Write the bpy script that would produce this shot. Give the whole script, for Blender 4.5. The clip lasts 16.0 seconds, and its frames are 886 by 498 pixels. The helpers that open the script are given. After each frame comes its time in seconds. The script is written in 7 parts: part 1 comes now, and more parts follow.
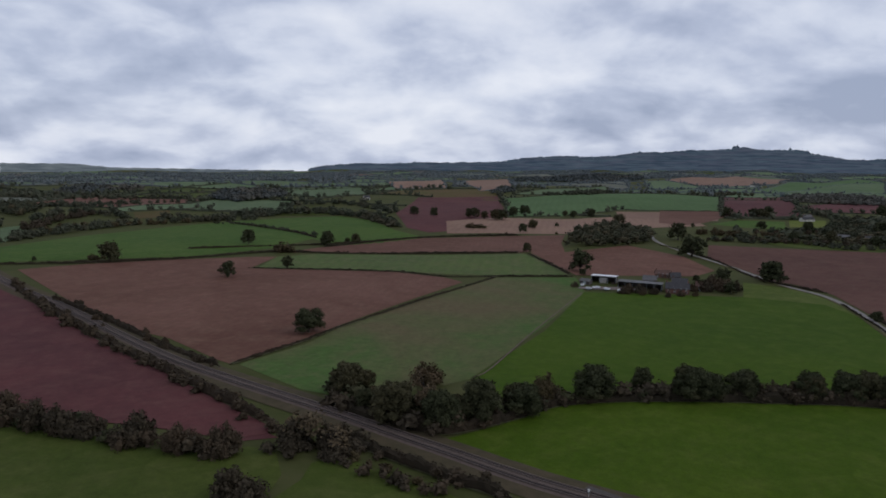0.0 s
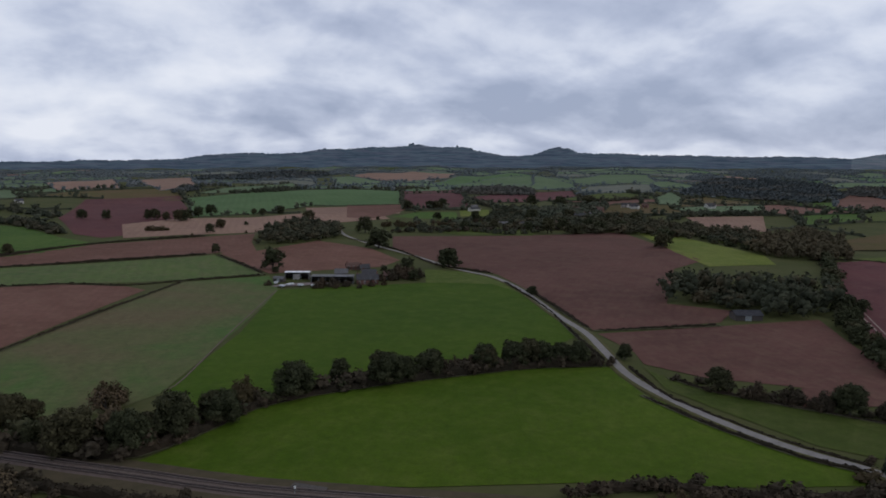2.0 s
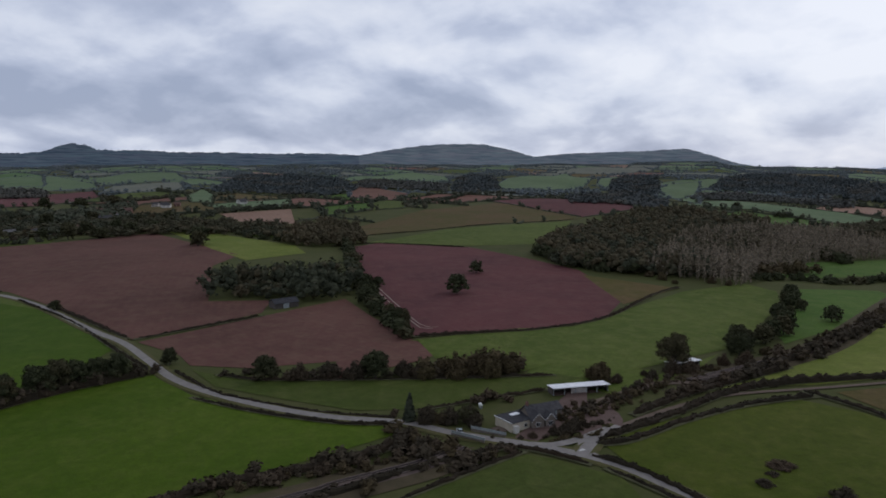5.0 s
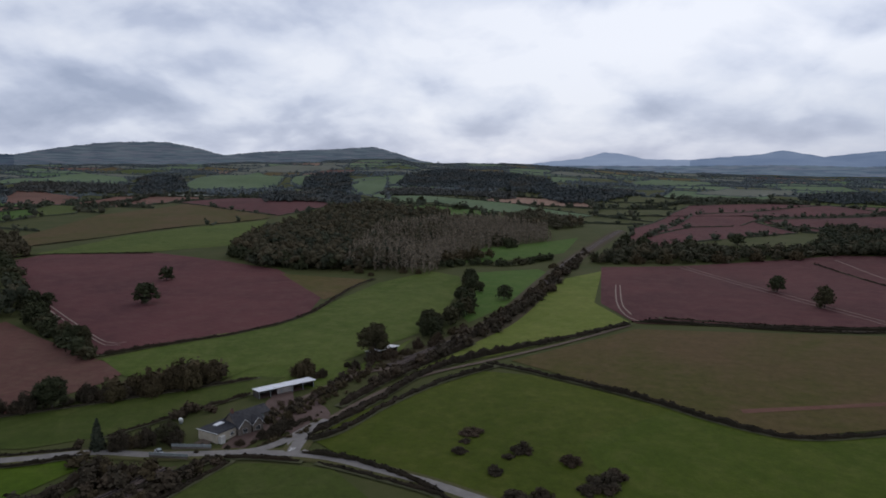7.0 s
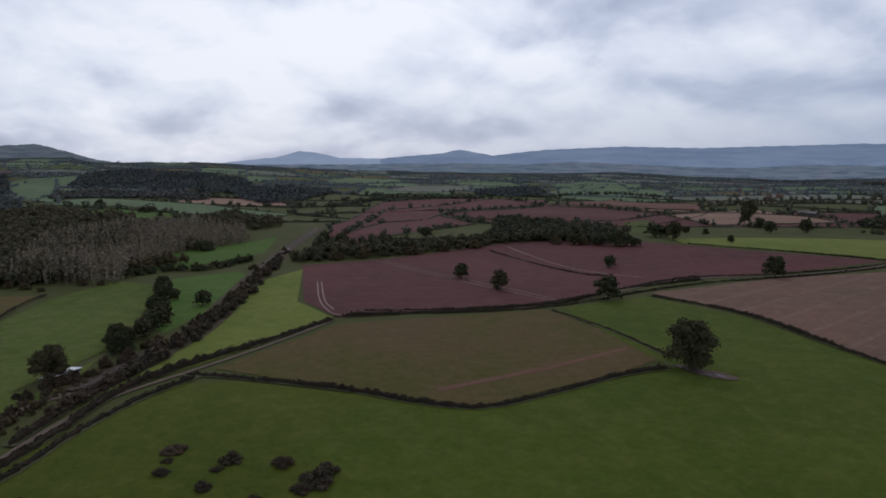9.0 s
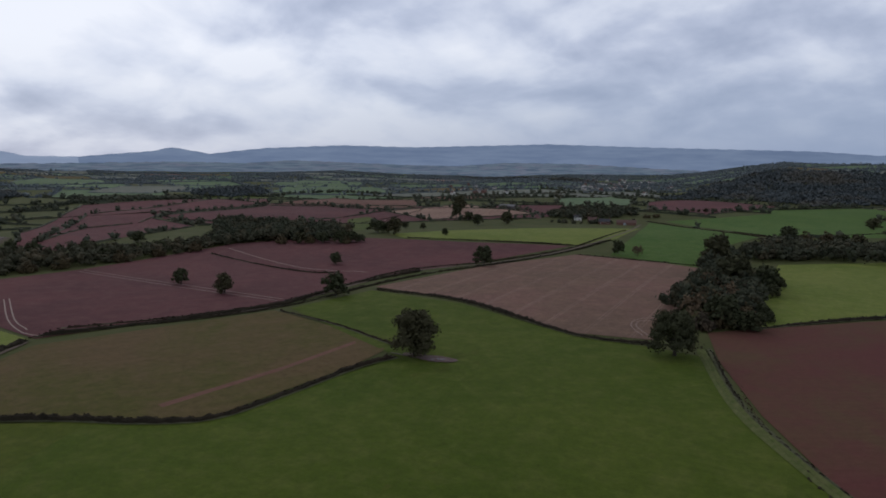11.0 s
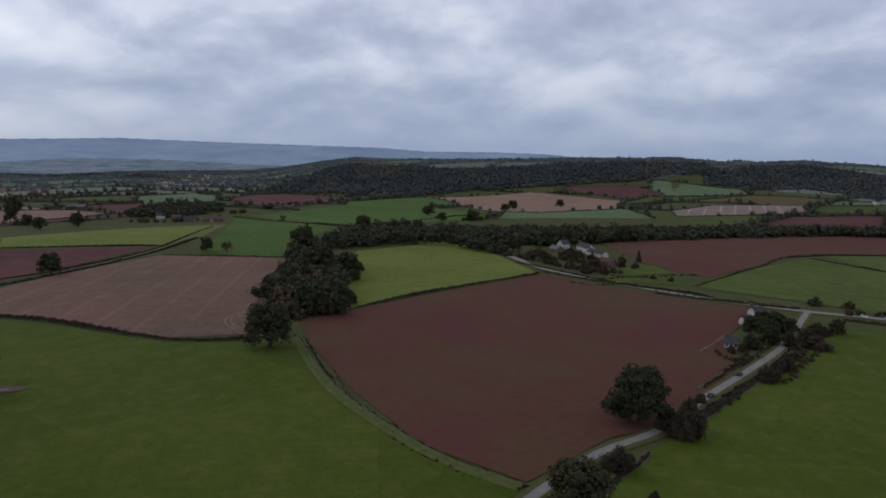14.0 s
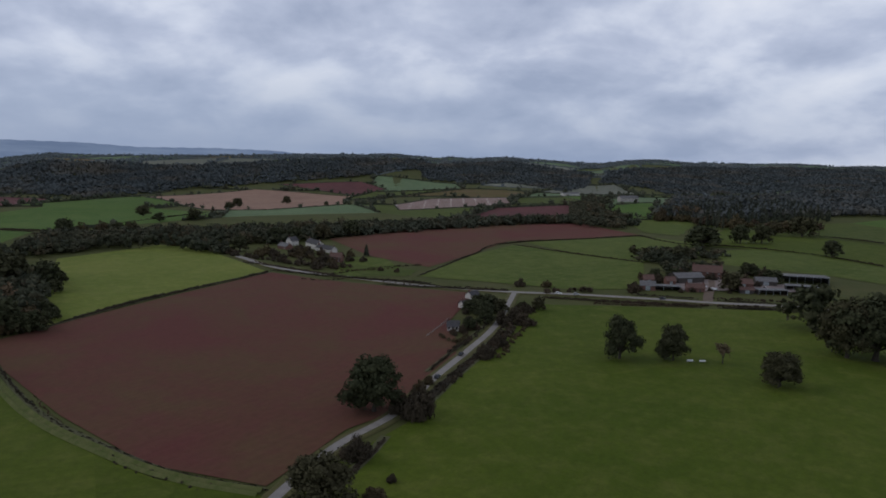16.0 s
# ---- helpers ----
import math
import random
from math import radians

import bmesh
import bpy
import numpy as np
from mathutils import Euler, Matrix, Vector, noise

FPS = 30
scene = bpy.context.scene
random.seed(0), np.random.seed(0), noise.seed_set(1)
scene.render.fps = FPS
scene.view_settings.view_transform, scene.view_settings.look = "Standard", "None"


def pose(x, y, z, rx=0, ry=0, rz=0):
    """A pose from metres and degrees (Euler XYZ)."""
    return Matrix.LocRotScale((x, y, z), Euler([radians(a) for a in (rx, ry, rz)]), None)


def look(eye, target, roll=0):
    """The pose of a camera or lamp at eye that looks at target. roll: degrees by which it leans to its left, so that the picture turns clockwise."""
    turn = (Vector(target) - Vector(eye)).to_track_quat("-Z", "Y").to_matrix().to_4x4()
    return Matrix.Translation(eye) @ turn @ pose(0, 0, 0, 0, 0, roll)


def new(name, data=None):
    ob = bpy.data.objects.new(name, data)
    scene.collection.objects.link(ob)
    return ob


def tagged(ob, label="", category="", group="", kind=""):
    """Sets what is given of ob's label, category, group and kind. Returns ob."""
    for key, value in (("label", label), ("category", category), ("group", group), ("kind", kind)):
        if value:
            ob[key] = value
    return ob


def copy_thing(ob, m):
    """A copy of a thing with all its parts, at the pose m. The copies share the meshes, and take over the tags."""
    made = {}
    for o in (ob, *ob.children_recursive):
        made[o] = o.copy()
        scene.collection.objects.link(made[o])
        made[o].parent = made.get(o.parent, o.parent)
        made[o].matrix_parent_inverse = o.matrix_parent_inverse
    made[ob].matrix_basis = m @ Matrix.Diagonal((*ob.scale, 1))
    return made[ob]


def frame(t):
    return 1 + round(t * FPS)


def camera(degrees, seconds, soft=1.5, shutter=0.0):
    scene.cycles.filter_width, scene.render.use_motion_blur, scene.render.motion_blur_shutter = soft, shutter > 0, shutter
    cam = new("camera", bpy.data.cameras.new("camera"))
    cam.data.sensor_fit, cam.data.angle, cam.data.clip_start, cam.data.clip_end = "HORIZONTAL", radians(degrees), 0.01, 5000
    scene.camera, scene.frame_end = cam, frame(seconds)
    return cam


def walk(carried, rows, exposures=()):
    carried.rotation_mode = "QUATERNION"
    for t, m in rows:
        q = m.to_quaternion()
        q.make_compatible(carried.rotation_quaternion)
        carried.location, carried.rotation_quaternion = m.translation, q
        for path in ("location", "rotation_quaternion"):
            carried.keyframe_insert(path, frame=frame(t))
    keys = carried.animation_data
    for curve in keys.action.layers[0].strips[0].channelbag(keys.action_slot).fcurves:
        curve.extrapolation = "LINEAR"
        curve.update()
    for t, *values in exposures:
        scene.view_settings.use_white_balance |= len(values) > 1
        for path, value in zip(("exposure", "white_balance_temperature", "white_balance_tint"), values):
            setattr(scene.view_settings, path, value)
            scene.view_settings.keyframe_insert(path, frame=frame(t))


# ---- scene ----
EYE = 90.0
cam = camera(63.81, 16.0, soft=1.75)
# seconds, pitch, lean and heading of the hovering camera, in degrees
PATH = [
    (0.0, -7.65, -0.92, 0.06),
    (0.5, -7.62, -0.87, -6.12),
    (1.0, -7.60, -0.84, -12.32),
    (1.5, -7.56, -0.84, -18.49),
    (2.0, -7.52, -0.84, -24.61),
    (2.5, -7.48, -0.83, -30.70),
    (3.0, -7.45, -0.79, -36.81),
    (3.5, -7.41, -0.76, -42.89),
    (4.0, -7.36, -0.77, -48.90),
    (6.5, -7.25, -0.32, -79.17),
    (7.0, -7.23, -0.30, -85.19),
    (7.5, -7.22, -0.29, -91.15),
    (8.0, -7.21, -0.26, -97.15),
    (8.5, -7.22, -0.24, -103.15),
    (9.0, -7.22, -0.23, -109.18),
    (11.5, -7.26, -0.29, -136.51),
    (12.0, -7.29, -0.26, -141.96),
    (12.5, -7.32, -0.27, -147.38),
    (13.0, -7.36, -0.31, -152.75),
    (13.5, -7.40, -0.37, -158.17),
    (14.0, -7.43, -0.39, -163.61),
    (14.5, -7.45, -0.39, -169.02),
    (15.0, -7.47, -0.43, -174.46),
    (15.5, -7.50, -0.49, -179.90),
    (16.0, -7.54, -0.56, -185.32),
]
walk(cam, [(t, pose(0, 0, EYE, 90 + p, l, h)) for t, p, l, h in PATH])

# ---- sky and light ----
world = bpy.data.worlds.new("overcast_sky")
scene.world = world
world.use_nodes = True


class Graph:
    """Short way to wire shader nodes."""

    def __init__(self, tree):
        self.tree = tree
        tree.nodes.clear()

    def node(self, kind, values=None, operation=None):
        n = self.tree.nodes.new(kind)
        if operation:
            n.operation = operation
        for k, v in (values or {}).items():
            if isinstance(v, bpy.types.NodeSocket):
                self.tree.links.new(v, n.inputs[k])
            else:
                n.inputs[k].default_value = v
        return n

    def math(self, op, a, b=0.0, c=0.0):
        return self.node("ShaderNodeMath", {0: a, 1: b, 2: c}, op).outputs[0]

    def mix(self, f, a, b, blend="MIX"):
        n = self.node("ShaderNodeMix")
        n.data_type, n.blend_type = "RGBA", blend
        for i, v in ((0, f), (6, a), (7, b)):
            if isinstance(v, bpy.types.NodeSocket):
                self.tree.links.new(v, n.inputs[i])
            else:
                n.inputs[i].default_value = v if i == 0 else (*v, 1)[:4]
        return n.outputs[2]

    def noise(self, vec, scale, detail=4.0, rough=0.55, distort=0.0):
        return self.node("ShaderNodeTexNoise", {"Vector": vec, "Scale": scale, "Detail": detail, "Roughness": rough, "Distortion": distort}).outputs[0]

    def ramp(self, fac, *stops):
        n = self.node("ShaderNodeValToRGB", {0: fac})
        e = n.color_ramp.elements
        while len(e) < len(stops):
            e.new(0.5)
        for el, (p, c) in zip(e, stops):
            el.position, el.color = p, (*c, 1) if len(c) == 3 else c
        return n.outputs[0]


SUN_AZ, SUN_EL = 104.0, 34.0
g = Graph(world.node_tree)
way = g.node("ShaderNodeTexCoord").outputs["Generated"]
sep = g.node("ShaderNodeSeparateXYZ", {0: way})
rise = g.math("ADD", g.math("MAXIMUM", sep.outputs[2], -0.08), 0.4)
deck = g.node("ShaderNodeCombineXYZ", {0: g.math("DIVIDE", sep.outputs[0], rise), 1: g.math("DIVIDE", sep.outputs[1], rise), 2: 0.0}).outputs[0]
shift = g.node("ShaderNodeVectorMath", {0: way, 1: (0.0, 0.0, 0.03)}, "ADD").outputs[0]
sep_up = g.node("ShaderNodeSeparateXYZ", {0: shift})
rise_up = g.math("ADD", g.math("MAXIMUM", sep_up.outputs[2], -0.08), 0.4)
above = g.node("ShaderNodeCombineXYZ", {0: g.math("DIVIDE", sep.outputs[0], rise_up), 1: g.math("DIVIDE", sep.outputs[1], rise_up), 2: 0.0}).outputs[0]
# broad banks of cloud, ragged lumps in them, and the lit rim above each lump
big = g.noise(deck, 0.85, 2.0, 0.45, 0.3)
mid = g.noise(deck, 2.9, 7.0, 0.5, 0.2)
mid_above = g.noise(above, 2.9, 5.0, 0.5, 0.2)
fray = g.noise(deck, 9.0, 5.0, 0.6, 0.2)
relief = g.math("MULTIPLY", g.math("SUBTRACT", mid, mid_above), 0.42)
cloud = g.math("ADD", g.math("ADD", g.math("MULTIPLY", big, 0.6), g.math("MULTIPLY", mid, 0.34)), relief)
cloud = g.math("ADD", cloud, g.math("MULTIPLY", fray, 0.06))
tone = g.ramp(cloud, (0.33, (0.33, 0.385, 0.53)), (0.44, (0.47, 0.525, 0.675)), (0.52, (0.625, 0.675, 0.805)), (0.63, (0.77, 0.805, 0.9)))
sun_way = Vector((math.sin(radians(SUN_AZ)) * math.cos(radians(SUN_EL)), math.cos(radians(SUN_AZ)) * math.cos(radians(SUN_EL)), math.sin(radians(SUN_EL))))
near_sun = g.node("ShaderNodeVectorMath", {0: way, 1: sun_way}, operation="DOT_PRODUCT").outputs["Value"]
glow = g.math("POWER", g.math("MAXIMUM", near_sun, 0.0), 9.0)
high_up = g.math("MULTIPLY", g.math("POWER", g.math("MAXIMUM", sep.outputs[2], 0.0), 1.6), -0.42)
bright = g.math("ADD", g.math("ADD", 1.05, high_up), g.math("MULTIPLY", glow, 0.2))
# rain veils low over the plain
rain_way = Vector((math.sin(radians(164)), math.cos(radians(164)), 0.0))
toward = g.math("POWER", g.math("MAXIMUM", g.node("ShaderNodeVectorMath", {0: way, 1: rain_way}, "DOT_PRODUCT").outputs["Value"], 0.0), 1.8)
low_down = g.math("MAXIMUM", g.math("SUBTRACT", 1.0, g.math("MULTIPLY", g.math("ABSOLUTE", sep.outputs[2]), 7.0)), 0.0)
rain = g.math("MULTIPLY", toward, low_down)
tone = g.mix(g.math("MINIMUM", g.math("MULTIPLY", rain, 1.0), 0.9), tone, (0.25, 0.325, 0.485))
tone = g.mix(1.0, tone, g.node("ShaderNodeCombineXYZ", {0: bright, 1: bright, 2: bright}).outputs[0], "MULTIPLY")
nishita = g.node("ShaderNodeTexSky")
nishita.sky_type, nishita.sun_disc, nishita.sun_elevation, nishita.sun_rotation = "NISHITA", False, radians(SUN_EL), radians(SUN_AZ)
clear = g.node("ShaderNodeBackground", {0: nishita.outputs[0], 1: 0.08})
covered = g.node("ShaderNodeBackground", {0: tone, 1: 1.0})
both = g.node("ShaderNodeMixShader", {0: 0.93, 1: clear.outputs[0], 2: covered.outputs[0]})
g.node("ShaderNodeOutputWorld", {0: both.outputs[0]})

sun = new("sun", bpy.data.lights.new("sun", "SUN"))
sun.data.energy, sun.data.angle, sun.data.color = 0.5, radians(25), (1.0, 0.96, 0.9)
sun.matrix_world = look(sun_way * 900, (0, 0, 0))


# ---- materials ----
def finish(mat, g, colour, rough=0.95, bump=None, strength=0.5, distance=0.2, spec=0.2):
    vals = {"Base Color": colour, "Roughness": rough, "Specular IOR Level": spec}
    if bump is not None:
        vals["Normal"] = g.node("ShaderNodeBump", {"Height": bump, "Strength": strength, "Distance": distance}).outputs[0]
    b = g.node("ShaderNodeBsdfPrincipled", vals)
    g.node("ShaderNodeOutputMaterial", {0: b.outputs[0]})
    return mat


def graph(name):
    mat = bpy.data.materials.new(name)
    mat.use_nodes = True
    return mat, Graph(mat.node_tree)


def land(name, low, high, patch, row=0.0, row_gap=6.0, row_colour=None, grain=0.35, broad_scale=0.011):
    """Field surface: broad patches, fine grain, and rows along the object's own x axis."""
    mat, g = graph(name)
    tex = g.node("ShaderNodeTexCoord")
    co = tex.outputs["Object"]
    rnd = g.node("ShaderNodeObjectInfo").outputs["Random"]
    broad = g.noise(co, broad_scale, 5.0, 0.6, 0.6)
    mid = g.noise(co, 0.09, 5.0, 0.65)
    stretch = g.node("ShaderNodeMapping", {0: co, 3: (0.07, 0.35, 1.0)}).outputs[0]
    streak = g.noise(stretch, 1.0, 4.0, 0.6)
    fine = g.noise(co, 1.3, 3.0, 0.7)
    tuft = g.noise(co, 0.3, 3.0, 0.75)
    c = g.mix(g.ramp(broad, (0.38, (0, 0, 0)), (0.62, (1, 1, 1))), low, high)
    c = g.mix(g.math("MULTIPLY", g.ramp(mid, (0.45, (0, 0, 0)), (0.75, (1, 1, 1))), 0.7), c, patch)
    v = g.math("ADD", g.math("ADD", g.math("MULTIPLY", streak, grain * 0.4), g.math("MULTIPLY", mid, grain * 0.7)), g.math("MULTIPLY", fine, grain))
    v = g.math("ADD", v, g.math("MULTIPLY", rnd, 0.14))
    v = g.math("ADD", v, g.math("MULTIPLY", g.math("SUBTRACT", tuft, 0.5), grain * 2.2))
    v = g.math("ADD", v, 1.0 - grain * 1.05 - 0.07)
    if row:
        y = g.node("ShaderNodeSeparateXYZ", {0: co}).outputs[1]
        wob = g.math("ADD", y, g.math("MULTIPLY", mid, 1.2))
        saw = g.math("PINGPONG", wob, row_gap / 2)
        line = g.math("LESS_THAN", g.math("ABSOLUTE", g.math("SUBTRACT", saw, 0.9)), 0.32)
        if row_colour:
            c = g.mix(g.math("MULTIPLY", line, g.math("MULTIPLY", g.ramp(broad, (0.3, (0.25,) * 3), (0.6, (1, 1, 1))), row)), c, row_colour)
        else:
            v = g.math("ADD", v, g.math("MULTIPLY", g.math("SUBTRACT", g.math("DIVIDE", saw, row_gap / 2), 0.5), row))
    c = g.mix(1.0, c, g.node("ShaderNodeCombineXYZ", {0: v, 1: v, 2: v}).outputs[0], "MULTIPLY")
    return finish(mat, g, c, 0.97, fine, 0.5, 0.25, 0.1)


LAND = {
    "grass": land("pasture_grass", (0.045, 0.064, 0.011), (0.06, 0.077, 0.015), (0.078, 0.084, 0.025)),
    "sward": land("thick_green_sward", (0.047, 0.07, 0.006), (0.062, 0.083, 0.009), (0.084, 0.092, 0.019)),
    "mellow": land("mellow_pasture_grass", (0.05, 0.068, 0.006), (0.064, 0.08, 0.009), (0.086, 0.09, 0.018)),
    "lush": land("lush_grass", (0.046, 0.093, 0.014), (0.062, 0.108, 0.019), (0.082, 0.11, 0.03)),
    "deep": land("deep_green_grass", (0.033, 0.066, 0.003), (0.044, 0.078, 0.004), (0.06, 0.084, 0.011)),
    "vivid": land("bright_pasture_sward", (0.044, 0.079, 0.004), (0.058, 0.094, 0.006), (0.078, 0.1, 0.015)),
    "meadow": land("rough_meadow", (0.058, 0.084, 0.013), (0.077, 0.101, 0.019), (0.108, 0.116, 0.034)),
    "straw": land("pale_grass", (0.097, 0.126, 0.02), (0.125, 0.144, 0.028), (0.147, 0.152, 0.044)),
    "sprout": land("sprouting_crop", (0.075, 0.11, 0.034), (0.09, 0.125, 0.036), (0.125, 0.105, 0.06), 0.07, 9.0),
    "sown": land("thin_winter_crop", (0.106, 0.084, 0.044), (0.058, 0.106, 0.026), (0.1, 0.094, 0.046), 0.05, 12.0, broad_scale=0.008),
    "olive": land("olive_stubble", (0.07, 0.064, 0.015), (0.097, 0.064, 0.028), (0.104, 0.068, 0.034), 0.05, 8.0),
    "teal": land("blue_green_crop", (0.058, 0.106, 0.038), (0.073, 0.126, 0.047), (0.088, 0.116, 0.054), 0.1, 12.0),
    "stubble": land("tan_stubble", (0.2, 0.12, 0.09), (0.235, 0.145, 0.105), (0.24, 0.17, 0.12), 0.1, 8.0),
    "pale": land("pale_straw_rows", (0.19, 0.13, 0.11), (0.22, 0.15, 0.13), (0.3, 0.25, 0.23), 1.0, 24.0, (0.5, 0.45, 0.42)),
    "plough": land("red_ploughed_soil", (0.078, 0.03, 0.031), (0.104, 0.038, 0.038), (0.11, 0.052, 0.046), 0.05, 5.0, grain=0.27),
    "brown": land("brown_ploughed_soil", (0.112, 0.053, 0.038), (0.148, 0.074, 0.055), (0.158, 0.092, 0.064), 0.05, 5.0, grain=0.27),
    "umber": land("umber_ploughed_soil", (0.09, 0.043, 0.034), (0.116, 0.055, 0.044), (0.124, 0.074, 0.052), 0.05, 5.0, grain=0.27),
    "tramline": land("drilled_soil_with_tramlines", (0.135, 0.084, 0.059), (0.167, 0.092, 0.071), (0.173, 0.108, 0.071), 0.7, 24.0, (0.23, 0.155, 0.12)),
    # dull and drab carry distance haze in their base colours
    "dull": land("haze_paled_pasture", (0.078, 0.118, 0.058), (0.1, 0.142, 0.07), (0.122, 0.142, 0.082)),
    "drab": land("haze_paled_grazing", (0.105, 0.114, 0.088), (0.132, 0.138, 0.106), (0.155, 0.145, 0.12)),
    "dark": land("dark_red_soil", (0.088, 0.05, 0.027), (0.096, 0.034, 0.028), (0.092, 0.031, 0.029), 0.05, 4.0, grain=0.2),
}


def simple(name, a, b, scale=0.5, rough=0.9, bump=0.4, distance=0.05, spec=0.3, metal=0.0):
    mat, g = graph(name)
    co = g.node("ShaderNodeTexCoord").outputs["Object"]
    n1, n2 = g.noise(co, scale, 5.0, 0.6), g.noise(co, scale * 9, 3.0, 0.6)
    f = g.math("ADD", g.math("MULTIPLY", n1, 0.7), g.math("MULTIPLY", n2, 0.3))
    c = g.mix(g.ramp(f, (0.35, (0, 0, 0)), (0.65, (1, 1, 1))), a, b)
    finish(mat, g, c, rough, n2, bump, distance, spec)
    if metal:
        [n for n in mat.node_tree.nodes if n.type == "BSDF_PRINCIPLED"][0].inputs["Metallic"].default_value = metal
    return mat


def leafy(name, a, b, c, broad=0.035, much=0.42):
    """Foliage: tint by tree, and by leaf clump."""
    mat, g = graph(name)
    obj = g.node("ShaderNodeObjectInfo").outputs["Random"]
    isl = g.node("ShaderNodeNewGeometry").outputs["Random Per Island"]
    co = g.node("ShaderNodeTexCoord").outputs["Object"]
    n = g.noise(co, 0.35, 3.0, 0.6)
    col = g.mix(isl, a, b)
    col = g.mix(g.math("MULTIPLY", g.ramp(obj, (0.5, (0, 0, 0)), (1.0, (1, 1, 1))), 0.5), col, c)
    stand = g.noise(co, broad, 3.0, 0.6)
    col = g.mix(g.math("MULTIPLY", g.ramp(stand, (0.5, (0, 0, 0)), (0.66, (1, 1, 1))), much), col, c)
    v = g.math("ADD", 0.55, g.math("MULTIPLY", n, 0.9))
    if broad < 0.02:
        v = g.math("MULTIPLY", v, g.math("ADD", 0.35, g.math("MULTIPLY", g.noise(co, broad * 1.7, 4.0, 0.6), 1.3)))
    col = g.mix(1.0, col, g.node("ShaderNodeCombineXYZ", {0: v, 1: v, 2: v}).outputs[0], "MULTIPLY")
    return finish(mat, g, col, 0.9, None, spec=0.08)


LEAF = {
    # woods past 1250 m: distance haze painted into the leaf colour
    "hazewood": leafy("haze_blued_wood", (0.056, 0.066, 0.068), (0.068, 0.078, 0.078), (0.102, 0.089, 0.068), 0.009, 0.7),
    # valley: oak tones lightened for trees past 800 m, making up for haze
    "valley": leafy("valley_trees", (0.044, 0.05, 0.034), (0.07, 0.077, 0.052), (0.1, 0.08, 0.052)),
    "russet": leafy("russet_thicket", (0.053, 0.041, 0.023), (0.082, 0.062, 0.034), (0.08, 0.066, 0.032)),
    "oak": leafy("oak_leaves", (0.034, 0.039, 0.02), (0.05, 0.054, 0.027), (0.082, 0.061, 0.034)),
    "wood": leafy("woodland_leaves", (0.032, 0.037, 0.024), (0.055, 0.059, 0.036), (0.1, 0.074, 0.043), 0.05, 0.6),
    "shrub": leafy("thicket_leaves", (0.043, 0.035, 0.024), (0.062, 0.05, 0.034), (0.094, 0.062, 0.04)),
    "conifer": leafy("conifer_needles", (0.03, 0.037, 0.025), (0.052, 0.057, 0.038), (0.066, 0.06, 0.042)),
    "bare": leafy("russet_twigs", (0.075, 0.056, 0.035), (0.112, 0.084, 0.051), (0.122, 0.079, 0.047)),
    "poplar": leafy("bare_grey_twigs", (0.125, 0.105, 0.078), (0.265, 0.215, 0.16), (0.12, 0.105, 0.064), 0.03, 0.6),
    "hedge": leafy("hedge_leaves", (0.018, 0.016, 0.011), (0.034, 0.027, 0.018), (0.044, 0.03, 0.02)),
    # growth past 1900 m: leaves paled and blued in place of haze
    "far": leafy("haze_blued_trees", (0.088, 0.108, 0.118), (0.138, 0.157, 0.16), (0.16, 0.146, 0.136)),
}
BARK = simple("bark", (0.035, 0.028, 0.023), (0.06, 0.05, 0.042), 2.0)
ASPHALT = simple("worn_asphalt", (0.145, 0.131, 0.122), (0.215, 0.197, 0.184), 0.3, 0.8)
DIRT = simple("lane_mud", (0.1, 0.075, 0.06), (0.15, 0.115, 0.09), 0.3, spec=0.05)
BALLAST = simple("track_ballast", (0.085, 0.064, 0.056), (0.13, 0.1, 0.086), 0.6, spec=0.05)
SLEEPER = simple("dark_track_bed", (0.03, 0.025, 0.024), (0.05, 0.04, 0.038), 0.8, spec=0.05)
STEEL = simple("rail_steel", (0.13, 0.095, 0.08), (0.2, 0.16, 0.14), 1.0, 0.6, 0.1, 0.01, 0.3, 0.3)
VERGE = simple("rough_verge", (0.06, 0.062, 0.024), (0.095, 0.085, 0.038), 0.25, spec=0.05)
BANK = simple("rank_green_bank", (0.062, 0.082, 0.022), (0.118, 0.12, 0.05), 0.35, spec=0.05)
MARGIN = simple("dead_grass_margin", (0.058, 0.062, 0.03), (0.092, 0.09, 0.052), 0.3, spec=0.05)
SCRUB = simple("brown_scrub_grass", (0.055, 0.048, 0.028), (0.085, 0.066, 0.042), 0.2, spec=0.05)
HILL = simple("rough_grassland", (0.05, 0.06, 0.018), (0.074, 0.074, 0.03), 0.03, spec=0.05)

# ---- land ----
H = 90.0


def knots(text):
    """Pairs 'azimuth:value' in degrees, azimuth clockwise from +y."""
    return np.array([[float(v) for v in p.split(":")] for p in text.split()]).T


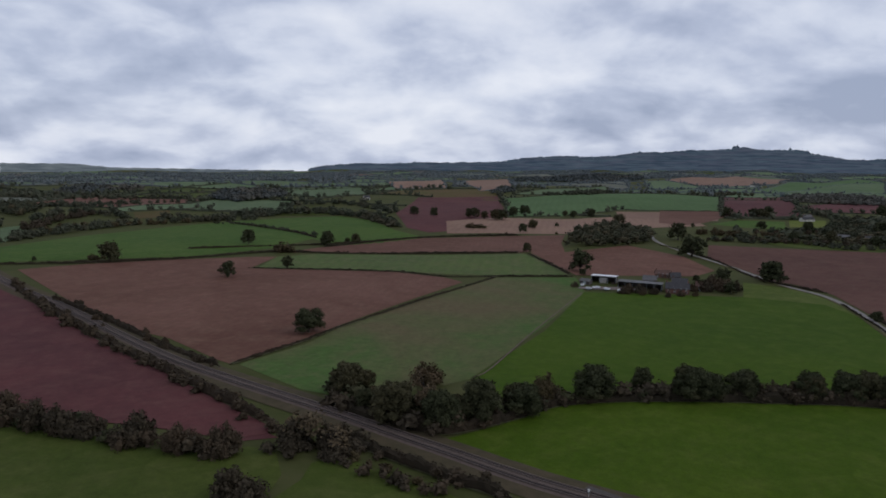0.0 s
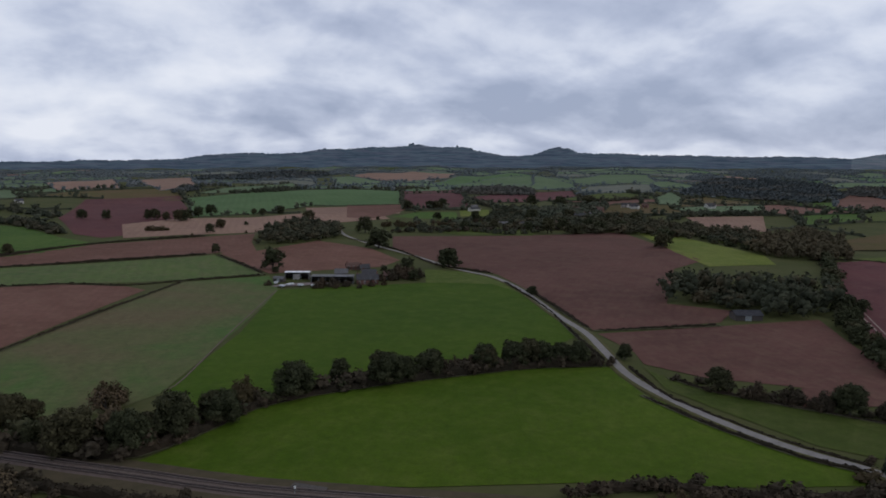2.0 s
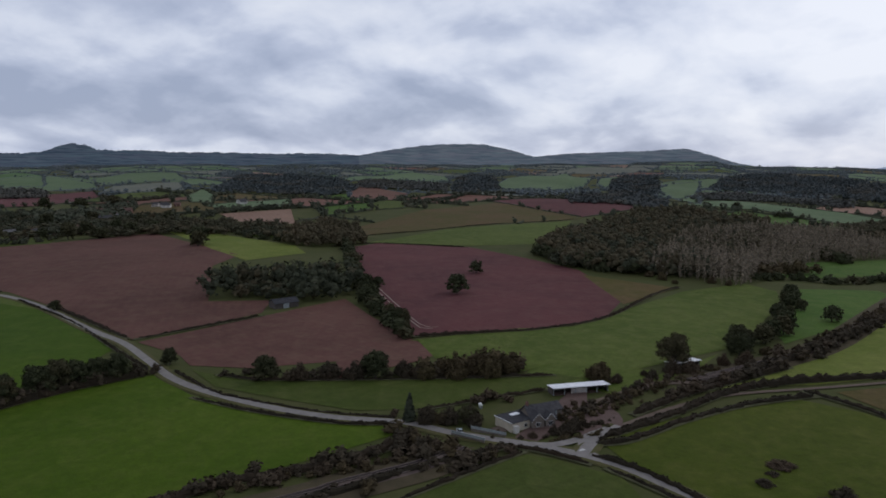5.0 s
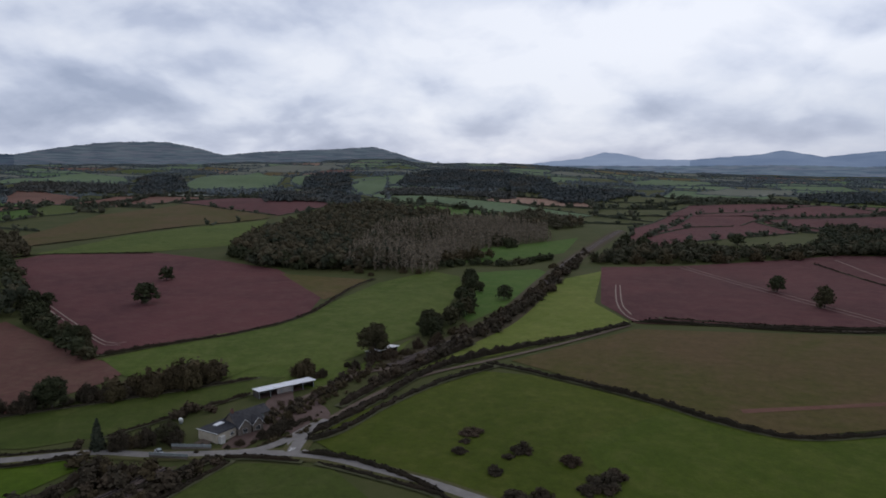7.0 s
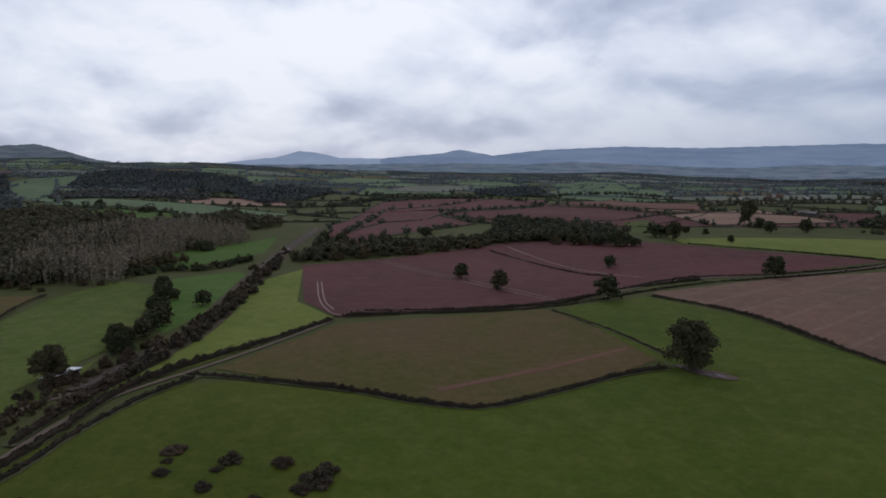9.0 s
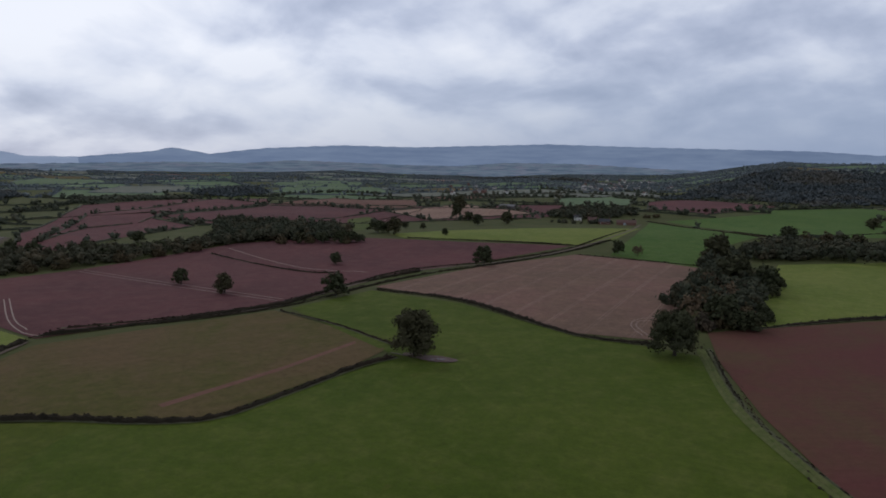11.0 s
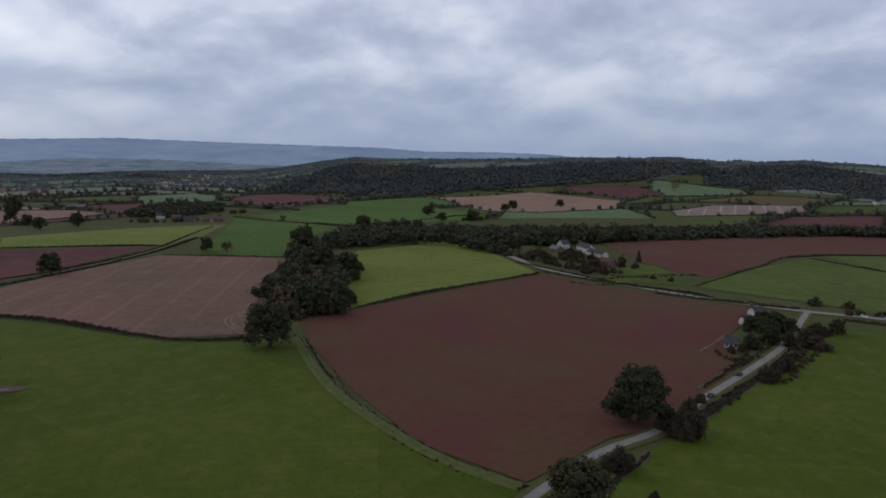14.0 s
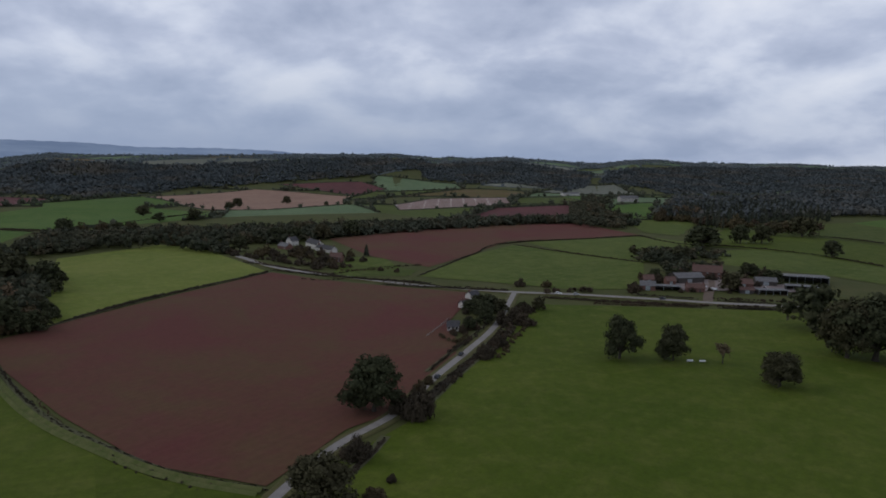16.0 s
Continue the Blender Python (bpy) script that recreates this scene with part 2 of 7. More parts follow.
SKYLINE = knots(
    "-60.0:-0.10 -31.8:-1.95 -15.7:-1.84 -10.1:-1.75 -3.8:-1.62 5.2:-1.47 14.0:-1.34 22.1:-1.11 26.9:-1.17 31.4:-1.06 35.9:-0.86 40.4:-0.79 47.5:-0.82 48.9:-0.73"
    " 54.3:-0.69 61.0:-0.64 65.3:-0.62 71.1:-0.53 77.2:-0.34 81.8:-0.19 83.2:-0.48 90.4:-0.44 94.9:-0.68 103.4:-1.17 113.3:-1.23 123.1:-1.19 137.2:-1.57 146.2:-1.95 148.5:-1.98"
    " 150.5:-1.78 153.9:-1.1 156.7:-0.59 158.0:-0.69 162.4:-0.66 172.2:-0.45 181.5:-0.25 183.6:-0.52 184.8:-0.62 188.3:-0.58 190.5:-0.45 194.6:-0.90 197.6:-1.12 199.3:-0.75"
    " 203.5:-0.65 207.5:-0.76 212.7:-0.64 217.1:-0.80 225.0:0.00 300.0:-0.10")
HILL_NEAR = knots("-60:2000 10:2000 60:2000 95:2100 135:2200 148:1650 170:1560 200:1700 215:2000 240:2000 300:2000")
HILL_TOP = knots("-60:4400 20:4200 60:4300 95:4400 135:4500 146:2900 156:2450 172:2400 200:2700 212:3600 240:4400 300:4400")


def smooth(a, b, v):
    s = np.clip((v - a) / (b - a), 0, 1)
    return s * s * (3 - 2 * s)


def height(x, y):
    """Height of the land: gentle swells, rising to the hills all round."""
    x, y = np.asarray(x, float), np.asarray(y, float)
    r = np.hypot(x, y)
    az = (np.degrees(np.arctan2(x, y)) + 60) % 360 - 60
    el, near, top = (np.interp(az, *k) for k in (SKYLINE, HILL_NEAR, HILL_TOP))
    rise = (H + top * np.tan(np.radians(el))) * smooth(near, top, r)
    swell = np.sin(x / 131 + 0.7) * np.cos(y / 157 + 0.4) + 0.6 * np.sin(x / 71 - y / 93) + 0.8 * np.cos(x / 260 + y / 310)
    return rise + swell * (2.2 * smooth(180, 700, r) + 2.5 * smooth(900, 2500, r))


FAR_RANGE = knots("90.4:-0.60 93.4:-0.21 96.1:0.07 97.9:0.57 99.2:0.44 101.0:0.04 104.2:0.01 106.8:0.25 109.0:0.43 110.5:0.74 113.2:0.27"
    " 115.3:0.53 117.3:0.74 123.1:1.00 128.8:0.88 139.5:1.16 146.1:0.95 158.6:0.63 162.4:0.35 167.8:0.34 172.1:0.19 175.5:-0.17 178.5:-0.60")
PLAIN_RANGE = knots("94.3:-0.52 102.4:-0.49 111.1:-0.35 115.6:-0.45 119.3:-0.21 128.3:-0.55 132.3:-0.62 136.3:-0.33 141.7:-0.39 146.2:-0.63 148.4:-0.75 151.0:-0.85 154.0:-1.1")
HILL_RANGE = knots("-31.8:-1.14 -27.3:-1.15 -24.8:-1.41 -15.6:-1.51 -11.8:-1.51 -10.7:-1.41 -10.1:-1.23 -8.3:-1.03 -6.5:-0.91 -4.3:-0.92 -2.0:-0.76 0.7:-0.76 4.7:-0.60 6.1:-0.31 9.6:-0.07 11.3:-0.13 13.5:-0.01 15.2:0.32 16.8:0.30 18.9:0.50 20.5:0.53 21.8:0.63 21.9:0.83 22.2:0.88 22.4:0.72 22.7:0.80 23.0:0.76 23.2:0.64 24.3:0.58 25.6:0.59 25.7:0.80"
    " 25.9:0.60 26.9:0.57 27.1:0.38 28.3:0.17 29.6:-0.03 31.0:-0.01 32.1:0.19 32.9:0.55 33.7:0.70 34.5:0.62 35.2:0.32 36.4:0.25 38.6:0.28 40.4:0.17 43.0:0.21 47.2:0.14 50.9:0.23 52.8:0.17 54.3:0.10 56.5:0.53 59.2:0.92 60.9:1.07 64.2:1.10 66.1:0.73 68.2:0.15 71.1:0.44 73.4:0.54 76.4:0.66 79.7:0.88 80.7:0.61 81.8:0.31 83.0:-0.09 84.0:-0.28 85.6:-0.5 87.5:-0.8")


def mesh(name, verts, faces, mats, smooth_faces=False):
    me = bpy.data.meshes.new(name)
    me.from_pydata([tuple(v) for v in np.asarray(verts, float)], [], [tuple(map(int, q)) for q in faces])
    for m in mats if isinstance(mats, (list, tuple)) else [mats]:
        me.materials.append(m)
    if smooth_faces:
        me.polygons.foreach_set("use_smooth", [True] * len(me.polygons))
    me.update()
    return me


def part(name, data, parent, label=""):
    ob = new(name, data)
    ob.parent = parent
    return tagged(ob, label)


radii = np.concatenate([np.arange(0.5, 60, 8), np.arange(60, 900, 8), np.geomspace(900, 4880, 95)])
turns = np.radians(np.arange(0, 360, 0.75))
R, A = np.meshgrid(radii, turns, indexing="ij")
gx, gy = R * np.sin(A), R * np.cos(A)
gv = np.stack([gx, gy, height(gx, gy)], -1).reshape(-1, 3)
n = len(turns)
gf = [(i * n + j, i * n + (j + 1) % n, (i + 1) * n + (j + 1) % n, (i + 1) * n + j) for i in range(len(radii) - 1) for j in range(n)]
gf.append(tuple(range(n))[::-1])
ground = tagged(new("ground", mesh("ground", gv, gf, HILL, True)), "rolling farmland of grass and rough verge", "ground", kind="structure")

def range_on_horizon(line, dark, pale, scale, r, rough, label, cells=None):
    """Hills too far off to show more than their outline, glowing in a painted haze colour."""
    mat, g = graph("haze_glow_hills")
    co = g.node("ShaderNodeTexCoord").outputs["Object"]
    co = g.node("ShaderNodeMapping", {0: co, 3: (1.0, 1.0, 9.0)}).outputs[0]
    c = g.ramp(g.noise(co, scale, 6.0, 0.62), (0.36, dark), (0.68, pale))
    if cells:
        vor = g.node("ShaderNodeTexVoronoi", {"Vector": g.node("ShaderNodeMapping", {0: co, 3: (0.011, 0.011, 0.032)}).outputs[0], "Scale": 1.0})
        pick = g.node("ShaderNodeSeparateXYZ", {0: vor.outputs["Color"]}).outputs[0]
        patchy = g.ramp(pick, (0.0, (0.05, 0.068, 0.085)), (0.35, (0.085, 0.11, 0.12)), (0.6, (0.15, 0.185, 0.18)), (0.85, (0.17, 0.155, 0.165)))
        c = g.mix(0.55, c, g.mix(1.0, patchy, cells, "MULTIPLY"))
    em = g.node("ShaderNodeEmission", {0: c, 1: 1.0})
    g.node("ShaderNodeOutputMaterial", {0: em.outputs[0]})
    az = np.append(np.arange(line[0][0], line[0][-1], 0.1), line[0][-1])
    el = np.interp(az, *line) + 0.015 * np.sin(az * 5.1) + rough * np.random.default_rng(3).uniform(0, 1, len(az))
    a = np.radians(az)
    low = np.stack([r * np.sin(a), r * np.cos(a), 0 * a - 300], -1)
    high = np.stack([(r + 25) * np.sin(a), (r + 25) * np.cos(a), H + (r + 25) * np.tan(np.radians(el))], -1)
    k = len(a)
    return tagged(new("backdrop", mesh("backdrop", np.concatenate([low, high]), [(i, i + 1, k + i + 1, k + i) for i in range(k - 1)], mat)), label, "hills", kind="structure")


# distance haze is put into the glowing colours of each range
low_east = FAR_RANGE[0] < 104.3
range_on_horizon(FAR_RANGE[:, low_east], (0.195, 0.25, 0.37), (0.235, 0.295, 0.415), 0.003, 4866, 0.0, "mountain fading into cloud on the horizon, painted haze-blue")
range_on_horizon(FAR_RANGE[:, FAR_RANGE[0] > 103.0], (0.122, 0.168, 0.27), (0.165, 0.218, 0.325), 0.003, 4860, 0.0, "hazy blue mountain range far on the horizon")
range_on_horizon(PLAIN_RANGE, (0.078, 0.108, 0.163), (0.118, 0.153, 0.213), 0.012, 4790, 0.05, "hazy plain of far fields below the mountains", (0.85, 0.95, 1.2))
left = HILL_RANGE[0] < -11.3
range_on_horizon(HILL_RANGE[:, left], (0.07, 0.088, 0.11), (0.14, 0.165, 0.185), 0.008, 4830, 0.03, "far ridge with faint fields, painted haze grey-blue")
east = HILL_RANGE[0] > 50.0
range_on_horizon(HILL_RANGE[:, ~left & (HILL_RANGE[0] < 54.4)], (0.03, 0.044, 0.068), (0.062, 0.084, 0.108), 0.006, 4830, 0.09, "wooded hills on the horizon, painted dark haze blue-grey", (0.42, 0.5, 0.7))
range_on_horizon(HILL_RANGE[:, east], (0.055, 0.07, 0.1), (0.1, 0.118, 0.145), 0.006, 4836, 0.06, "moorland hills with faint fields, painted haze grey-blue", (0.6, 0.68, 0.85))

POLYS = []
FIELD_LABEL = {
    "mellow": "olive-green rough pasture beyond a dark hedge", "grass": "grazed green pasture between dark hedges", "lush": "bright green grass field", "meadow": "rough yellowish-green meadow slope",
    "deep": "deep green grass field below the farm", "vivid": "bright green pasture between hedge and lane", "straw": "pale yellow-green grass field", "sprout": "field of young green sprouting crop", "sown": "thinly greened brown field with sown rows",
    "olive": "olive-brown stubble field", "teal": "blue-green crop field in the distance", "stubble": "tan stubble field",
    "pale": "pale field striped with straw rows", "plough": "red-brown ploughed field", "brown": "brown ploughed field",
    "sward": "thick green pasture sward", "dull": "green pasture on a far slope, paled by painted haze", "drab": "rough grazing field on a far slope, greyed by painted haze",
    "umber": "umber-brown ploughed field beside the lane", "tramline": "brown drilled field with curved pale tramlines", "dark": "dark red bare soil field"}


def inside(px, py, poly):
    px, py = np.asarray(px, float), np.asarray(py, float)
    hit = np.zeros(px.shape, bool)
    q = np.asarray(poly)
    lo, hi = q.min(0), q.max(0)
    if not np.any((px >= lo[0]) & (px <= hi[0]) & (py >= lo[1]) & (py <= hi[1])):
        return hit
    for (x0, y0), (x1, y1) in zip(q, np.roll(q, -1, 0)):
        if abs(y1 - y0) > 1e-9:
            hit ^= ((y0 > py) != (y1 > py)) & (px < (x1 - x0) * (py - y0) / (y1 - y0) + x0)
    return hit


def curve(pts, step):
    """Points along a smooth line through pts."""
    p = np.asarray(pts, float)
    p = np.concatenate([[2 * p[0] - p[1]], p, [2 * p[-1] - p[-2]]])
    out = []
    for i in range(1, len(p) - 2):
        n = max(1, int(np.hypot(*(p[i + 1] - p[i])) / step))
        for s in np.arange(n) / n:
            a, b, c, d = p[i - 1:i + 3]
            out.append(0.5 * (2 * b + (c - a) * s + (2 * a - 5 * b + 4 * c - d) * s * s + (3 * b - a - 3 * c + d) * s ** 3))
    return np.array(out + [p[-2]])


def drape(me, rot, c, kind, angle, slope, lift):
    """Lay a flat field mesh on the land."""
    co = np.empty(len(me.vertices) * 3)
    me.vertices.foreach_get("co", co)
    co = co.reshape(-1, 3)
    w = co[:, :2] @ rot + c
    co[:, 2] = height(*w.T) + 0.1 + np.hypot(*w.T) * slope + lift
    me.vertices.foreach_set("co", co.ravel())
    if sum(p.normal.z for p in me.polygons) < 0:
        me.flip_normals()
    me.polygons.foreach_set("use_smooth", [True] * len(me.polygons))
    me.update()
    ob = new("field", me)
    ob.matrix_basis = pose(c[0], c[1], 0, 0, 0, angle)
    return tagged(ob, FIELD_LABEL[kind], "field", "fields of the valley", "structure")


def field(kind, angle, poly, far=False):
    """A field draped on the land; its rows run at the given angle."""
    c = np.mean(poly, 0)
    if not far:
        POLYS.append(poly)
    a = radians(angle)
    rot = np.array([[math.cos(a), math.sin(a)], [-math.sin(a), math.cos(a)]])
    if far:
        s = np.linspace(0, 1, 6)
        u, w = (k.ravel()[:, None] for k in np.meshgrid(s, s, indexing="ij"))
        q = np.asarray(poly)
        flat_v = ((q[0] + (q[1] - q[0]) * u) * (1 - w) + (q[3] + (q[2] - q[3]) * u) * w - c) @ rot.T
        me = mesh("field", np.concatenate([flat_v, 0 * u], 1), [(i * 6 + j, i * 6 + 6 + j, i * 6 + 7 + j, i * 6 + 1 + j) for i in range(5) for j in range(5)], LAND[kind])
        return drape(me, rot, c, kind, angle, 0.00007, 0.0)
    bm = bmesh.new()
    bm.faces.new([bm.verts.new((*(rot @ (np.asarray(p) - c)), 0)) for p in poly])
    ext = np.ptp(np.array([v.co[:2] for v in bm.verts]), axis=0)
    for ax in (0, 1):
        m = min(40, max(3, int(ext[ax] / 14)))
        lo = min(v.co[ax] for v in bm.verts)
        for s in range(1, m):
            at, no = [0, 0, 0], [0, 0, 0]
            at[ax], no[ax] = lo + ext[ax] * s / m, 1
            bmesh.ops.bisect_plane(bm, geom=bm.verts[:] + bm.edges[:] + bm.faces[:], plane_co=at, plane_no=no)
    me = bpy.data.meshes.new("field")
    bm.to_mesh(me)
    bm.free()
    me.materials.append(LAND[kind])
    return drape(me, rot, c, kind, angle, 0.00016, 0.002 * len(POLYS))


def ribbon(name, pts, offs, mat, step=5.0):
    """A strip along pts; offs: (sideways, lift) across it."""
    p = curve(pts, step)
    d = np.gradient(p, axis=0)
    d /= np.linalg.norm(d, axis=1)[:, None] + 1e-9
    nrm = np.stack([d[:, 1], -d[:, 0]], 1)
    base = height(*p.T) + 0.0003 * np.hypot(*p.T)
    v = np.stack([np.concatenate([p + nrm * o, (base + z)[:, None]], 1) for o, z in offs], 1).reshape(-1, 3)
    m = len(offs)
    f = [(i * m + j, i * m + j + 1, (i + 1) * m + j + 1, (i + 1) * m + j) for i in range(len(p) - 1) for j in range(m - 1)]
    return new(name, mesh(name, v, f, mat)), p, nrm


ROADS = []


def road(width, pts):
    k = 0.01 * len(ROADS)
    ROADS.append(pts)
    w = width / 2
    ob, _, _ = ribbon("road", pts, [(w + 2.2, 0.1), (w + 1.6, 0.42 + k), (w, 0.45 + k), (-w, 0.45 + k), (-w - 1.6, 0.42 + k), (-w - 2.2, 0.1)][::-1], ASPHALT)
    me = ob.data
    me.materials.append(VERGE)
    me.polygons.foreach_set("material_index", [0 if i % 5 == 2 else 1 for i in range(len(me.polygons))])
    return tagged(ob, "worn grey country road between grass verges", "road", kind="structure")


def slip(width, pts):
    """Arm of a road junction, without verges."""
    w = width / 2
    ob, _, _ = ribbon("road_arm", pts, [(-w, 0.44), (0, 0.46), (w, 0.44)], ASPHALT, 2.0)
    return tagged(ob, "worn tarmac arm of a road junction", "road", kind="structure")


def lane(width, pts):
    w = width / 2
    ob, _, _ = ribbon("lane", pts, [(-w, 0.3), (0, 0.36), (w, 0.3)], DIRT)
    return tagged(ob, "muddy brown farm lane between two hedges", "lane", kind="structure")


def bank(width, pts):
    w = width / 2
    ob, _, _ = ribbon("grass_bank", pts, [(-w, 0.2), (-w * 0.55, 1.1), (-w * 0.1, 0.35), (w * 0.2, 0.35), (w * 0.5, 1.0), (w, 0.25)], BANK, 3.0)
    return tagged(ob, "rough grass bank with a ditch beside bare soil", "bank", kind="structure")


def railway(width, pts):
    w = width / 2
    bed, p, nrm = ribbon("railway", pts, [(-w - 5, 0.15), (-w, 0.6), (-w + 1.2, 1.0), (w - 1.2, 1.0), (w, 0.6), (w + 5, 0.15)], BALLAST)
    bed.data.materials.append(SCRUB)
    bed.data.polygons.foreach_set("material_index", [1 if i % 5 in (0, 4) else 0 for i in range(len(bed.data.polygons))])
    tagged(bed, "double-track railway on dark stone ballast", "railway", kind="structure")
    for o in (-1.7, 1.7):
        track, _, _ = ribbon("track_bed", pts, [(o - 1.15, 1.03), (o, 1.06), (o + 1.15, 1.03)], SLEEPER)
        track.parent = bed
        tagged(track, "dark oily track bed with sleepers")
    for o in (-2.42, -0.98, 0.98, 2.42):
        rail, _, _ = ribbon("rail", pts, [(o - 0.09, 1.04), (o - 0.06, 1.24), (o + 0.06, 1.24), (o + 0.09, 1.04)], STEEL)
        rail.parent = bed
        tagged(rail, "worn steel rail")


# ---- plants ----
def icosphere(level):
    bm = bmesh.new()
    bmesh.ops.create_icosphere(bm, subdivisions=level, radius=1)
    v = np.array([q.co[:] for q in bm.verts])
    f = np.array([[q.index for q in p.verts] for p in bm.faces])
    bm.free()
    return v, f


ICO1, ICO2 = icosphere(1), icosphere(2)
OCTA = (np.array([(1, 0, 0), (0, 1, 0), (-1, 0, 0), (0, -1, 0), (0, 0, 1), (0, 0, -1)], float), np.array([(0, 1, 4), (1, 2, 4), (2, 3, 4), (3, 0, 4), (1, 0, 5), (2, 1, 5), (3, 2, 5), (0, 3, 5)]))


def cards(rng, centre, outward, size):
    """Leaf clumps: bent four-cornered sprays at the centres, facing roughly outward."""
    n = len(centre)
    nn = outward + rng.normal(0, 0.55, (n, 3))
    nn /= np.linalg.norm(nn, axis=1)[:, None]
    a = np.cross(nn, rng.normal(0, 1, (n, 3)))
    a /= np.linalg.norm(a, axis=1)[:, None]
    b = np.cross(nn, a)
    s = size * rng.uniform(0.6, 1.3, (n, 1))
    v = np.stack([centre - a * s - b * s * 0.5, centre + a * s * 0.8 - b * s * rng.uniform(0.4, 0.9, (n, 1)) + nn * s * 0.3,
                  centre + a * s + b * s * 0.7, centre - a * s * rng.uniform(0.3, 0.9, (n, 1)) + b * s - nn * s * 0.3], 1).reshape(-1, 3)
    return v, np.arange(4 * n).reshape(n, 4)


class Heap:
    """Collects vertices and faces for one mesh."""

    def __init__(self):
        self.v, self.f, self.n = [], [], 0

    def add(self, v, f):
        self.v.append(np.asarray(v, float))
        self.f.extend((np.asarray(f) + self.n).tolist())
        self.n += len(v)

    def limb(self, p, q, r0, r1, sides=6):
        p, q = np.asarray(p, float), np.asarray(q, float)
        d = (q - p) / (np.linalg.norm(q - p) + 1e-9)
        a = np.cross(d, (0.3, 0.9, 0.2))
        a /= np.linalg.norm(a)
        b = np.cross(d, a)
        t = np.arange(sides) * 2 * np.pi / sides
        ring = np.cos(t)[:, None] * a + np.sin(t)[:, None] * b
        self.add(np.concatenate([p + ring * r0, q + ring * r1]), [(i, (i + 1) % sides, sides + (i + 1) % sides, sides + i) for i in range(sides)])

    def mesh(self, name, mat):
        return mesh(name, np.concatenate(self.v), self.f, mat)


def lobed(heap, rng, lobes, count, size, core=0.8, ball=ICO2):
    """Crown of many leaf clumps on rounded lobes, with darker depths."""
    w = np.array([l[1][0] * l[1][2] for l in lobes])
    pick = rng.choice(len(lobes), count, p=w / w.sum())
    d = rng.normal(0, 1, (count, 3))
    d[:, 2] = d[:, 2] * 0.9 + 0.25
    d /= np.linalg.norm(d, axis=1)[:, None]
    c, r = np.array([l[0] for l in lobes])[pick], np.array([l[1] for l in lobes])[pick]
    heap.add(*cards(rng, c + d * r * rng.uniform(0.62, 1.3, (count, 1)), d, size))
    for c, r in lobes:
        v, f = ball
        heap.add(np.asarray(c) + v * np.asarray(r) * core * rng.uniform(0.85, 1.12, (len(v), 1)), f)


def oak_parts(rng, near):
    wood, crown = Heap(), Heap()
    fork = np.array([rng.normal(0, 0.3), rng.normal(0, 0.3), 2.4])
    wood.limb((0, 0, -0.6), (0, 0, 0.5), 0.85, 0.6, 8)
    wood.limb((0, 0, 0.5), fork, 0.6, 0.45, 8)
    lobes = []
    m = rng.integers(20, 27)
    lop = rng.uniform(0, 6.3)
    for i in range(m):
        t = i * 2.4 + rng.uniform(-0.4, 0.4)
        z = 2.5 + 10.3 * ((i + 0.5) / m) ** 0.95
        out = (5.9 + 0.8 * math.sin(t + lop)) * math.sqrt(max(0.0, 1 - ((z - 5.8) / 8.2) ** 2)) * rng.uniform(0.55, 1.12)
        s = rng.uniform(1.2, 2.6)
        c = np.array([out * math.cos(t), out * math.sin(t), z])
        lobes.append((c, (s * 1.12, s * 1.12, s * 0.86)))
        elbow = fork + (c - fork) * 0.5 + (0, 0, 0.7)
        wood.limb(fork, elbow, 0.26, 0.17, 5)
        wood.limb(elbow, c, 0.17, 0.06, 5)
    lobes.append((np.array([0, 0, 8.0]), (4.6, 4.6, 4.6)))
    lobed(crown, rng, lobes, 4600 if near else 620, 0.32 if near else 0.68, 0.66, ICO2 if near else ICO1)
    return wood, crown


def shrub_parts(rng, near):
    """A thicket: many uneven clumps on a ragged footprint, taller towards the middle, on tangled stems."""
    wood, crown = Heap(), Heap()
    lobes = []
    lean = rng.uniform(0, 6.3)
    for i in range(17):
        t, d = i * 2.4 + rng.normal(0, 0.3), 6.6 * math.sqrt((i + 0.4) / 17) * rng.uniform(0.75, 1.1)
        s = rng.uniform(1.2, 2.9)
        top = (11.4 - 0.95 * d) * rng.uniform(0.55, 1.05) + 1.2 * math.cos(t - lean)
        c = np.array([d * math.cos(t), d * math.sin(t), max(s * 0.6, top - s)])
        lobes.append((c, (s, s, s * rng.uniform(0.8, 1.3))))
        if c[2] > 2.5:
            lobes.append((np.array([c[0] * 0.95, c[1] * 0.95, c[2] * 0.45]), (s * 0.9, s * 0.9, c[2] * 0.5)))
        wood.limb((c[0] * 0.3, c[1] * 0.3, -0.6), c, 0.2, 0.06, 5)
    lobed(crown, rng, lobes, 3300 if near else 520, 0.35 if near else 0.76, 0.6, ICO2 if near else ICO1)
    return wood, crown


def conifer_parts(rng, near):
    wood, crown = Heap(), Heap()
    wood.limb((0, 0, -0.6), (0, 0, 14.2), 0.42, 0.05, 6)
    n = 650
    z = 1.2 + 13.6 * (1 - np.sqrt(rng.uniform(0, 1, n)))
    rad = 3.4 * (1 - z / 15.2) ** 0.8 * rng.uniform(0.55, 1.1, n)
    t = rng.uniform(0, 2 * np.pi, n)
    o = np.stack([np.cos(t), np.sin(t), 0 * t + 0.45], 1)
    crown.add(*cards(rng, np.stack([np.cos(t) * rad, np.sin(t) * rad, z], 1), o, 0.62))
    for k in range(6):
        q = 1.5 + k * 2.2
        v, f = ICO1
        s = 2.5 * (1 - q / 15.5)
        crown.add(v * (s, s, 1.6) + (0, 0, q + 0.6), f)
    return wood, crown


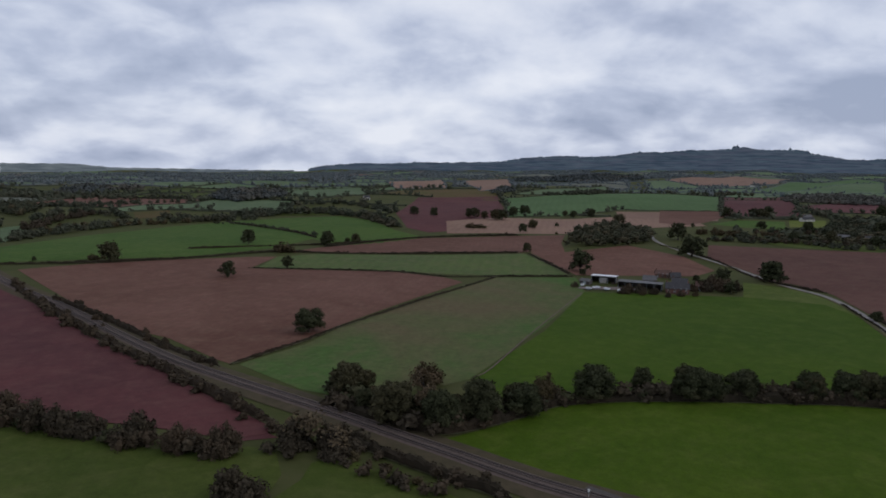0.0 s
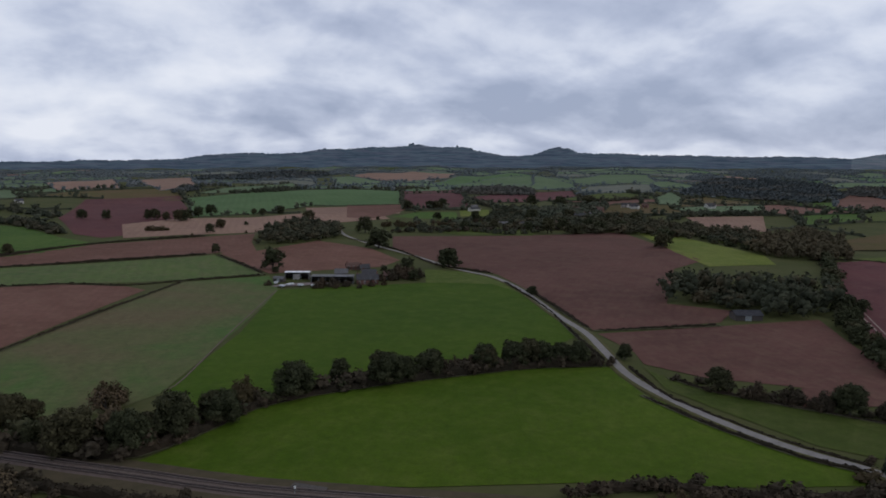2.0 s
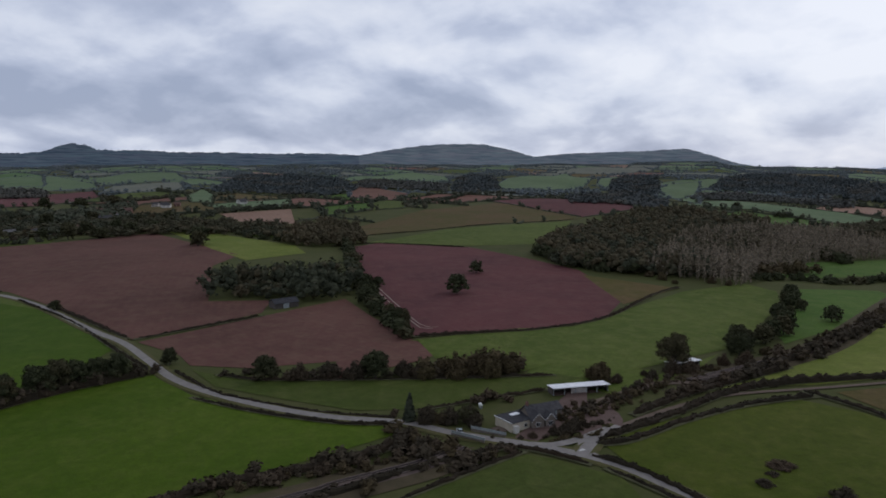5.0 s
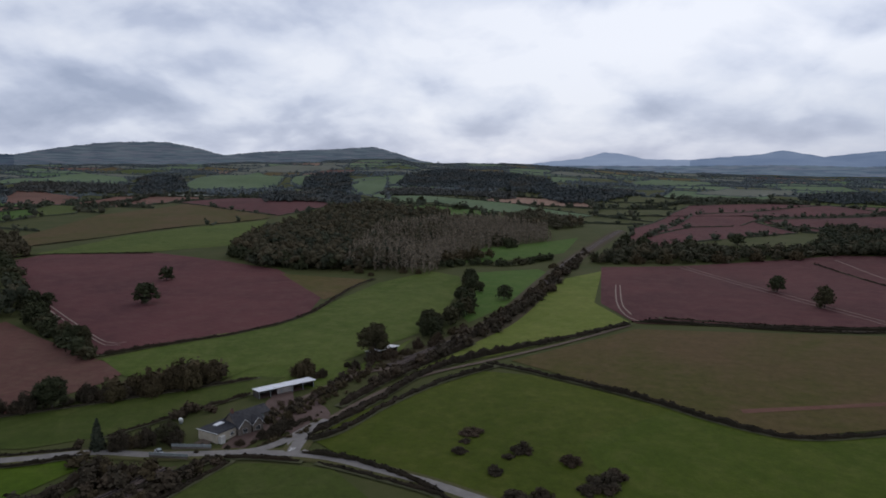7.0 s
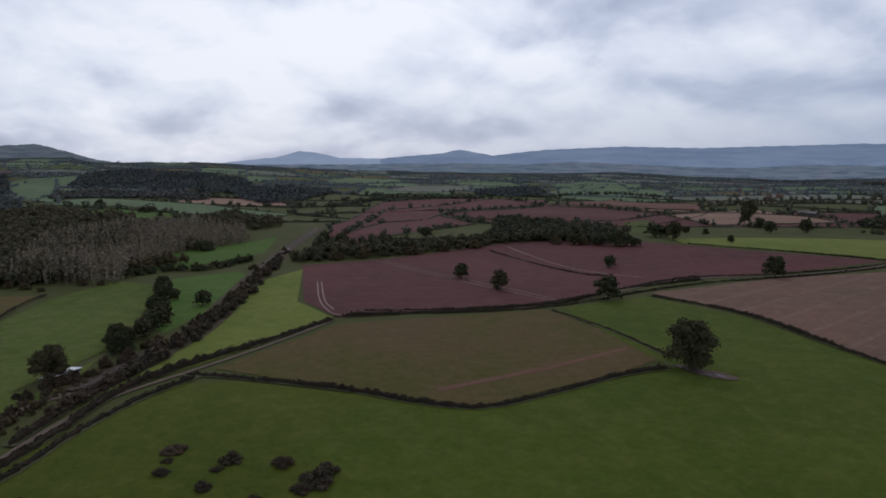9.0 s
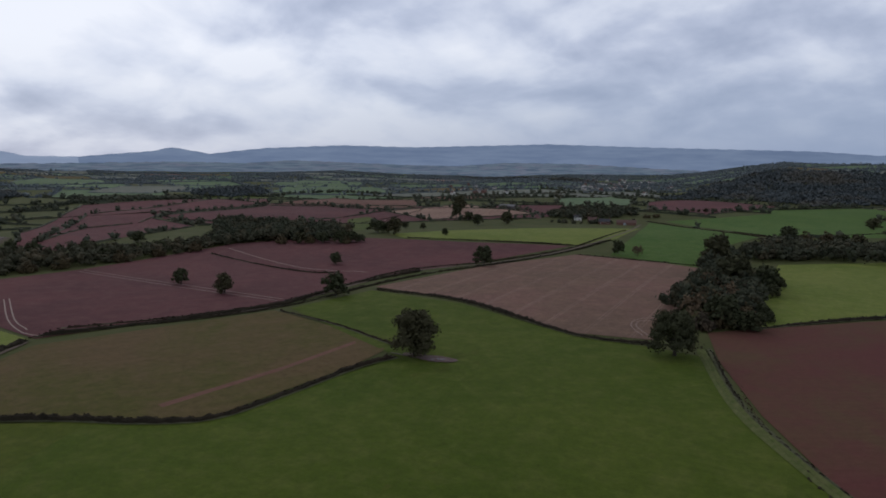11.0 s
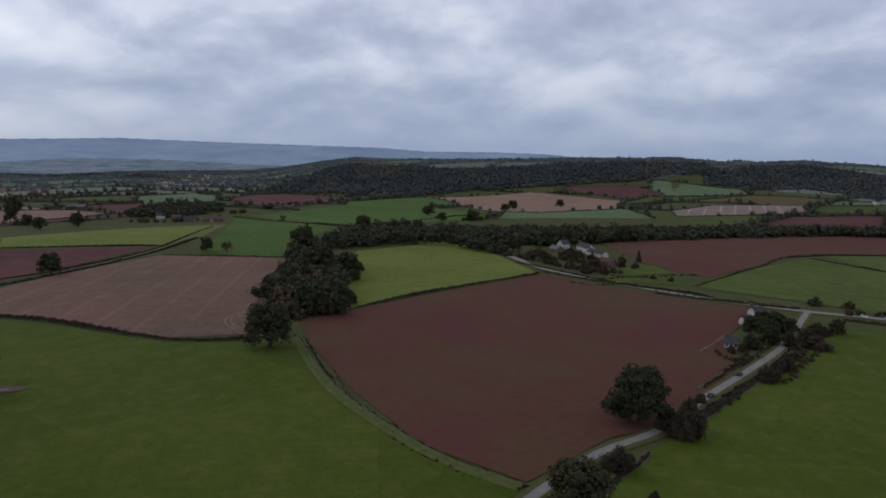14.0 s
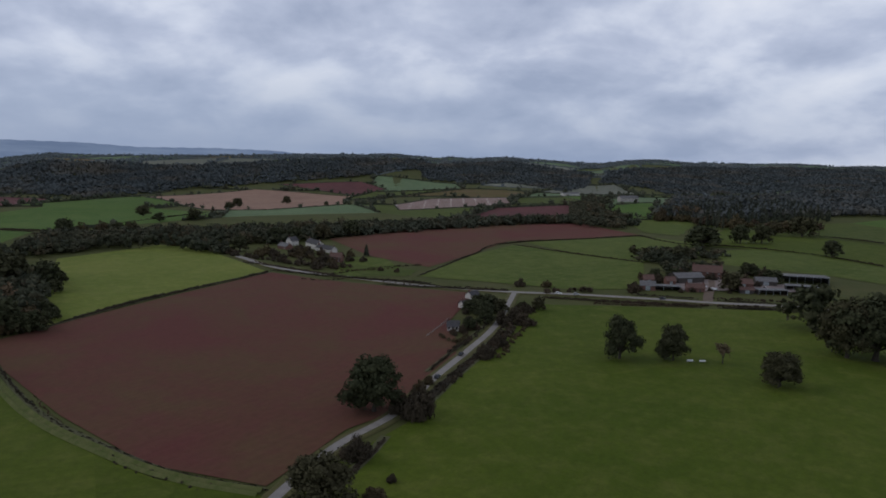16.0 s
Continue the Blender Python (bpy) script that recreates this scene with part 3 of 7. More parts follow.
def twig_parts(rng, tall, near):
    """A nearly leafless tree: forked limbs, fine twigs, sparse russet sprays."""
    wood, crown = Heap(), Heap()
    tips = []

    def grow(p, d, length, r, depth):
        q = p + d * length
        wood.limb(p, q, r, r * 0.62, 5 if depth < 2 else 3)
        if depth == (4 if near else 3):
            tips.append((q, d))
            return
        for _ in range(3 if depth else 4):
            e = d + rng.normal(0, 0.28 if tall else 0.5, 3) + (0, 0, 0.12)
            grow(q - d * length * rng.uniform(0, 0.3), e / np.linalg.norm(e), length * rng.uniform(0.62, 0.85), r * 0.55, depth + 1)

    grow(np.array([0, 0, -0.6]), np.array([0, 0, 1.0]), 4.6 if tall else 3.6, 0.38, 0)
    tip, d = np.array([q for q, _ in tips]), np.array([e for _, e in tips])
    for s in range(4 if near else 6):
        crown.add(*cards(rng, tip + rng.normal(0, 0.6 if near else 1.0, tip.shape), d, (0.3 if tall else 0.36) * (1 if near else 1.5)))
    return wood, crown


PARTS = {"oak": oak_parts, "shrub": shrub_parts, "conifer": conifer_parts, "russet": shrub_parts, "bare": lambda r, near: twig_parts(r, False, near), "poplar": lambda r, near: twig_parts(r, True, near)}
WIDTH = {"oak": 16.5, "russet": 17.5, "shrub": 17.5, "conifer": 6.8, "bare": 12.5, "poplar": 8.0}
SPREAD = {"oak": 1.06, "russet": 1.15, "shrub": 1.2, "conifer": 0.45, "bare": 0.85, "poplar": 0.5}
TALL = {"oak": 15.3, "russet": 13.4, "shrub": 13.4, "conifer": 15.0, "bare": 14.0, "poplar": 15.5}
NAME = {"oak": "oak_tree", "russet": "russet_bush", "shrub": "thicket_bush", "conifer": "conifer_tree", "bare": "bare_tree", "poplar": "poplar_tree"}
TREE_LABEL = {"russet": "large russet-brown thicket of bare twigs", "oak": "dark green broadleaf tree in early autumn leaf", "shrub": "dense brownish-green bush with tangled twigs",
              "conifer": "dark green pointed conifer", "bare": "russet half-bare autumn tree", "poplar": "tall grey-brown nearly leafless poplar"}
KINDS = {}
tree_rng = np.random.default_rng(7)


def tree(kind, x, y, tall, wide=None):
    """One tree of the kind, standing on the land."""
    near = math.hypot(x, y) < 380
    pool = KINDS.setdefault((kind, near), [])
    z = float(height(x, y))
    sz = tall / TALL[kind]
    sx = (wide or tall * SPREAD[kind] * tree_rng.uniform(0.86, 1.12)) / WIDTH[kind]
    m = pose(x, y, z, 0, 0, tree_rng.uniform(0, 360)) @ Matrix.Diagonal((sx, sx * tree_rng.uniform(0.93, 1.07), sz, 1))
    if len(pool) < 4:
        rng = np.random.default_rng(31 + 10 * len(pool) + len(kind))
        wood, crown = PARTS[kind](rng, near)
        ob = tagged(new(NAME[kind]), TREE_LABEL[kind], "bush" if kind in ("shrub", "russet") else "tree", "bushes" if kind in ("shrub", "russet") else "hedgerow trees")
        part("trunk", wood.mesh("trunk", BARK), ob)
        part("crown", crown.mesh("crown", LEAF[kind]), ob)
        pool.append(ob)
        ob.matrix_basis = m
        return ob
    return place_copy(pool[int(tree_rng.integers(0, 4))], m)


def place_copy(ob, m):
    c = copy_thing(ob, Matrix.Identity(4))
    c.matrix_basis = m
    return c


def trees(kind, rows):
    for row in rows:
        tree(kind, *row)


belt_rng = np.random.default_rng(11)


def belt(kind, gap, low, high, pts):
    """A line of trees at uneven spacing."""
    if np.hypot(*np.mean(pts, 0)) > 620:
        return scrub(kind, gap * 0.7, low, high, pts)
    for q in curve(pts, gap):
        tree(kind, *(q + belt_rng.normal(0, gap * 0.4, 2)), belt_rng.uniform(low * 0.8, high * 1.1))


SCRUB_SHAPES = []


def scrub(kind, gap, low, high, pts):
    """A continuous line of tangled bushes, too many to count."""
    if not SCRUB_SHAPES:
        for s in range(4):
            shape = Heap()
            rng = np.random.default_rng(90 + s)
            lobes = []
            for i in range(6):
                t, d, r = i * 2.4, rng.uniform(0.5, 4.0), rng.uniform(2.6, 3.8)
                lobes.append((np.array([d * math.cos(t), d * math.sin(t), max(r * 0.6, 9.5 - d * 1.2 - rng.uniform(0, 4))]), (r, r, r)))
            lobed(shape, rng, lobes, 130, 1.0, 0.7, ICO1)
            SCRUB_SHAPES.append((np.concatenate(shape.v) / 12.0, shape.f))
    heap = Heap()
    for q in curve(pts, gap):
        x, y = q + belt_rng.normal(0, gap * 0.3, 2)
        v, f = SCRUB_SHAPES[int(belt_rng.integers(0, 4))]
        a, h = belt_rng.uniform(0, 6.3), belt_rng.uniform(low, high)
        w = h * belt_rng.uniform(1.0, 1.5)
        c, s = math.cos(a) * w, math.sin(a) * w
        heap.v.append(np.stack([x + v[:, 0] * c - v[:, 1] * s, y + v[:, 0] * s + v[:, 1] * c, float(height(x, y)) - 0.2 + v[:, 2] * h], 1))
        heap.f.extend([[i + heap.n for i in p] for p in f])
        heap.n += len(v)
    tagged(new("scrub", heap.mesh("scrub", LEAF["valley" if kind == "oak" and np.hypot(*np.mean(pts, 0)) > 800 else kind])), "dark line of hedgerow trees" if kind == "oak" else "tangled line of brownish scrub bushes", "trees" if kind == "oak" else "scrub", kind="stuff")


def clumps(heap, rng, xy, tall, wide, sprays=7):
    """Uneven low tree shapes for woods far off: a small dark body under many ragged leafy sprays."""
    v, f = OCTA if np.hypot(*xy.mean(0)) > 1900 else ICO1
    z = height(*xy.T)
    n = len(xy)
    c = np.stack([xy[:, 0], xy[:, 1], z + tall * 0.42], 1)
    r = np.stack([wide * 0.4, wide * 0.4, tall * 0.42], 1)
    w = v[None] * r[:, None] * rng.uniform(0.6, 1.02, (n, len(v), 1)) + c[:, None]
    heap.v.append(w.reshape(-1, 3))
    heap.f.extend((f[None] + (np.arange(n) * len(v))[:, None, None] + heap.n).reshape(-1, 3).tolist())
    heap.n += n * len(v)
    k = np.repeat(np.arange(n), sprays)
    d = rng.normal(0, 1, (len(k), 3))
    d[:, 2] = np.abs(d[:, 2])
    d /= np.linalg.norm(d, axis=1)[:, None]
    heap.add(*cards(rng, c[k] + d * r[k] * rng.uniform(0.75, 1.4, (len(k), 1)), d, (wide[k] * 0.13)[:, None]))


def strip(heap, rng, xy, reach, tall=1.0):
    """Low ragged hedge through points in order, broken where they lie far apart."""
    d = np.diff(xy, axis=0)
    run = np.hypot(*d.T)
    for i in np.nonzero(run < reach * 2)[0]:
        s = np.array([d[i][1], -d[i][0]]) / (run[i] + 1e-9)
        pts = []
        for p in (xy[i], xy[i + 1]):
            z, w, h = float(height(*p)), rng.uniform(1.2, 2.4), tall * rng.uniform(1.8, 4.2)
            pts += [(*(p - s * w), z - 0.2), (*(p - s * w * 0.7), z + h), (*(p + s * w * 0.7), z + h * 0.93), (*(p + s * w), z - 0.2)]
        heap.add(pts, [(0, 1, 5, 4), (1, 2, 6, 5), (2, 3, 7, 6)])


WOODS = []


def wood(kind, gap, low, high, poly):
    """Woodland filling poly."""
    WOODS.append(poly)
    rng = np.random.default_rng(len(WOODS))
    p = np.asarray(poly, float)
    lo, hi = p.min(0), p.max(0)
    X, Y = np.meshgrid(np.arange(lo[0], hi[0], gap), np.arange(lo[1], hi[1], gap))
    xy = np.stack([X.ravel(), Y.ravel()], 1) + rng.uniform(-0.45, 0.45, (X.size, 2)) * gap
    xy = xy[inside(*xy.T, p)]
    tall = rng.uniform(low * 0.75, high * 1.15, len(xy)) * (1 + 0.18 * np.sin(xy[:, 0] / 41.0) * np.sin(xy[:, 1] / 53.0))
    crown = Heap()
    if np.hypot(*p.mean(0)) > 1250:
        clumps(crown, rng, xy, tall, gap * rng.uniform(1.1, 1.8, len(xy)), 9 if len(xy) < 4000 else 8)
    else:
        for (x, y), t in zip(xy, tall):
            z = float(height(x, y))
            m = 46
            if kind in ("conifer", "poplar"):
                u = rng.uniform(0.05, 1, m) ** 0.8
                wide = (2.7 * (1 - u) ** 0.7 + 0.25) if kind == "conifer" else 2.0 * np.sin(np.pi * np.clip(u * 0.92 + 0.06, 0, 1)) ** 0.7
                a = rng.uniform(0, 2 * np.pi, m)
                o = np.stack([np.cos(a), np.sin(a), 0 * a + 0.5], 1)
                c = np.stack([x + np.cos(a) * wide * rng.uniform(0.5, 1.1, m), y + np.sin(a) * wide * rng.uniform(0.5, 1.1, m), z + u * t], 1)
                crown.add(*cards(rng, c, o, 0.95 if kind == "conifer" else 0.58))
                v, f = ICO1
                if kind == "conifer":
                    crown.add(v * (1.9, 1.9, t * 0.42) + (x, y, z + t * 0.42), f)
                else:
                    crown.limb((x, y, z), (x + rng.normal(0, 0.3), y, z + t), 0.22, 0.05, 4)
            else:
                lobes = [((x + rng.normal(0, gap * 0.22), y + rng.normal(0, gap * 0.22), z + t * k), (gap * 0.42, gap * 0.42, t * 0.27)) for k in (0.35, 0.6, 0.75)]
                lobed(crown, rng, lobes, m, 1.0, 0.74, ICO1)
    ob = new("woodland", crown.mesh("woodland", LEAF["hazewood" if np.hypot(*p.mean(0)) > 1250 else "wood" if kind == "oak" else kind]))
    tagged(ob, {"conifer": "dense dark conifer plantation", "poplar": "plantation of bare grey-brown poplars"}.get(kind, "dense dark broadleaf wood"), "wood", kind="stuff")


hedge_rng = np.random.default_rng(5)


def hedge(tall, wide, pts):
    """A clipped but uneven field hedge."""
    d = np.hypot(*np.mean(pts, 0))
    wide *= 0.6
    tall *= 0.75 if tall < 2.8 else 0.9
    step = 2.0 if d < 450 else 4.0 if d < 1000 else 8.0
    p = curve(pts, step)
    p += hedge_rng.normal(0, 0.25, p.shape)
    t = np.gradient(p, axis=0)
    t /= np.linalg.norm(t, axis=1)[:, None] + 1e-9
    side = np.stack([t[:, 1], -t[:, 0]], 1)
    h = tall * hedge_rng.uniform(0.7, 1.2, len(p)) * (1 + 0.25 * np.sin(np.arange(len(p)) * step / 23.0 + len(p)))
    end = np.minimum(np.arange(len(p)), np.arange(len(p))[::-1]) * step
    taper = np.clip(0.12 + end / 5.0, 0, 1)
    h = h * taper
    z = height(*p.T)
    prof = [(-0.5, -0.15), (-0.56, 0.35), (-0.42, 0.85), (0.05, 1.0), (0.45, 0.8), (0.55, 0.3), (0.5, -0.15)]
    v = np.stack([np.stack([*(p + side * (o * wide * taper[:, None] * hedge_rng.uniform(0.8, 1.2, (len(p), 1)))).T, z + h * s * (hedge_rng.uniform(0.88, 1.1, len(p)))], 1) for o, s in prof], 1)
    m = len(prof)
    heap = Heap()
    heap.add(v.reshape(-1, 3), [(i * m + j, i * m + j + 1, (i + 1) * m + j + 1, (i + 1) * m + j) for i in range(len(p) - 1) for j in range(m - 1)])
    if d < 1000:
        k = int(len(p) * step * (6.0 if d < 450 else 1.2) * max(1.0, tall / 2.5))
        i = hedge_rng.integers(0, len(p), k)
        u = hedge_rng.uniform(-1, 1, k)
        c = np.concatenate([p[i] + side[i] * (u * wide * taper[i] * 0.52)[:, None] + t[i] * hedge_rng.uniform(-1, 1, (k, 1)) * step / 2,
                            (z[i] + h[i] * (1.04 - 0.7 * np.abs(u) ** 2 * hedge_rng.uniform(0.3, 1.3, k)))[:, None]], 1)
        o = np.concatenate([side[i] * u[:, None], np.full((k, 1), 0.7)], 1)
        heap.add(*cards(hedge_rng, c, o, 0.3 if d < 450 else 0.6))
    ob = tagged(new("hedge", heap.mesh("hedge", LEAF["hedge"])), "dark trimmed field hedge with ragged top", "hedge", "field hedges")
    if d < 1100:
        k = wide / 2
        a, c = hedge_rng.uniform(0.3, 1.3, 2)
        strip_ob, _, _ = ribbon("grass_margin", pts, [(-k - a, 0.3), (-k * 0.5, 0.36), (k * 0.5, 0.36), (k + c, 0.3)], MARGIN, step)
        strip_ob.parent = ob
        tagged(strip_ob, "pale dead grass along the hedge foot")
    return ob


# ---- buildings and small things ----
WALLS = {
    "WHITE": simple("white_render", (0.42, 0.4, 0.37), (0.56, 0.54, 0.5), 0.8),
    "RENDER": simple("grey_render", (0.3, 0.28, 0.26), (0.42, 0.39, 0.36), 0.6),
    "CREAM": simple("cream_render", (0.36, 0.32, 0.25), (0.48, 0.43, 0.34), 0.6),
    "BRICK": simple("red_brick", (0.12, 0.066, 0.052), (0.185, 0.096, 0.075), 1.6),
    "STONE": simple("brown_stone", (0.11, 0.092, 0.078), (0.185, 0.158, 0.132), 1.2),
    "TIMBER": simple("dark_boarding", (0.05, 0.043, 0.04), (0.09, 0.078, 0.07), 0.8),
    "SLATE": simple("slate_roof", (0.042, 0.041, 0.045), (0.08, 0.077, 0.08), 0.9, 0.85, spec=0.1),
    "TILE": simple("clay_tile_roof", (0.078, 0.047, 0.04), (0.13, 0.074, 0.06), 1.1),
    "SHEET": simple("grey_sheet_roof", (0.085, 0.082, 0.084), (0.15, 0.145, 0.147), 0.5, 0.7, spec=0.15),
    "PALE": simple("pale_sheet_roof", (0.62, 0.63, 0.66), (0.8, 0.8, 0.82), 0.4, 0.45),
    "BLACK": simple("black_sheet_roof", (0.03, 0.03, 0.035), (0.055, 0.055, 0.06), 0.5, 0.85, spec=0.1),
    "METAL": simple("galvanised_metal", (0.25, 0.28, 0.29), (0.36, 0.4, 0.41), 0.8, 0.45, metal=0.4),
    "GLASS": simple("dark_window_glass", (0.015, 0.018, 0.02), (0.03, 0.034, 0.038), 0.6, 0.12, 0.0, spec=0.6),
    "FRAME": simple("white_frame", (0.66, 0.66, 0.64), (0.76, 0.76, 0.74), 2.0, 0.5),
    "RUBBER": simple("tyre_rubber", (0.015, 0.015, 0.016), (0.03, 0.03, 0.03), 4.0),
    "EARTH": simple("trodden_red_earth", (0.075, 0.045, 0.036), (0.11, 0.07, 0.06), 0.4),
    "TAR": ASPHALT,
    "TURF": VERGE,
    "YARD": simple("pinkish_yard_concrete", (0.14, 0.112, 0.104), (0.22, 0.18, 0.168), 0.3, spec=0.1),
    "WATER": simple("shallow_puddle_water", (0.1, 0.085, 0.08), (0.14, 0.12, 0.11), 0.4, 0.08, 0.02, spec=0.6),
}


def box(heap, lo, hi):
    (a, b, c), (d, e, f) = lo, hi
    heap.add([(a, b, c), (d, b, c), (d, e, c), (a, e, c), (a, b, f), (d, b, f), (d, e, f), (a, e, f)],
             [(0, 3, 2, 1), (4, 5, 6, 7), (0, 1, 5, 4), (1, 2, 6, 5), (2, 3, 7, 6), (3, 0, 4, 7)])


def boxed(name, lo, hi, mat, parent, label=""):
    h = Heap()
    box(h, lo, hi)
    return part(name, h.mesh(name, WALLS[mat]), parent, label)


def site(name, p, q, label, category, group=""):
    """An empty at the first corner of a front wall from p to q, with x along the wall and y away behind it."""
    p, q = np.asarray(p), np.asarray(q)
    d = q - p
    if d[0] * p[1] - d[1] * p[0] < 0:
        p, q, d = q, p, -d
    ob = tagged(new(name), label, category, group)
    z = float(min(height(*p), height(*q)))
    ob.matrix_basis = pose(p[0], p[1], z, 0, 0, math.degrees(math.atan2(d[1], d[0])))
    return ob, float(np.hypot(*d))


def gable_walls(heap, x0, x1, depth, eave, rise, foot=-1.5):
    v = [(x, y, z) for x in (x0, x1) for y, z in ((0, foot), (depth, foot), (depth, eave), (depth / 2, eave + rise), (0, eave))]
    heap.add(v, [])
    heap.f.extend([[i + heap.n - 10 for i in q] for q in ((0, 4, 3, 2, 1), (5, 6, 7, 8, 9), (0, 5, 9, 4), (1, 2, 7, 6), (2, 3, 8, 7), (3, 4, 9, 8))])


def roof_slabs(heap, x0, x1, depth, eave, rise, over=0.45, thick=0.16):
    """Two pitched slabs with overhang, meeting at the ridge."""
    k = rise / (depth / 2)
    for s in (0, 1):
        y0, y1 = (-over, depth / 2) if s == 0 else (depth + over, depth / 2)
        z0, z1 = eave - over * k + 0.03, eave + rise + 0.03
        v = [(x, y, z + t) for x in (x0 - over, x1 + over) for t in (0.0, thick) for y, z in ((y0, z0), (y1, z1))]
        heap.add(v, [(0, 1, 3, 2), (4, 6, 7, 5), (0, 4, 5, 1), (2, 3, 7, 6), (0, 2, 6, 4), (1, 5, 7, 3)])


def add_window(parent, x, y, z, w, h, side=-1):
    f = boxed("window", (x - w / 2 - 0.08, min(y, y + side * 0.05), z - 0.08), (x + w / 2 + 0.08, max(y, y + side * 0.05), z + h + 0.08), "FRAME", parent, "white window frame")
    for k in (-1, 1):
        a, b = (x - w / 2, x - 0.03) if k < 0 else (x + 0.03, x + w / 2)
        boxed("pane", (a, min(y + side * 0.05, y + side * 0.07), z), (b, max(y + side * 0.05, y + side * 0.07), z + h), "GLASS", f, "dark window pane")


def gabled(p, q, depth, eave, rise, wall, roof, name, label, windows, storeys):
    """A gabled building with its front wall from p to q."""
    ob, length = site(name, p, q, label, "house" if windows else "barn", "houses of the valley" if windows else "farm buildings")
    h = Heap()
    gable_walls(h, 0, length, depth, eave, rise)
    part("wall", h.mesh("wall", WALLS[wall]), ob)
    h = Heap()
    roof_slabs(h, 0, length, depth, eave, rise)
    part("roof", h.mesh("roof", WALLS[roof]), ob)
    if windows:
        hs = eave / max(1, storeys)
        for s in range(storeys):
            for i in range(windows):
                x = length * (i + 0.5) / windows
                if s == 0 and i == windows // 2:
                    boxed("door", (x - 0.5, -0.06, 0), (x + 0.5, 0, 2.05), "TIMBER", ob, "dark wooden front door")
                else:
                    add_window(ob, x, 0, s * hs + 0.9, 1.1, 1.15)
                add_window(ob, x, depth, s * hs + 0.9, 1.1, 1.15, 1)
        for x in (0.6, length - 0.6)[:1 + (length > 11)]:
            c = boxed("chimney", (x - 0.45, depth / 2 - 0.4, eave + rise - 0.9), (x + 0.45, depth / 2 + 0.4, eave + rise + 1.2), "BRICK", ob, "brick chimney stack")
            for k in (-0.2, 0.2):
                boxed("chimney_pot", (x + k - 0.11, depth / 2 - 0.11, eave + rise + 1.2), (x + k + 0.11, depth / 2 + 0.11, eave + rise + 1.55), "TILE", c, "clay chimney pot")
    else:
        boxed("door", (length * 0.35, -0.08, 0), (length * 0.35 + min(3.6, length * 0.3), 0, min(3.2, eave - 0.3)), "METAL", ob, "sliding barn door")
        boxed("ridge_cap", (-0.4, depth / 2 - 0.25, eave + rise + 0.14), (length + 0.4, depth / 2 + 0.25, eave + rise + 0.26), roof, ob)
    return ob


def open_shed(p, q, depth, tall, label, pale):
    """A shed with an open front between posts and one sloping sheet roof."""
    ob, length = site("open_shed", p, q, label, "shed", "farm buildings")
    boxed("back_wall", (0, depth - 0.15, -1), (length, depth, tall * 0.82), "TIMBER", ob)
    boxed("side_wall", (-0.15, 0, -1), (0, depth, tall * 0.82), "TIMBER", ob)
    boxed("side_wall", (length, 0, -1), (length + 0.15, depth, tall * 0.82), "TIMBER", ob)
    boxed("earth_floor", (0, 0, -0.9), (length, depth - 0.15, 0.06), "EARTH", ob)
    n = max(3, int(length / 4.5) + 1)
    for i in range(n):
        x = 0.15 + (length - 0.3) * i / (n - 1)
        boxed("post", (x - 0.12, 0.05, -1), (x + 0.12, 0.3, tall - 0.2), "METAL", ob)
    if pale:
        boxed("panel", (length * 0.33, 0.32, 0), (length * 0.62, 0.4, tall * 0.75), "RENDER", ob, "grey boarded front panel")
    m = max(3, int(length / 2.2))
    for i in range(m):
        a, b = -0.5 + (length + 1) * i / m, -0.5 + (length + 1) * (i + 1) / m - 0.04
        h = Heap()
        lift = 0.05 if i % 2 else 0.0
        v = [(x, y, z + t + lift) for x in (a, b) for t in (0.0, 0.12) for y, z in ((-0.9, tall), (depth + 0.4, tall * 0.84))]
        h.add(v, [(0, 1, 3, 2), (4, 6, 7, 5), (0, 4, 5, 1), (2, 3, 7, 6), (0, 2, 6, 4), (1, 5, 7, 3)])
        part("roof_sheet", h.mesh("roof_sheet", WALLS["PALE" if pale else "SHEET"]), ob)
    boxed("gutter", (-0.5, -1.0, tall - 0.12), (length + 0.5, -0.9, tall + 0.06), "FRAME" if pale else "METAL", ob)
    return ob


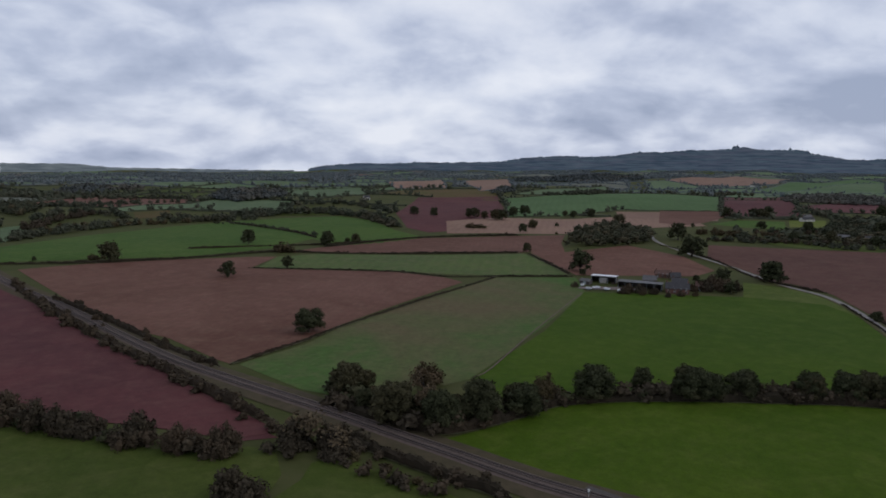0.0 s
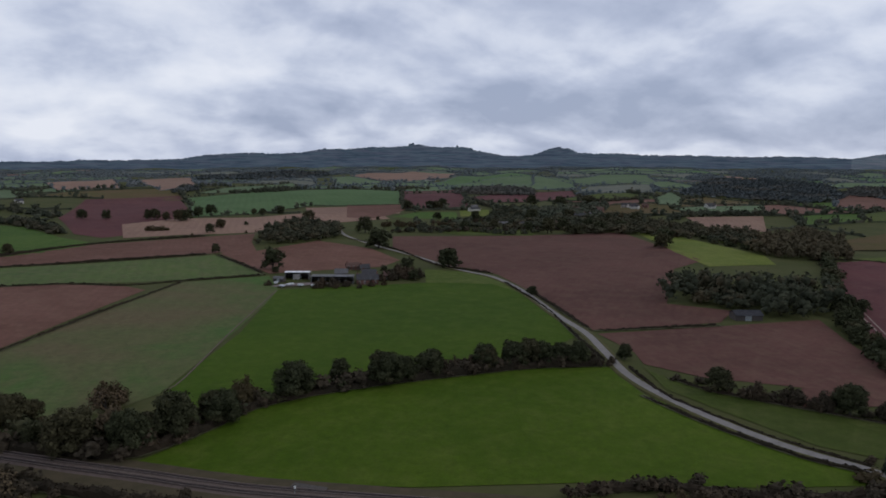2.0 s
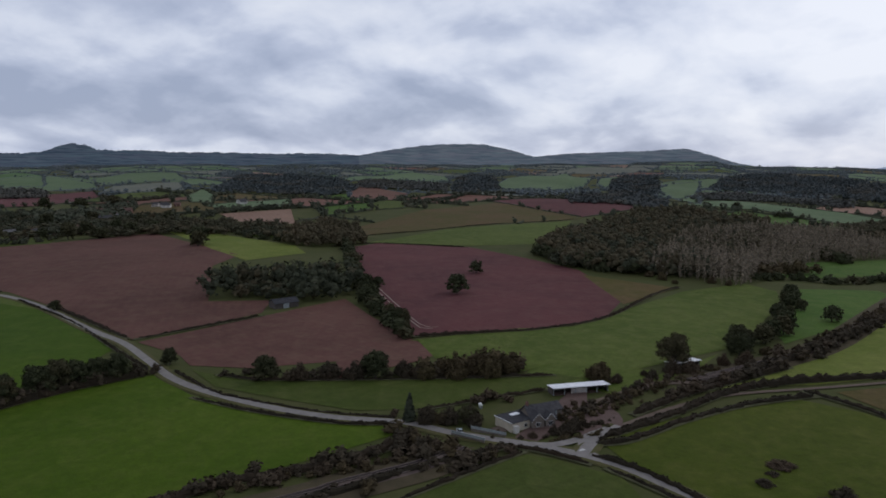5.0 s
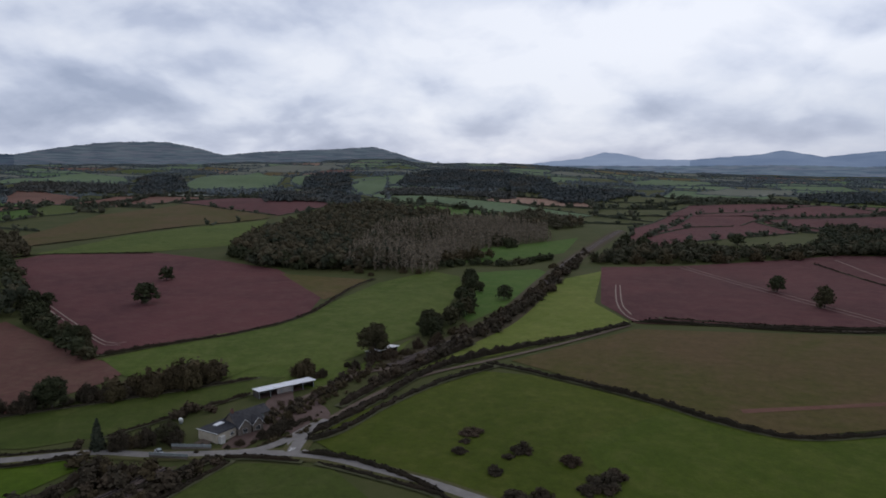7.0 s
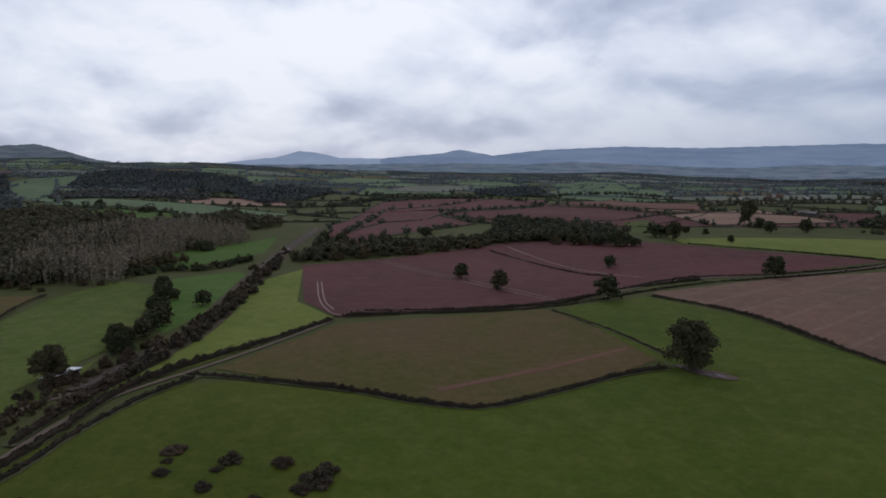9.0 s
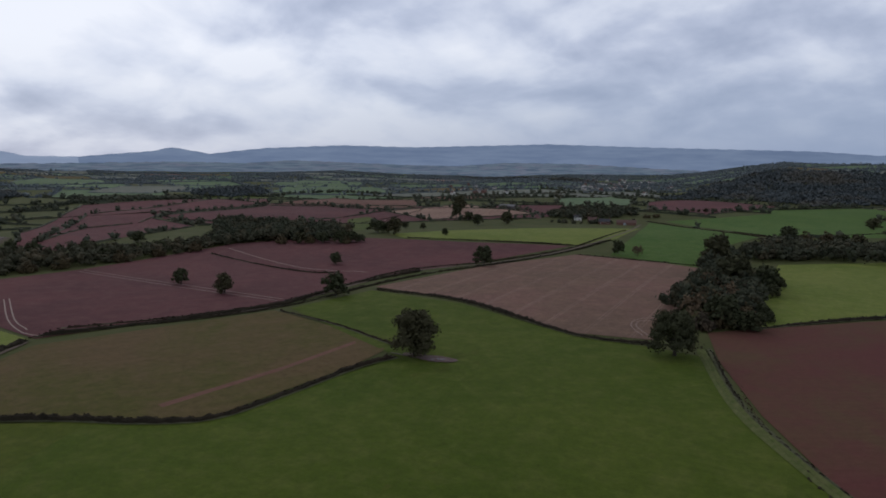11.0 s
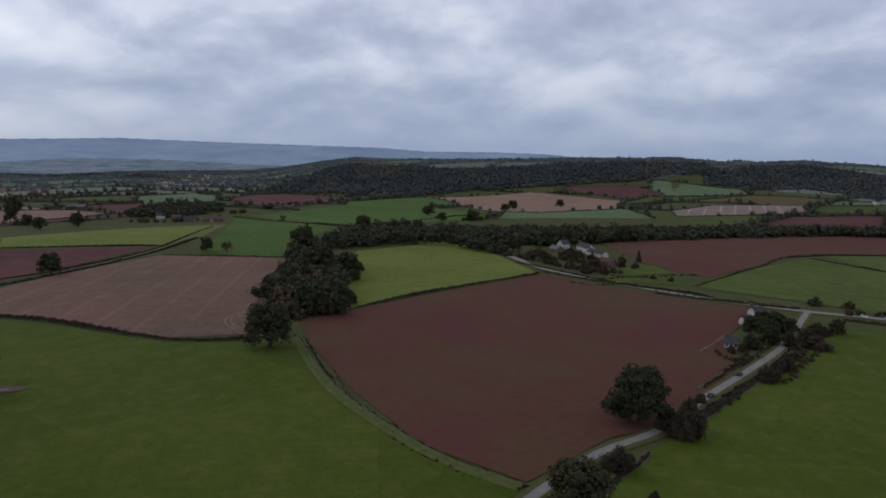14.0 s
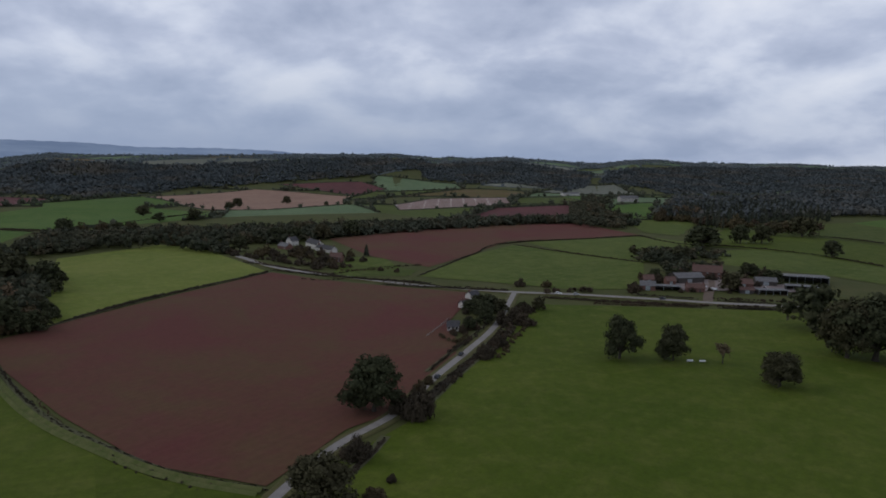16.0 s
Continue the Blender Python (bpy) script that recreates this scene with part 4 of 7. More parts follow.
def bungalow(p, q):
    """The old station house: a slate roof along, and two front gables."""
    ob = gabled(p, q, 8.5, 3.0, 3.4, "STONE", "SLATE", "station_house", "stone station house with two gables and slate roof", 5, 1)
    length = float(np.hypot(*(np.asarray(q) - np.asarray(p))))
    for x, w in ((length * 0.22, 4.4), (length * 0.72, 3.6)):
        h = Heap()
        v = [(x + sx * w / 2, y, z) for y in (-1.6, 4.0) for sx, z in ((-1, -1), (1, -1), (1, 3.0), (0, 3.0 + w * 0.55), (-1, 3.0))]
        h.add(v, [])
        h.f.extend([(0, 1, 2, 3, 4), (9, 8, 7, 6, 5), (1, 6, 7, 2), (0, 4, 9, 5)])
        part("gable", h.mesh("gable", WALLS["STONE"]), ob)
        h = Heap()
        for s in (-1, 1):
            v = [(x + s * u, y, z + t) for y in (-2.0, 4.2) for t in (0.03, 0.2) for u, z in ((w / 2 + 0.35, 3.0 - 0.38), (0, 3.0 + w * 0.55))]
            h.add(v, [(0, 1, 3, 2), (4, 6, 7, 5), (0, 4, 5, 1), (2, 3, 7, 6), (0, 2, 6, 4), (1, 5, 7, 3)])
        part("gable_roof", h.mesh("gable_roof", WALLS["SLATE"]), ob)
        h = Heap()
        for s in (-1, 1):
            h.limb((x + s * (w / 2 + 0.3), -2.02, 2.75), (x, -2.02, 3.1 + w * 0.55), 0.07, 0.07, 4)
        part("bargeboard", h.mesh("bargeboard", WALLS["FRAME"]), ob, "white bargeboards")
        add_window(ob, x, -1.6, 0.9, 1.4, 1.3)
    return ob


def flat_annex(p, q):
    """Low white building with a felt roof beside the station house."""
    ob, length = site("annex", p, q, "low cream annex with a flat felt roof", "house", "houses of the valley")
    d = 8.5
    boxed("wall", (0, 0, -1), (length, d, 3.1), "CREAM", ob)
    boxed("roof", (-0.3, -0.3, 3.1), (length + 0.3, d + 0.3, 3.32), "BLACK", ob, "dark felt roof")
    boxed("parapet_edge", (-0.35, -0.35, 3.3), (-0.2, d + 0.35, 3.45), "FRAME", ob)
    boxed("porch", (0.5, -1.4, -0.5), (2.2, 0, 2.4), "WHITE", ob)
    boxed("rooflight", (length * 0.4, d * 0.6, 3.32), (length * 0.7, d * 0.8, 3.6), "PALE", ob, "pale rooflight")
    for x in (length * 0.55, length * 0.8):
        add_window(ob, x, 0, 0.9, 1.2, 1.1)
    return ob


def parapet(p, q):
    ob, length = site("bridge_parapet", p, q, "grey-green panelled parapet of the road bridge", "parapet", "bridge parapets")
    boxed("wall", (0, -0.2, -0.5), (length, 0.2, 1.1), "STONE", ob)
    n = max(2, int(length / 2.0))
    for i in range(n):
        boxed("panel", (length * i / n + 0.05, -0.05, 1.1), (length * (i + 1) / n - 0.05, 0.05, 1.95), "METAL", ob)
    for i in range(n + 1):
        x = length * i / n
        boxed("post", (x - 0.06, -0.1, 1.1), (x + 0.06, 0.1, 2.1), "METAL", ob)
    return ob


def rounded(heap, sections):
    """Skin through cross-sections (x, half width, low, high) of a vehicle body."""
    v = []
    for x, w, lo, hi in sections:
        v += [(x, -w, lo), (x, w, lo), (x, w, lo + (hi - lo) * 0.65), (x, w * 0.84, hi), (x, -w * 0.84, hi), (x, -w, lo + (hi - lo) * 0.65)]
    m, n = 6, len(sections)
    f = [(i * m + j, i * m + (j + 1) % m, (i + 1) * m + (j + 1) % m, (i + 1) * m + j) for i in range(n - 1) for j in range(m)]
    heap.add(v, [])
    base = heap.n - len(v)
    heap.f.extend([[k + base for k in q] for q in f] + [[base + j for j in reversed(range(m))], [base + (n - 1) * m + j for j in range(m)]])


def wheels(ob, xs, half, r=0.32):
    for x in xs:
        for y in (-half, half):
            h = Heap()
            h.limb((x, y - 0.11, r), (x, y + 0.11, r), r, r, 12)
            h.f.append([h.n - 24 + i for i in range(12)])
            h.f.append([h.n - 12 + i for i in reversed(range(12))])
            w = part("wheel", h.mesh("wheel", WALLS["RUBBER"]), ob)
            boxed("hub", (x - 0.16, y + (0.11 if y > 0 else -0.14), r - 0.16), (x + 0.16, y + (0.14 if y > 0 else -0.11), r + 0.16), "METAL", w)


PAINT = {"dark": simple("dark_car_paint", (0.02, 0.022, 0.027), (0.03, 0.032, 0.036), 1.0, 0.25, 0.0, spec=0.5),
         "white": simple("white_car_paint", (0.7, 0.7, 0.7), (0.78, 0.78, 0.78), 1.0, 0.25, 0.0, spec=0.5),
         "silver": simple("silver_car_paint", (0.4, 0.41, 0.42), (0.5, 0.51, 0.52), 1.0, 0.25, 0.0, spec=0.5)}


def car(x, y, heading, paint):
    ob = tagged(new("car"), paint + " hatchback car on the grey road", "car", "cars on the roads")
    ob.matrix_basis = pose(x, y, float(height(x, y)) + 0.55 + 0.0003 * math.hypot(x, y), 0, 0, heading)
    h = Heap()
    rounded(h, [(-2.1, 0.78, 0.3, 0.75), (-1.9, 0.86, 0.22, 0.95), (-0.9, 0.88, 0.2, 0.98), (0.9, 0.88, 0.2, 0.96), (1.9, 0.84, 0.22, 0.78), (2.1, 0.74, 0.3, 0.6)])
    part("body", h.mesh("body", PAINT[paint]), ob)
    h = Heap()
    rounded(h, [(-1.85, 0.72, 0.9, 0.98), (-1.35, 0.74, 0.9, 1.42), (0.2, 0.74, 0.9, 1.46), (1.05, 0.7, 0.9, 0.98)])
    part("cabin_glass", h.mesh("cabin_glass", WALLS["GLASS"]), ob, "dark glazed cabin")
    boxed("roof_panel", (-1.3, -0.6, 1.42), (0.2, 0.6, 1.49), "METAL" if paint == "silver" else "FRAME" if paint == "white" else "BLACK", ob)
    for y in (-0.6, 0.6):
        boxed("headlight", (1.93, y - 0.16, 0.56), (2.06, y + 0.16, 0.7), "FRAME", ob, "clear headlight")
    wheels(ob, (-1.3, 1.3), 0.78)
    return ob


def oil_tank(x, y, heading):
    ob = tagged(new("oil_tank"), "small white oil tank on a cradle by the garden", "tank")
    ob.matrix_basis = pose(x, y, float(height(x, y)) + 0.1, 0, 0, heading)
    h = Heap()
    for a, b, r0, r1 in ((-1.0, -0.85, 0.35, 0.62), (-0.85, 0.85, 0.62, 0.62), (0.85, 1.0, 0.62, 0.35)):
        h.limb((a, 0, 1.1), (b, 0, 1.1), r0, r1, 14)
    part("tank", h.mesh("tank", WALLS["FRAME"]), ob)
    for x in (-0.6, 0.6):
        boxed("cradle", (x - 0.12, -0.5, -0.2), (x + 0.12, 0.5, 0.62), "METAL", ob)
    return ob


def give_way(x, y, heading):
    h = Heap()
    ring = [(0, 1.9), (-0.75, -0.6), (0.75, -0.6)]
    v = [(a * k, b * k, 0) for k in (1.0, 0.6) for a, b in ring]
    h.add(v, [(i, (i + 1) % 3, 3 + (i + 1) % 3, 3 + i) for i in range(3)])
    ob = tagged(new("road_marking", h.mesh("road_marking", WALLS["FRAME"])), "white painted give-way triangle on tarmac", "road marking", kind="structure")
    ob.matrix_basis = pose(x, y, float(height(x, y)) + 0.6, 0, 0, heading)
    return ob


def trailer(x, y, heading, length):
    ob = tagged(new("farm_trailer"), "grey metal farm trailer parked in the yard", "trailer", "farm trailers")
    ob.matrix_basis = pose(x, y, float(height(x, y)) + 0.1, 0, 0, heading)
    k = length / 2
    boxed("bed", (-k, -1.1, 0.9), (k, 1.1, 1.05), "METAL", ob)
    for a, b in (((-k, -1.1), (k, -1.04)), ((-k, 1.04), (k, 1.1)), ((-k, -1.1), (-k + 0.06, 1.1)), ((k - 0.06, -1.1), (k, 1.1))):
        boxed("side_board", (*a, 1.05), (*b, 1.8), "PALE", ob)
    boxed("drawbar", (k, -0.08, 0.6), (k + 1.4, 0.08, 0.75), "METAL", ob)
    wheels(ob, (-0.5, 0.5), 1.0, 0.45)
    return ob


def trough(p, q):
    ob, length = site("feed_trough", p, q, "long pale feed trough on pasture under trees", "trough", "feed troughs")
    boxed("basin", (0, -0.4, 0.35), (length, 0.4, 0.8), "PALE", ob)
    boxed("rim", (-0.05, -0.5, 0.8), (length + 0.05, 0.5, 0.95), "FRAME", ob)
    for x in (0.2, length - 0.2):
        boxed("leg", (x - 0.08, -0.35, -0.3), (x + 0.08, 0.35, 0.35), "METAL", ob)
    return ob


def fence(p, q, tall):
    """Post and board garden fence."""
    ob, length = site("garden_fence", p, q, "pale weathered garden fence beside bare soil", "fence")
    n = max(3, int(length / 2.4))
    for i in range(n + 1):
        x = length * i / n
        boxed("post", (x - 0.07, -0.07, -1.2), (x + 0.07, 0.07, tall + 0.1), "STONE", ob)
    for i in range(n):
        for z in (0.35, 0.75, tall - 0.12):
            boxed("rail", (length * i / n + 0.07, -0.03, z), (length * (i + 1) / n - 0.07, 0.03, z + 0.12), "RENDER", ob)
    return ob


def signal_post(x, y):
    ob = tagged(new("signal_post"), "white-topped railway signal post beside the track", "signal")
    ob.matrix_basis = pose(x, y, float(height(x, y)) + 0.5)
    h = Heap()
    h.limb((0, 0, -0.6), (0, 0, 2.6), 0.07, 0.07, 8)
    part("post", h.mesh("post", WALLS["METAL"]), ob)
    boxed("sign_plate", (-0.3, -0.04, 2.1), (0.3, 0.04, 2.9), "FRAME", ob, "blank white plate")
    return ob


def crossing(x, y):
    """Boarded foot crossing over both tracks."""
    ob = tagged(new("foot_crossing"), "pale boarded crossing over the railway tracks", "crossing")
    ob.matrix_basis = pose(x, y, float(height(x, y)) + 1.05 + 0.0003 * math.hypot(x, y), 0, 0, 50)
    for i in range(14):
        boxed("plank", (-1.2, -5.0 + i * 0.72, -0.05), (1.2, -5.0 + i * 0.72 + 0.66, 0.12), "TIMBER", ob)
    return ob


def log(x, y, length):
    ob = tagged(new("fallen_log"), "long pale fallen log under a big tree", "log")
    ob.matrix_basis = pose(x, y, float(height(x, y)) + 0.3, 0, 0, 20)
    h = Heap()
    for i in range(6):
        a, b = i / 6, (i + 1) / 6
        h.limb((length * (a - 0.5), 0.5 * math.sin(a * 4), 0.1), (length * (b - 0.5), 0.5 * math.sin(b * 4), 0.1), 0.36 - 0.2 * a, 0.36 - 0.2 * b, 8)
    part("stem", h.mesh("stem", WALLS["STONE"]), ob, "bleached bare stem")
    h = Heap()
    h.limb((length * 0.1, 0.4, 0.1), (length * 0.25, 1.8, 0.5), 0.14, 0.06, 6)
    part("branch", h.mesh("branch", WALLS["STONE"]), ob)
    return ob


def patch(name, x, y, rx, ry, turn, lift, mat, label, category):
    """Uneven round patch of earth or water lying on the land."""
    rng = np.random.default_rng(int(abs(x) + abs(y)))
    t = np.arange(28) * 2 * np.pi / 28
    k = 1 + 0.18 * np.sin(2 * t + 1) + 0.12 * np.sin(3 * t + 2) + rng.normal(0, 0.05, 28)
    a, b = rx * k * np.cos(t), ry * k * np.sin(t)
    c, s = math.cos(radians(turn)), math.sin(radians(turn))
    px, py = np.append(x + a * c - b * s, x), np.append(y + a * s + b * c, y)
    v = np.stack([px, py, height(px, py) + lift + 0.0002 * np.hypot(px, py)], 1)
    return tagged(new(name, mesh(name, v, [(i, (i + 1) % 28, 28) for i in range(28)], WALLS[mat])), label, category, kind="structure")


def puddle(x, y):
    patch("bare_earth", x + 6, y + 3, 12, 5, 20, 0.42, "EARTH", "trodden bare earth under a big oak", "ground")
    patch("puddle", x + 1, y + 1, 1.8, 0.5, 25, 0.5, "WATER", "shallow puddle shining on bare earth", "puddle")
    patch("puddle", x + 4, y + 4, 1.1, 0.35, 15, 0.5, "WATER", "shallow puddle shining on bare earth", "puddle")


def farmyard(x, y, rx, ry, turn):
    return patch("farmyard", x, y, rx, ry, turn, 0.38, "YARD", "pinkish concrete farmyard between buildings", "farmyard")


def trodden(x, y, rx, ry, turn):
    return patch("bare_yard", x, y, rx, ry, turn, 0.36, "EARTH", "bare brown earth yard with rough edges", "yard")


TRACK = simple("pale_wheel_track", (0.2, 0.14, 0.115), (0.27, 0.2, 0.17), 0.5)


def wheel_track(width, pts, mat=TRACK, label="pale compacted wheel track across ploughed soil"):
    ob, _, _ = ribbon("wheel_track", pts, [(-width / 2, 0.3), (0, 0.32), (width / 2, 0.3)], mat)
    return tagged(ob, label, "track", kind="structure")



def town(count, poly):
    """Small houses scattered over a far slope."""
    rng = np.random.default_rng(count)
    p = np.asarray(poly, float)
    kinds = []
    for wall, roof in (("WHITE", "SLATE"), ("BRICK", "TILE"), ("RENDER", "SHEET"), ("WHITE", "TILE")):
        h = Heap()
        ob = tagged(new("house"), "small town house among trees on a far slope", "house", "far town houses")
        gable_walls(h, -6, 6, 9, 5.2, 3.4)
        part("wall", h.mesh("wall", WALLS[wall]), ob)
        h = Heap()
        roof_slabs(h, -6, 6, 9, 5.2, 3.4)
        part("roof", h.mesh("roof", WALLS[roof]), ob)
        kinds.append(ob)
    done = 0
    while done < count:
        x, y = rng.uniform(p.min(0), p.max(0))
        if inside(x, y, p):
            ob = kinds[done] if done < 4 else kinds[int(rng.integers(0, 4))]
            m = pose(x, y, float(height(x, y)) + 0.4, 0, 0, rng.uniform(0, 360))
            if done < 4:
                ob.matrix_basis = m
            else:
                place_copy(ob, m)
            done += 1

# ---- the plan ----
# fields beyond the railway
field("plough", 20, [(-271, 430), (-194, 351), (-140, 296), (-102, 258), (-73, 234), (-51, 215), (-61, 212), (-81, 218), (-118, 228), (-145, 225), (-175, 228), (-454, 607)])
field("grass", 70, [(-142, 220), (-106, 213), (-87, 205), (-67, 204), (-58, 208), (-49, 204), (-44, 189), (-45, 176), (-49, 145), (-107, 143), (-172, 224)])
field("grass", 30, [(-37, 197), (-30, 202), (-15, 192), (1, 181), (11, 172), (30, 156), (-34, 145), (-44, 173), (-38, 186)])
field("brown", 80, [(-301, 498), (-269, 530), (-215, 567), (-160, 599), (-142, 605), (-147, 541), (-97, 541), (-35, 537), (3, 514), (15, 496), (-27, 414), (-55, 357), (-67, 328), (-88, 291), (-94, 295), (-129, 329), (-167, 353), (-235, 427)])
field("sown", 67, [(-85, 291), (-63, 324), (-52, 357), (-20, 415), (41, 519), (101, 528), (96, 467), (54, 368), (31, 317), (12, 277), (-4, 264), (-40, 255), (-53, 261)])
field("sprout", 85, [(-142, 542), (-142, 605), (-112, 630), (77, 652), (99, 537), (42, 529), (4, 530), (-36, 543), (-98, 547)])
field("lush", 10, [(-408, 546), (-384, 613), (-368, 726), (-328, 852), (-286, 935), (-165, 787), (-132, 741), (-159, 654), (-212, 584), (-329, 524), (-377, 503)])
field("lush", 40, [(-281, 944), (-225, 997), (-151, 1035), (-101, 955), (-55, 831), (-20, 777), (-48, 726), (-101, 688), (-130, 727), (-165, 787)])
field("brown", 85, [(-143, 632), (-115, 675), (-20, 768), (88, 801), (140, 809), (115, 694), (79, 664), (-93, 638)])
field("brown", 70, [(116, 665), (188, 719), (223, 650), (225, 579), (198, 549), (103, 538), (83, 660), (127, 764)])
field("stubble", 80, [(24, 826), (83, 895), (224, 1014), (189, 854), (142, 821)])
field("plough", 20, [(-72, 1082), (-51, 1455), (119, 1557), (99, 1116), (83, 976), (25, 848), (-15, 818), (-43, 857)])
field("teal", 80, [(127, 1505), (279, 1630), (557, 1688), (643, 1651), (460, 1176), (304, 1207), (184, 1065), (95, 1019)])
field("stubble", 85, [(286, 1173), (460, 1176), (393, 1013), (253, 1001)])
field("plough", 30, [(643, 1651), (830, 1727), (553, 1091), (426, 1077)])
field("lush", 30, [(-365, 1622), (-210, 1834), (-157, 1478), (-245, 1378)])
# fields along the lane
field("deep", 20, [(96, 471), (203, 470), (251, 456), (246, 401), (211, 292), (193, 282), (159, 272), (109, 264), (79, 260), (52, 260), (23, 256), (13, 278), (54, 360)])
field("vivid", 50, [(-1, 214), (20, 228), (39, 245), (61, 255), (106, 258), (161, 252), (191, 241), (181, 208), (183, 179), (188, 146), (198, 125), (191, 120), (159, 132), (115, 154), (70, 170), (41, 185)])
field("umber", 45, [(277, 735), (441, 719), (556, 692), (514, 590), (465, 465), (410, 441), (310, 338), (332, 306), (302, 286), (225, 298), (251, 386), (271, 484), (265, 521), (250, 544), (246, 653)])
field("umber", 75, [(223, 292), (291, 280), (360, 270), (328, 228), (294, 178), (287, 164), (251, 183), (218, 214), (208, 239), (217, 256)])
field("grass", 70, [(204, 233), (204, 219), (211, 193), (249, 134), (278, 99), (278, 88), (255, 95), (241, 106), (210, 129), (199, 146), (195, 178), (193, 208)])
field("straw", 40, [(570, 681), (581, 618), (547, 472), (510, 427), (445, 438), (484, 522)])
field("plough", 60, [(559, 424), (625, 425), (654, 333), (610, 249), (569, 185), (502, 140), (459, 119), (400, 113), (354, 133), (333, 152), (302, 183), (336, 219), (436, 311)])
field("olive", 60, [(739, 547), (1024, 607), (1316, 601), (1136, 384), (1068, 344), (918, 418), (761, 459), (677, 484)])
field("plough", 70, [(1346, 640), (1642, 494), (1279, 293), (1091, 351), (1167, 451)])
field("meadow", 30, [(623, 438), (796, 438), (1034, 349), (717, 270), (665, 333), (640, 406)])
field("meadow", 30, [(292, 180), (329, 156), (343, 148), (367, 121), (425, 111), (514, 91), (571, 57), (549, 33), (505, 27), (370, 38), (343, 51), (302, 71), (292, 79), (292, 116), (315, 150)])
field("olive", 30, [(547, 174), (526, 97), (448, 115)])
field("lush", 30, [(567, 21), (595, -30), (571, -40), (440, -4), (388, 18), (411, 24), (482, 18)])
field("lush", 30, [(652, 62), (740, 15), (829, -88), (713, -62), (652, -7), (615, 23)])
field("straw", 20, [(593, -83), (451, -59), (395, -72), (367, -45), (320, 2), (294, 35), (344, 19), (422, -11), (546, -49)])
field("plough", 70, [(619, -86), (636, -157), (697, -322), (678, -404), (653, -449), (428, -297), (386, -208), (389, -137), (394, -75), (450, -63)])
field("plough", 70, [(677, -293), (655, -438), (539, -498), (450, -564), (437, -430), (433, -319), (403, -226), (390, -151), (604, -215)])
field("olive", 80, [(313, -5), (380, -72), (373, -197), (267, -203), (253, -171), (233, -98), (244, -76), (267, -53)])
field("mellow", 80, [(217, 62), (249, 45), (295, 7), (291, -14), (259, -58), (230, -92), (247, -186), (244, -237), (116, -118), (127, -29), (185, 23), (201, 45)])
field("sward", 20, [(373, -206), (387, -275), (317, -292), (221, -283), (182, -296), (162, -299), (127, -253), (87, -214), (58, -191), (41, -167), (151, -34), (222, -27), (253, -61), (228, -92), (240, -133), (250, -192)])
field("grass", 20, [(154, 95), (184, 84), (195, 78), (196, 68), (194, 48), (177, 34), (134, 86)])
field("tramline", -68, [(397, -285), (418, -412), (412, -525), (307, -559), (254, -463), (190, -309), (226, -289), (326, -300)])
field("straw", 80, [(655, -491), (638, -571), (591, -693), (518, -790), (454, -648), (449, -571), (602, -473)])
field("plough", 85, [(1135, -391), (1282, -668), (1052, -855), (792, -899), (705, -814), (839, -561), (1070, -384)])
field("plough", 80, [(1203, -313), (1460, -637), (1288, -659), (1110, -383), (1036, -335), (999, -258), (825, -164)])
field("stubble", 85, [(978, -722), (1026, -948), (750, -852), (799, -671)])
field("lush", 40, [(579, -906), (515, -886), (373, -810), (350, -648), (302, -548), (392, -550), (458, -687)])
field("lush", 60, [(577, -943), (519, -1347), (247, -1117), (217, -1018), (275, -926), (367, -832)])
field("plough", 60, [(829, -1288), (856, -1476), (616, -1426), (595, -1104), (724, -1125)])
field("stubble", 60, [(470, -1495), (285, -1707), (53, -1590), (59, -1269), (171, -1135), (255, -1153)])
field("plough", 60, [(244, -1794), (37, -1834), (-25, -1738), (54, -1617)])
field("pale", 84, [(-32, -1272), (-109, -1416), (-270, -1452), (-250, -1313), (-38, -1169)])
field("straw", 40, [(270, -626), (215, -725), (172, -704), (86, -555), (107, -509), (144, -438), (171, -372), (202, -434)])
field("lush", 40, [(148, -857), (110, -922), (95, -778), (128, -777)])
field("dark", 50, [(182, -343), (144, -425), (81, -549), (37, -516), (-65, -461), (-37, -369), (-39, -339), (-36, -313), (-11, -245), (10, -226), (30, -187), (66, -203), (108, -245), (152, -298)])
field("dark", 60, [(51, -767), (-77, -890), (-283, -963), (-315, -813), (-143, -753), (-93, -662), (-43, -578), (7, -640)])
field("meadow", 60, [(-30, -535), (-91, -652), (-142, -720), (-232, -595), (-181, -461), (-130, -467), (-86, -500)])
field("meadow", 60, [(-157, -745), (-311, -801), (-340, -717), (-287, -602), (-215, -579)])
field("sward", 60, [(-74, -381), (-47, -309), (-27, -267), (-10, -230), (8, -206), (22, -177), (30, -159), (-4, -128), (-130, -137), (-298, -329), (-274, -352), (-243, -389), (-195, -397), (-101, -418)])
field("meadow", 60, [(-326, -649), (-412, -668), (-463, -602), (-373, -464), (-345, -505), (-286, -558)])
field("lush", 60, [(-594, -879), (-725, -950), (-545, -684), (-527, -768)])
field("lush", 60, [(-370, -975), (-447, -979), (-368, -820), (-336, -864)])
field("lush", 60, [(-432, -1269), (-535, -1312), (-408, -1030), (-383, -1138)])
field("lush", 60, [(-298, -1464), (-450, -1530), (-375, -1274), (-256, -1308)])
# roads and railway
road(3.9, [(240, 819), (228, 750), (232, 678), (246, 597), (250, 544), (254, 509), (261, 474), (252, 417), (228, 336), (218, 296), (204, 261), (191, 229), (186, 200), (186, 170), (190, 146), (198, 124), (198, 107), (200, 92), (202, 80), (203, 63), (201, 50), (196, 38), (188, 20), (181, 8), (172, -7)])
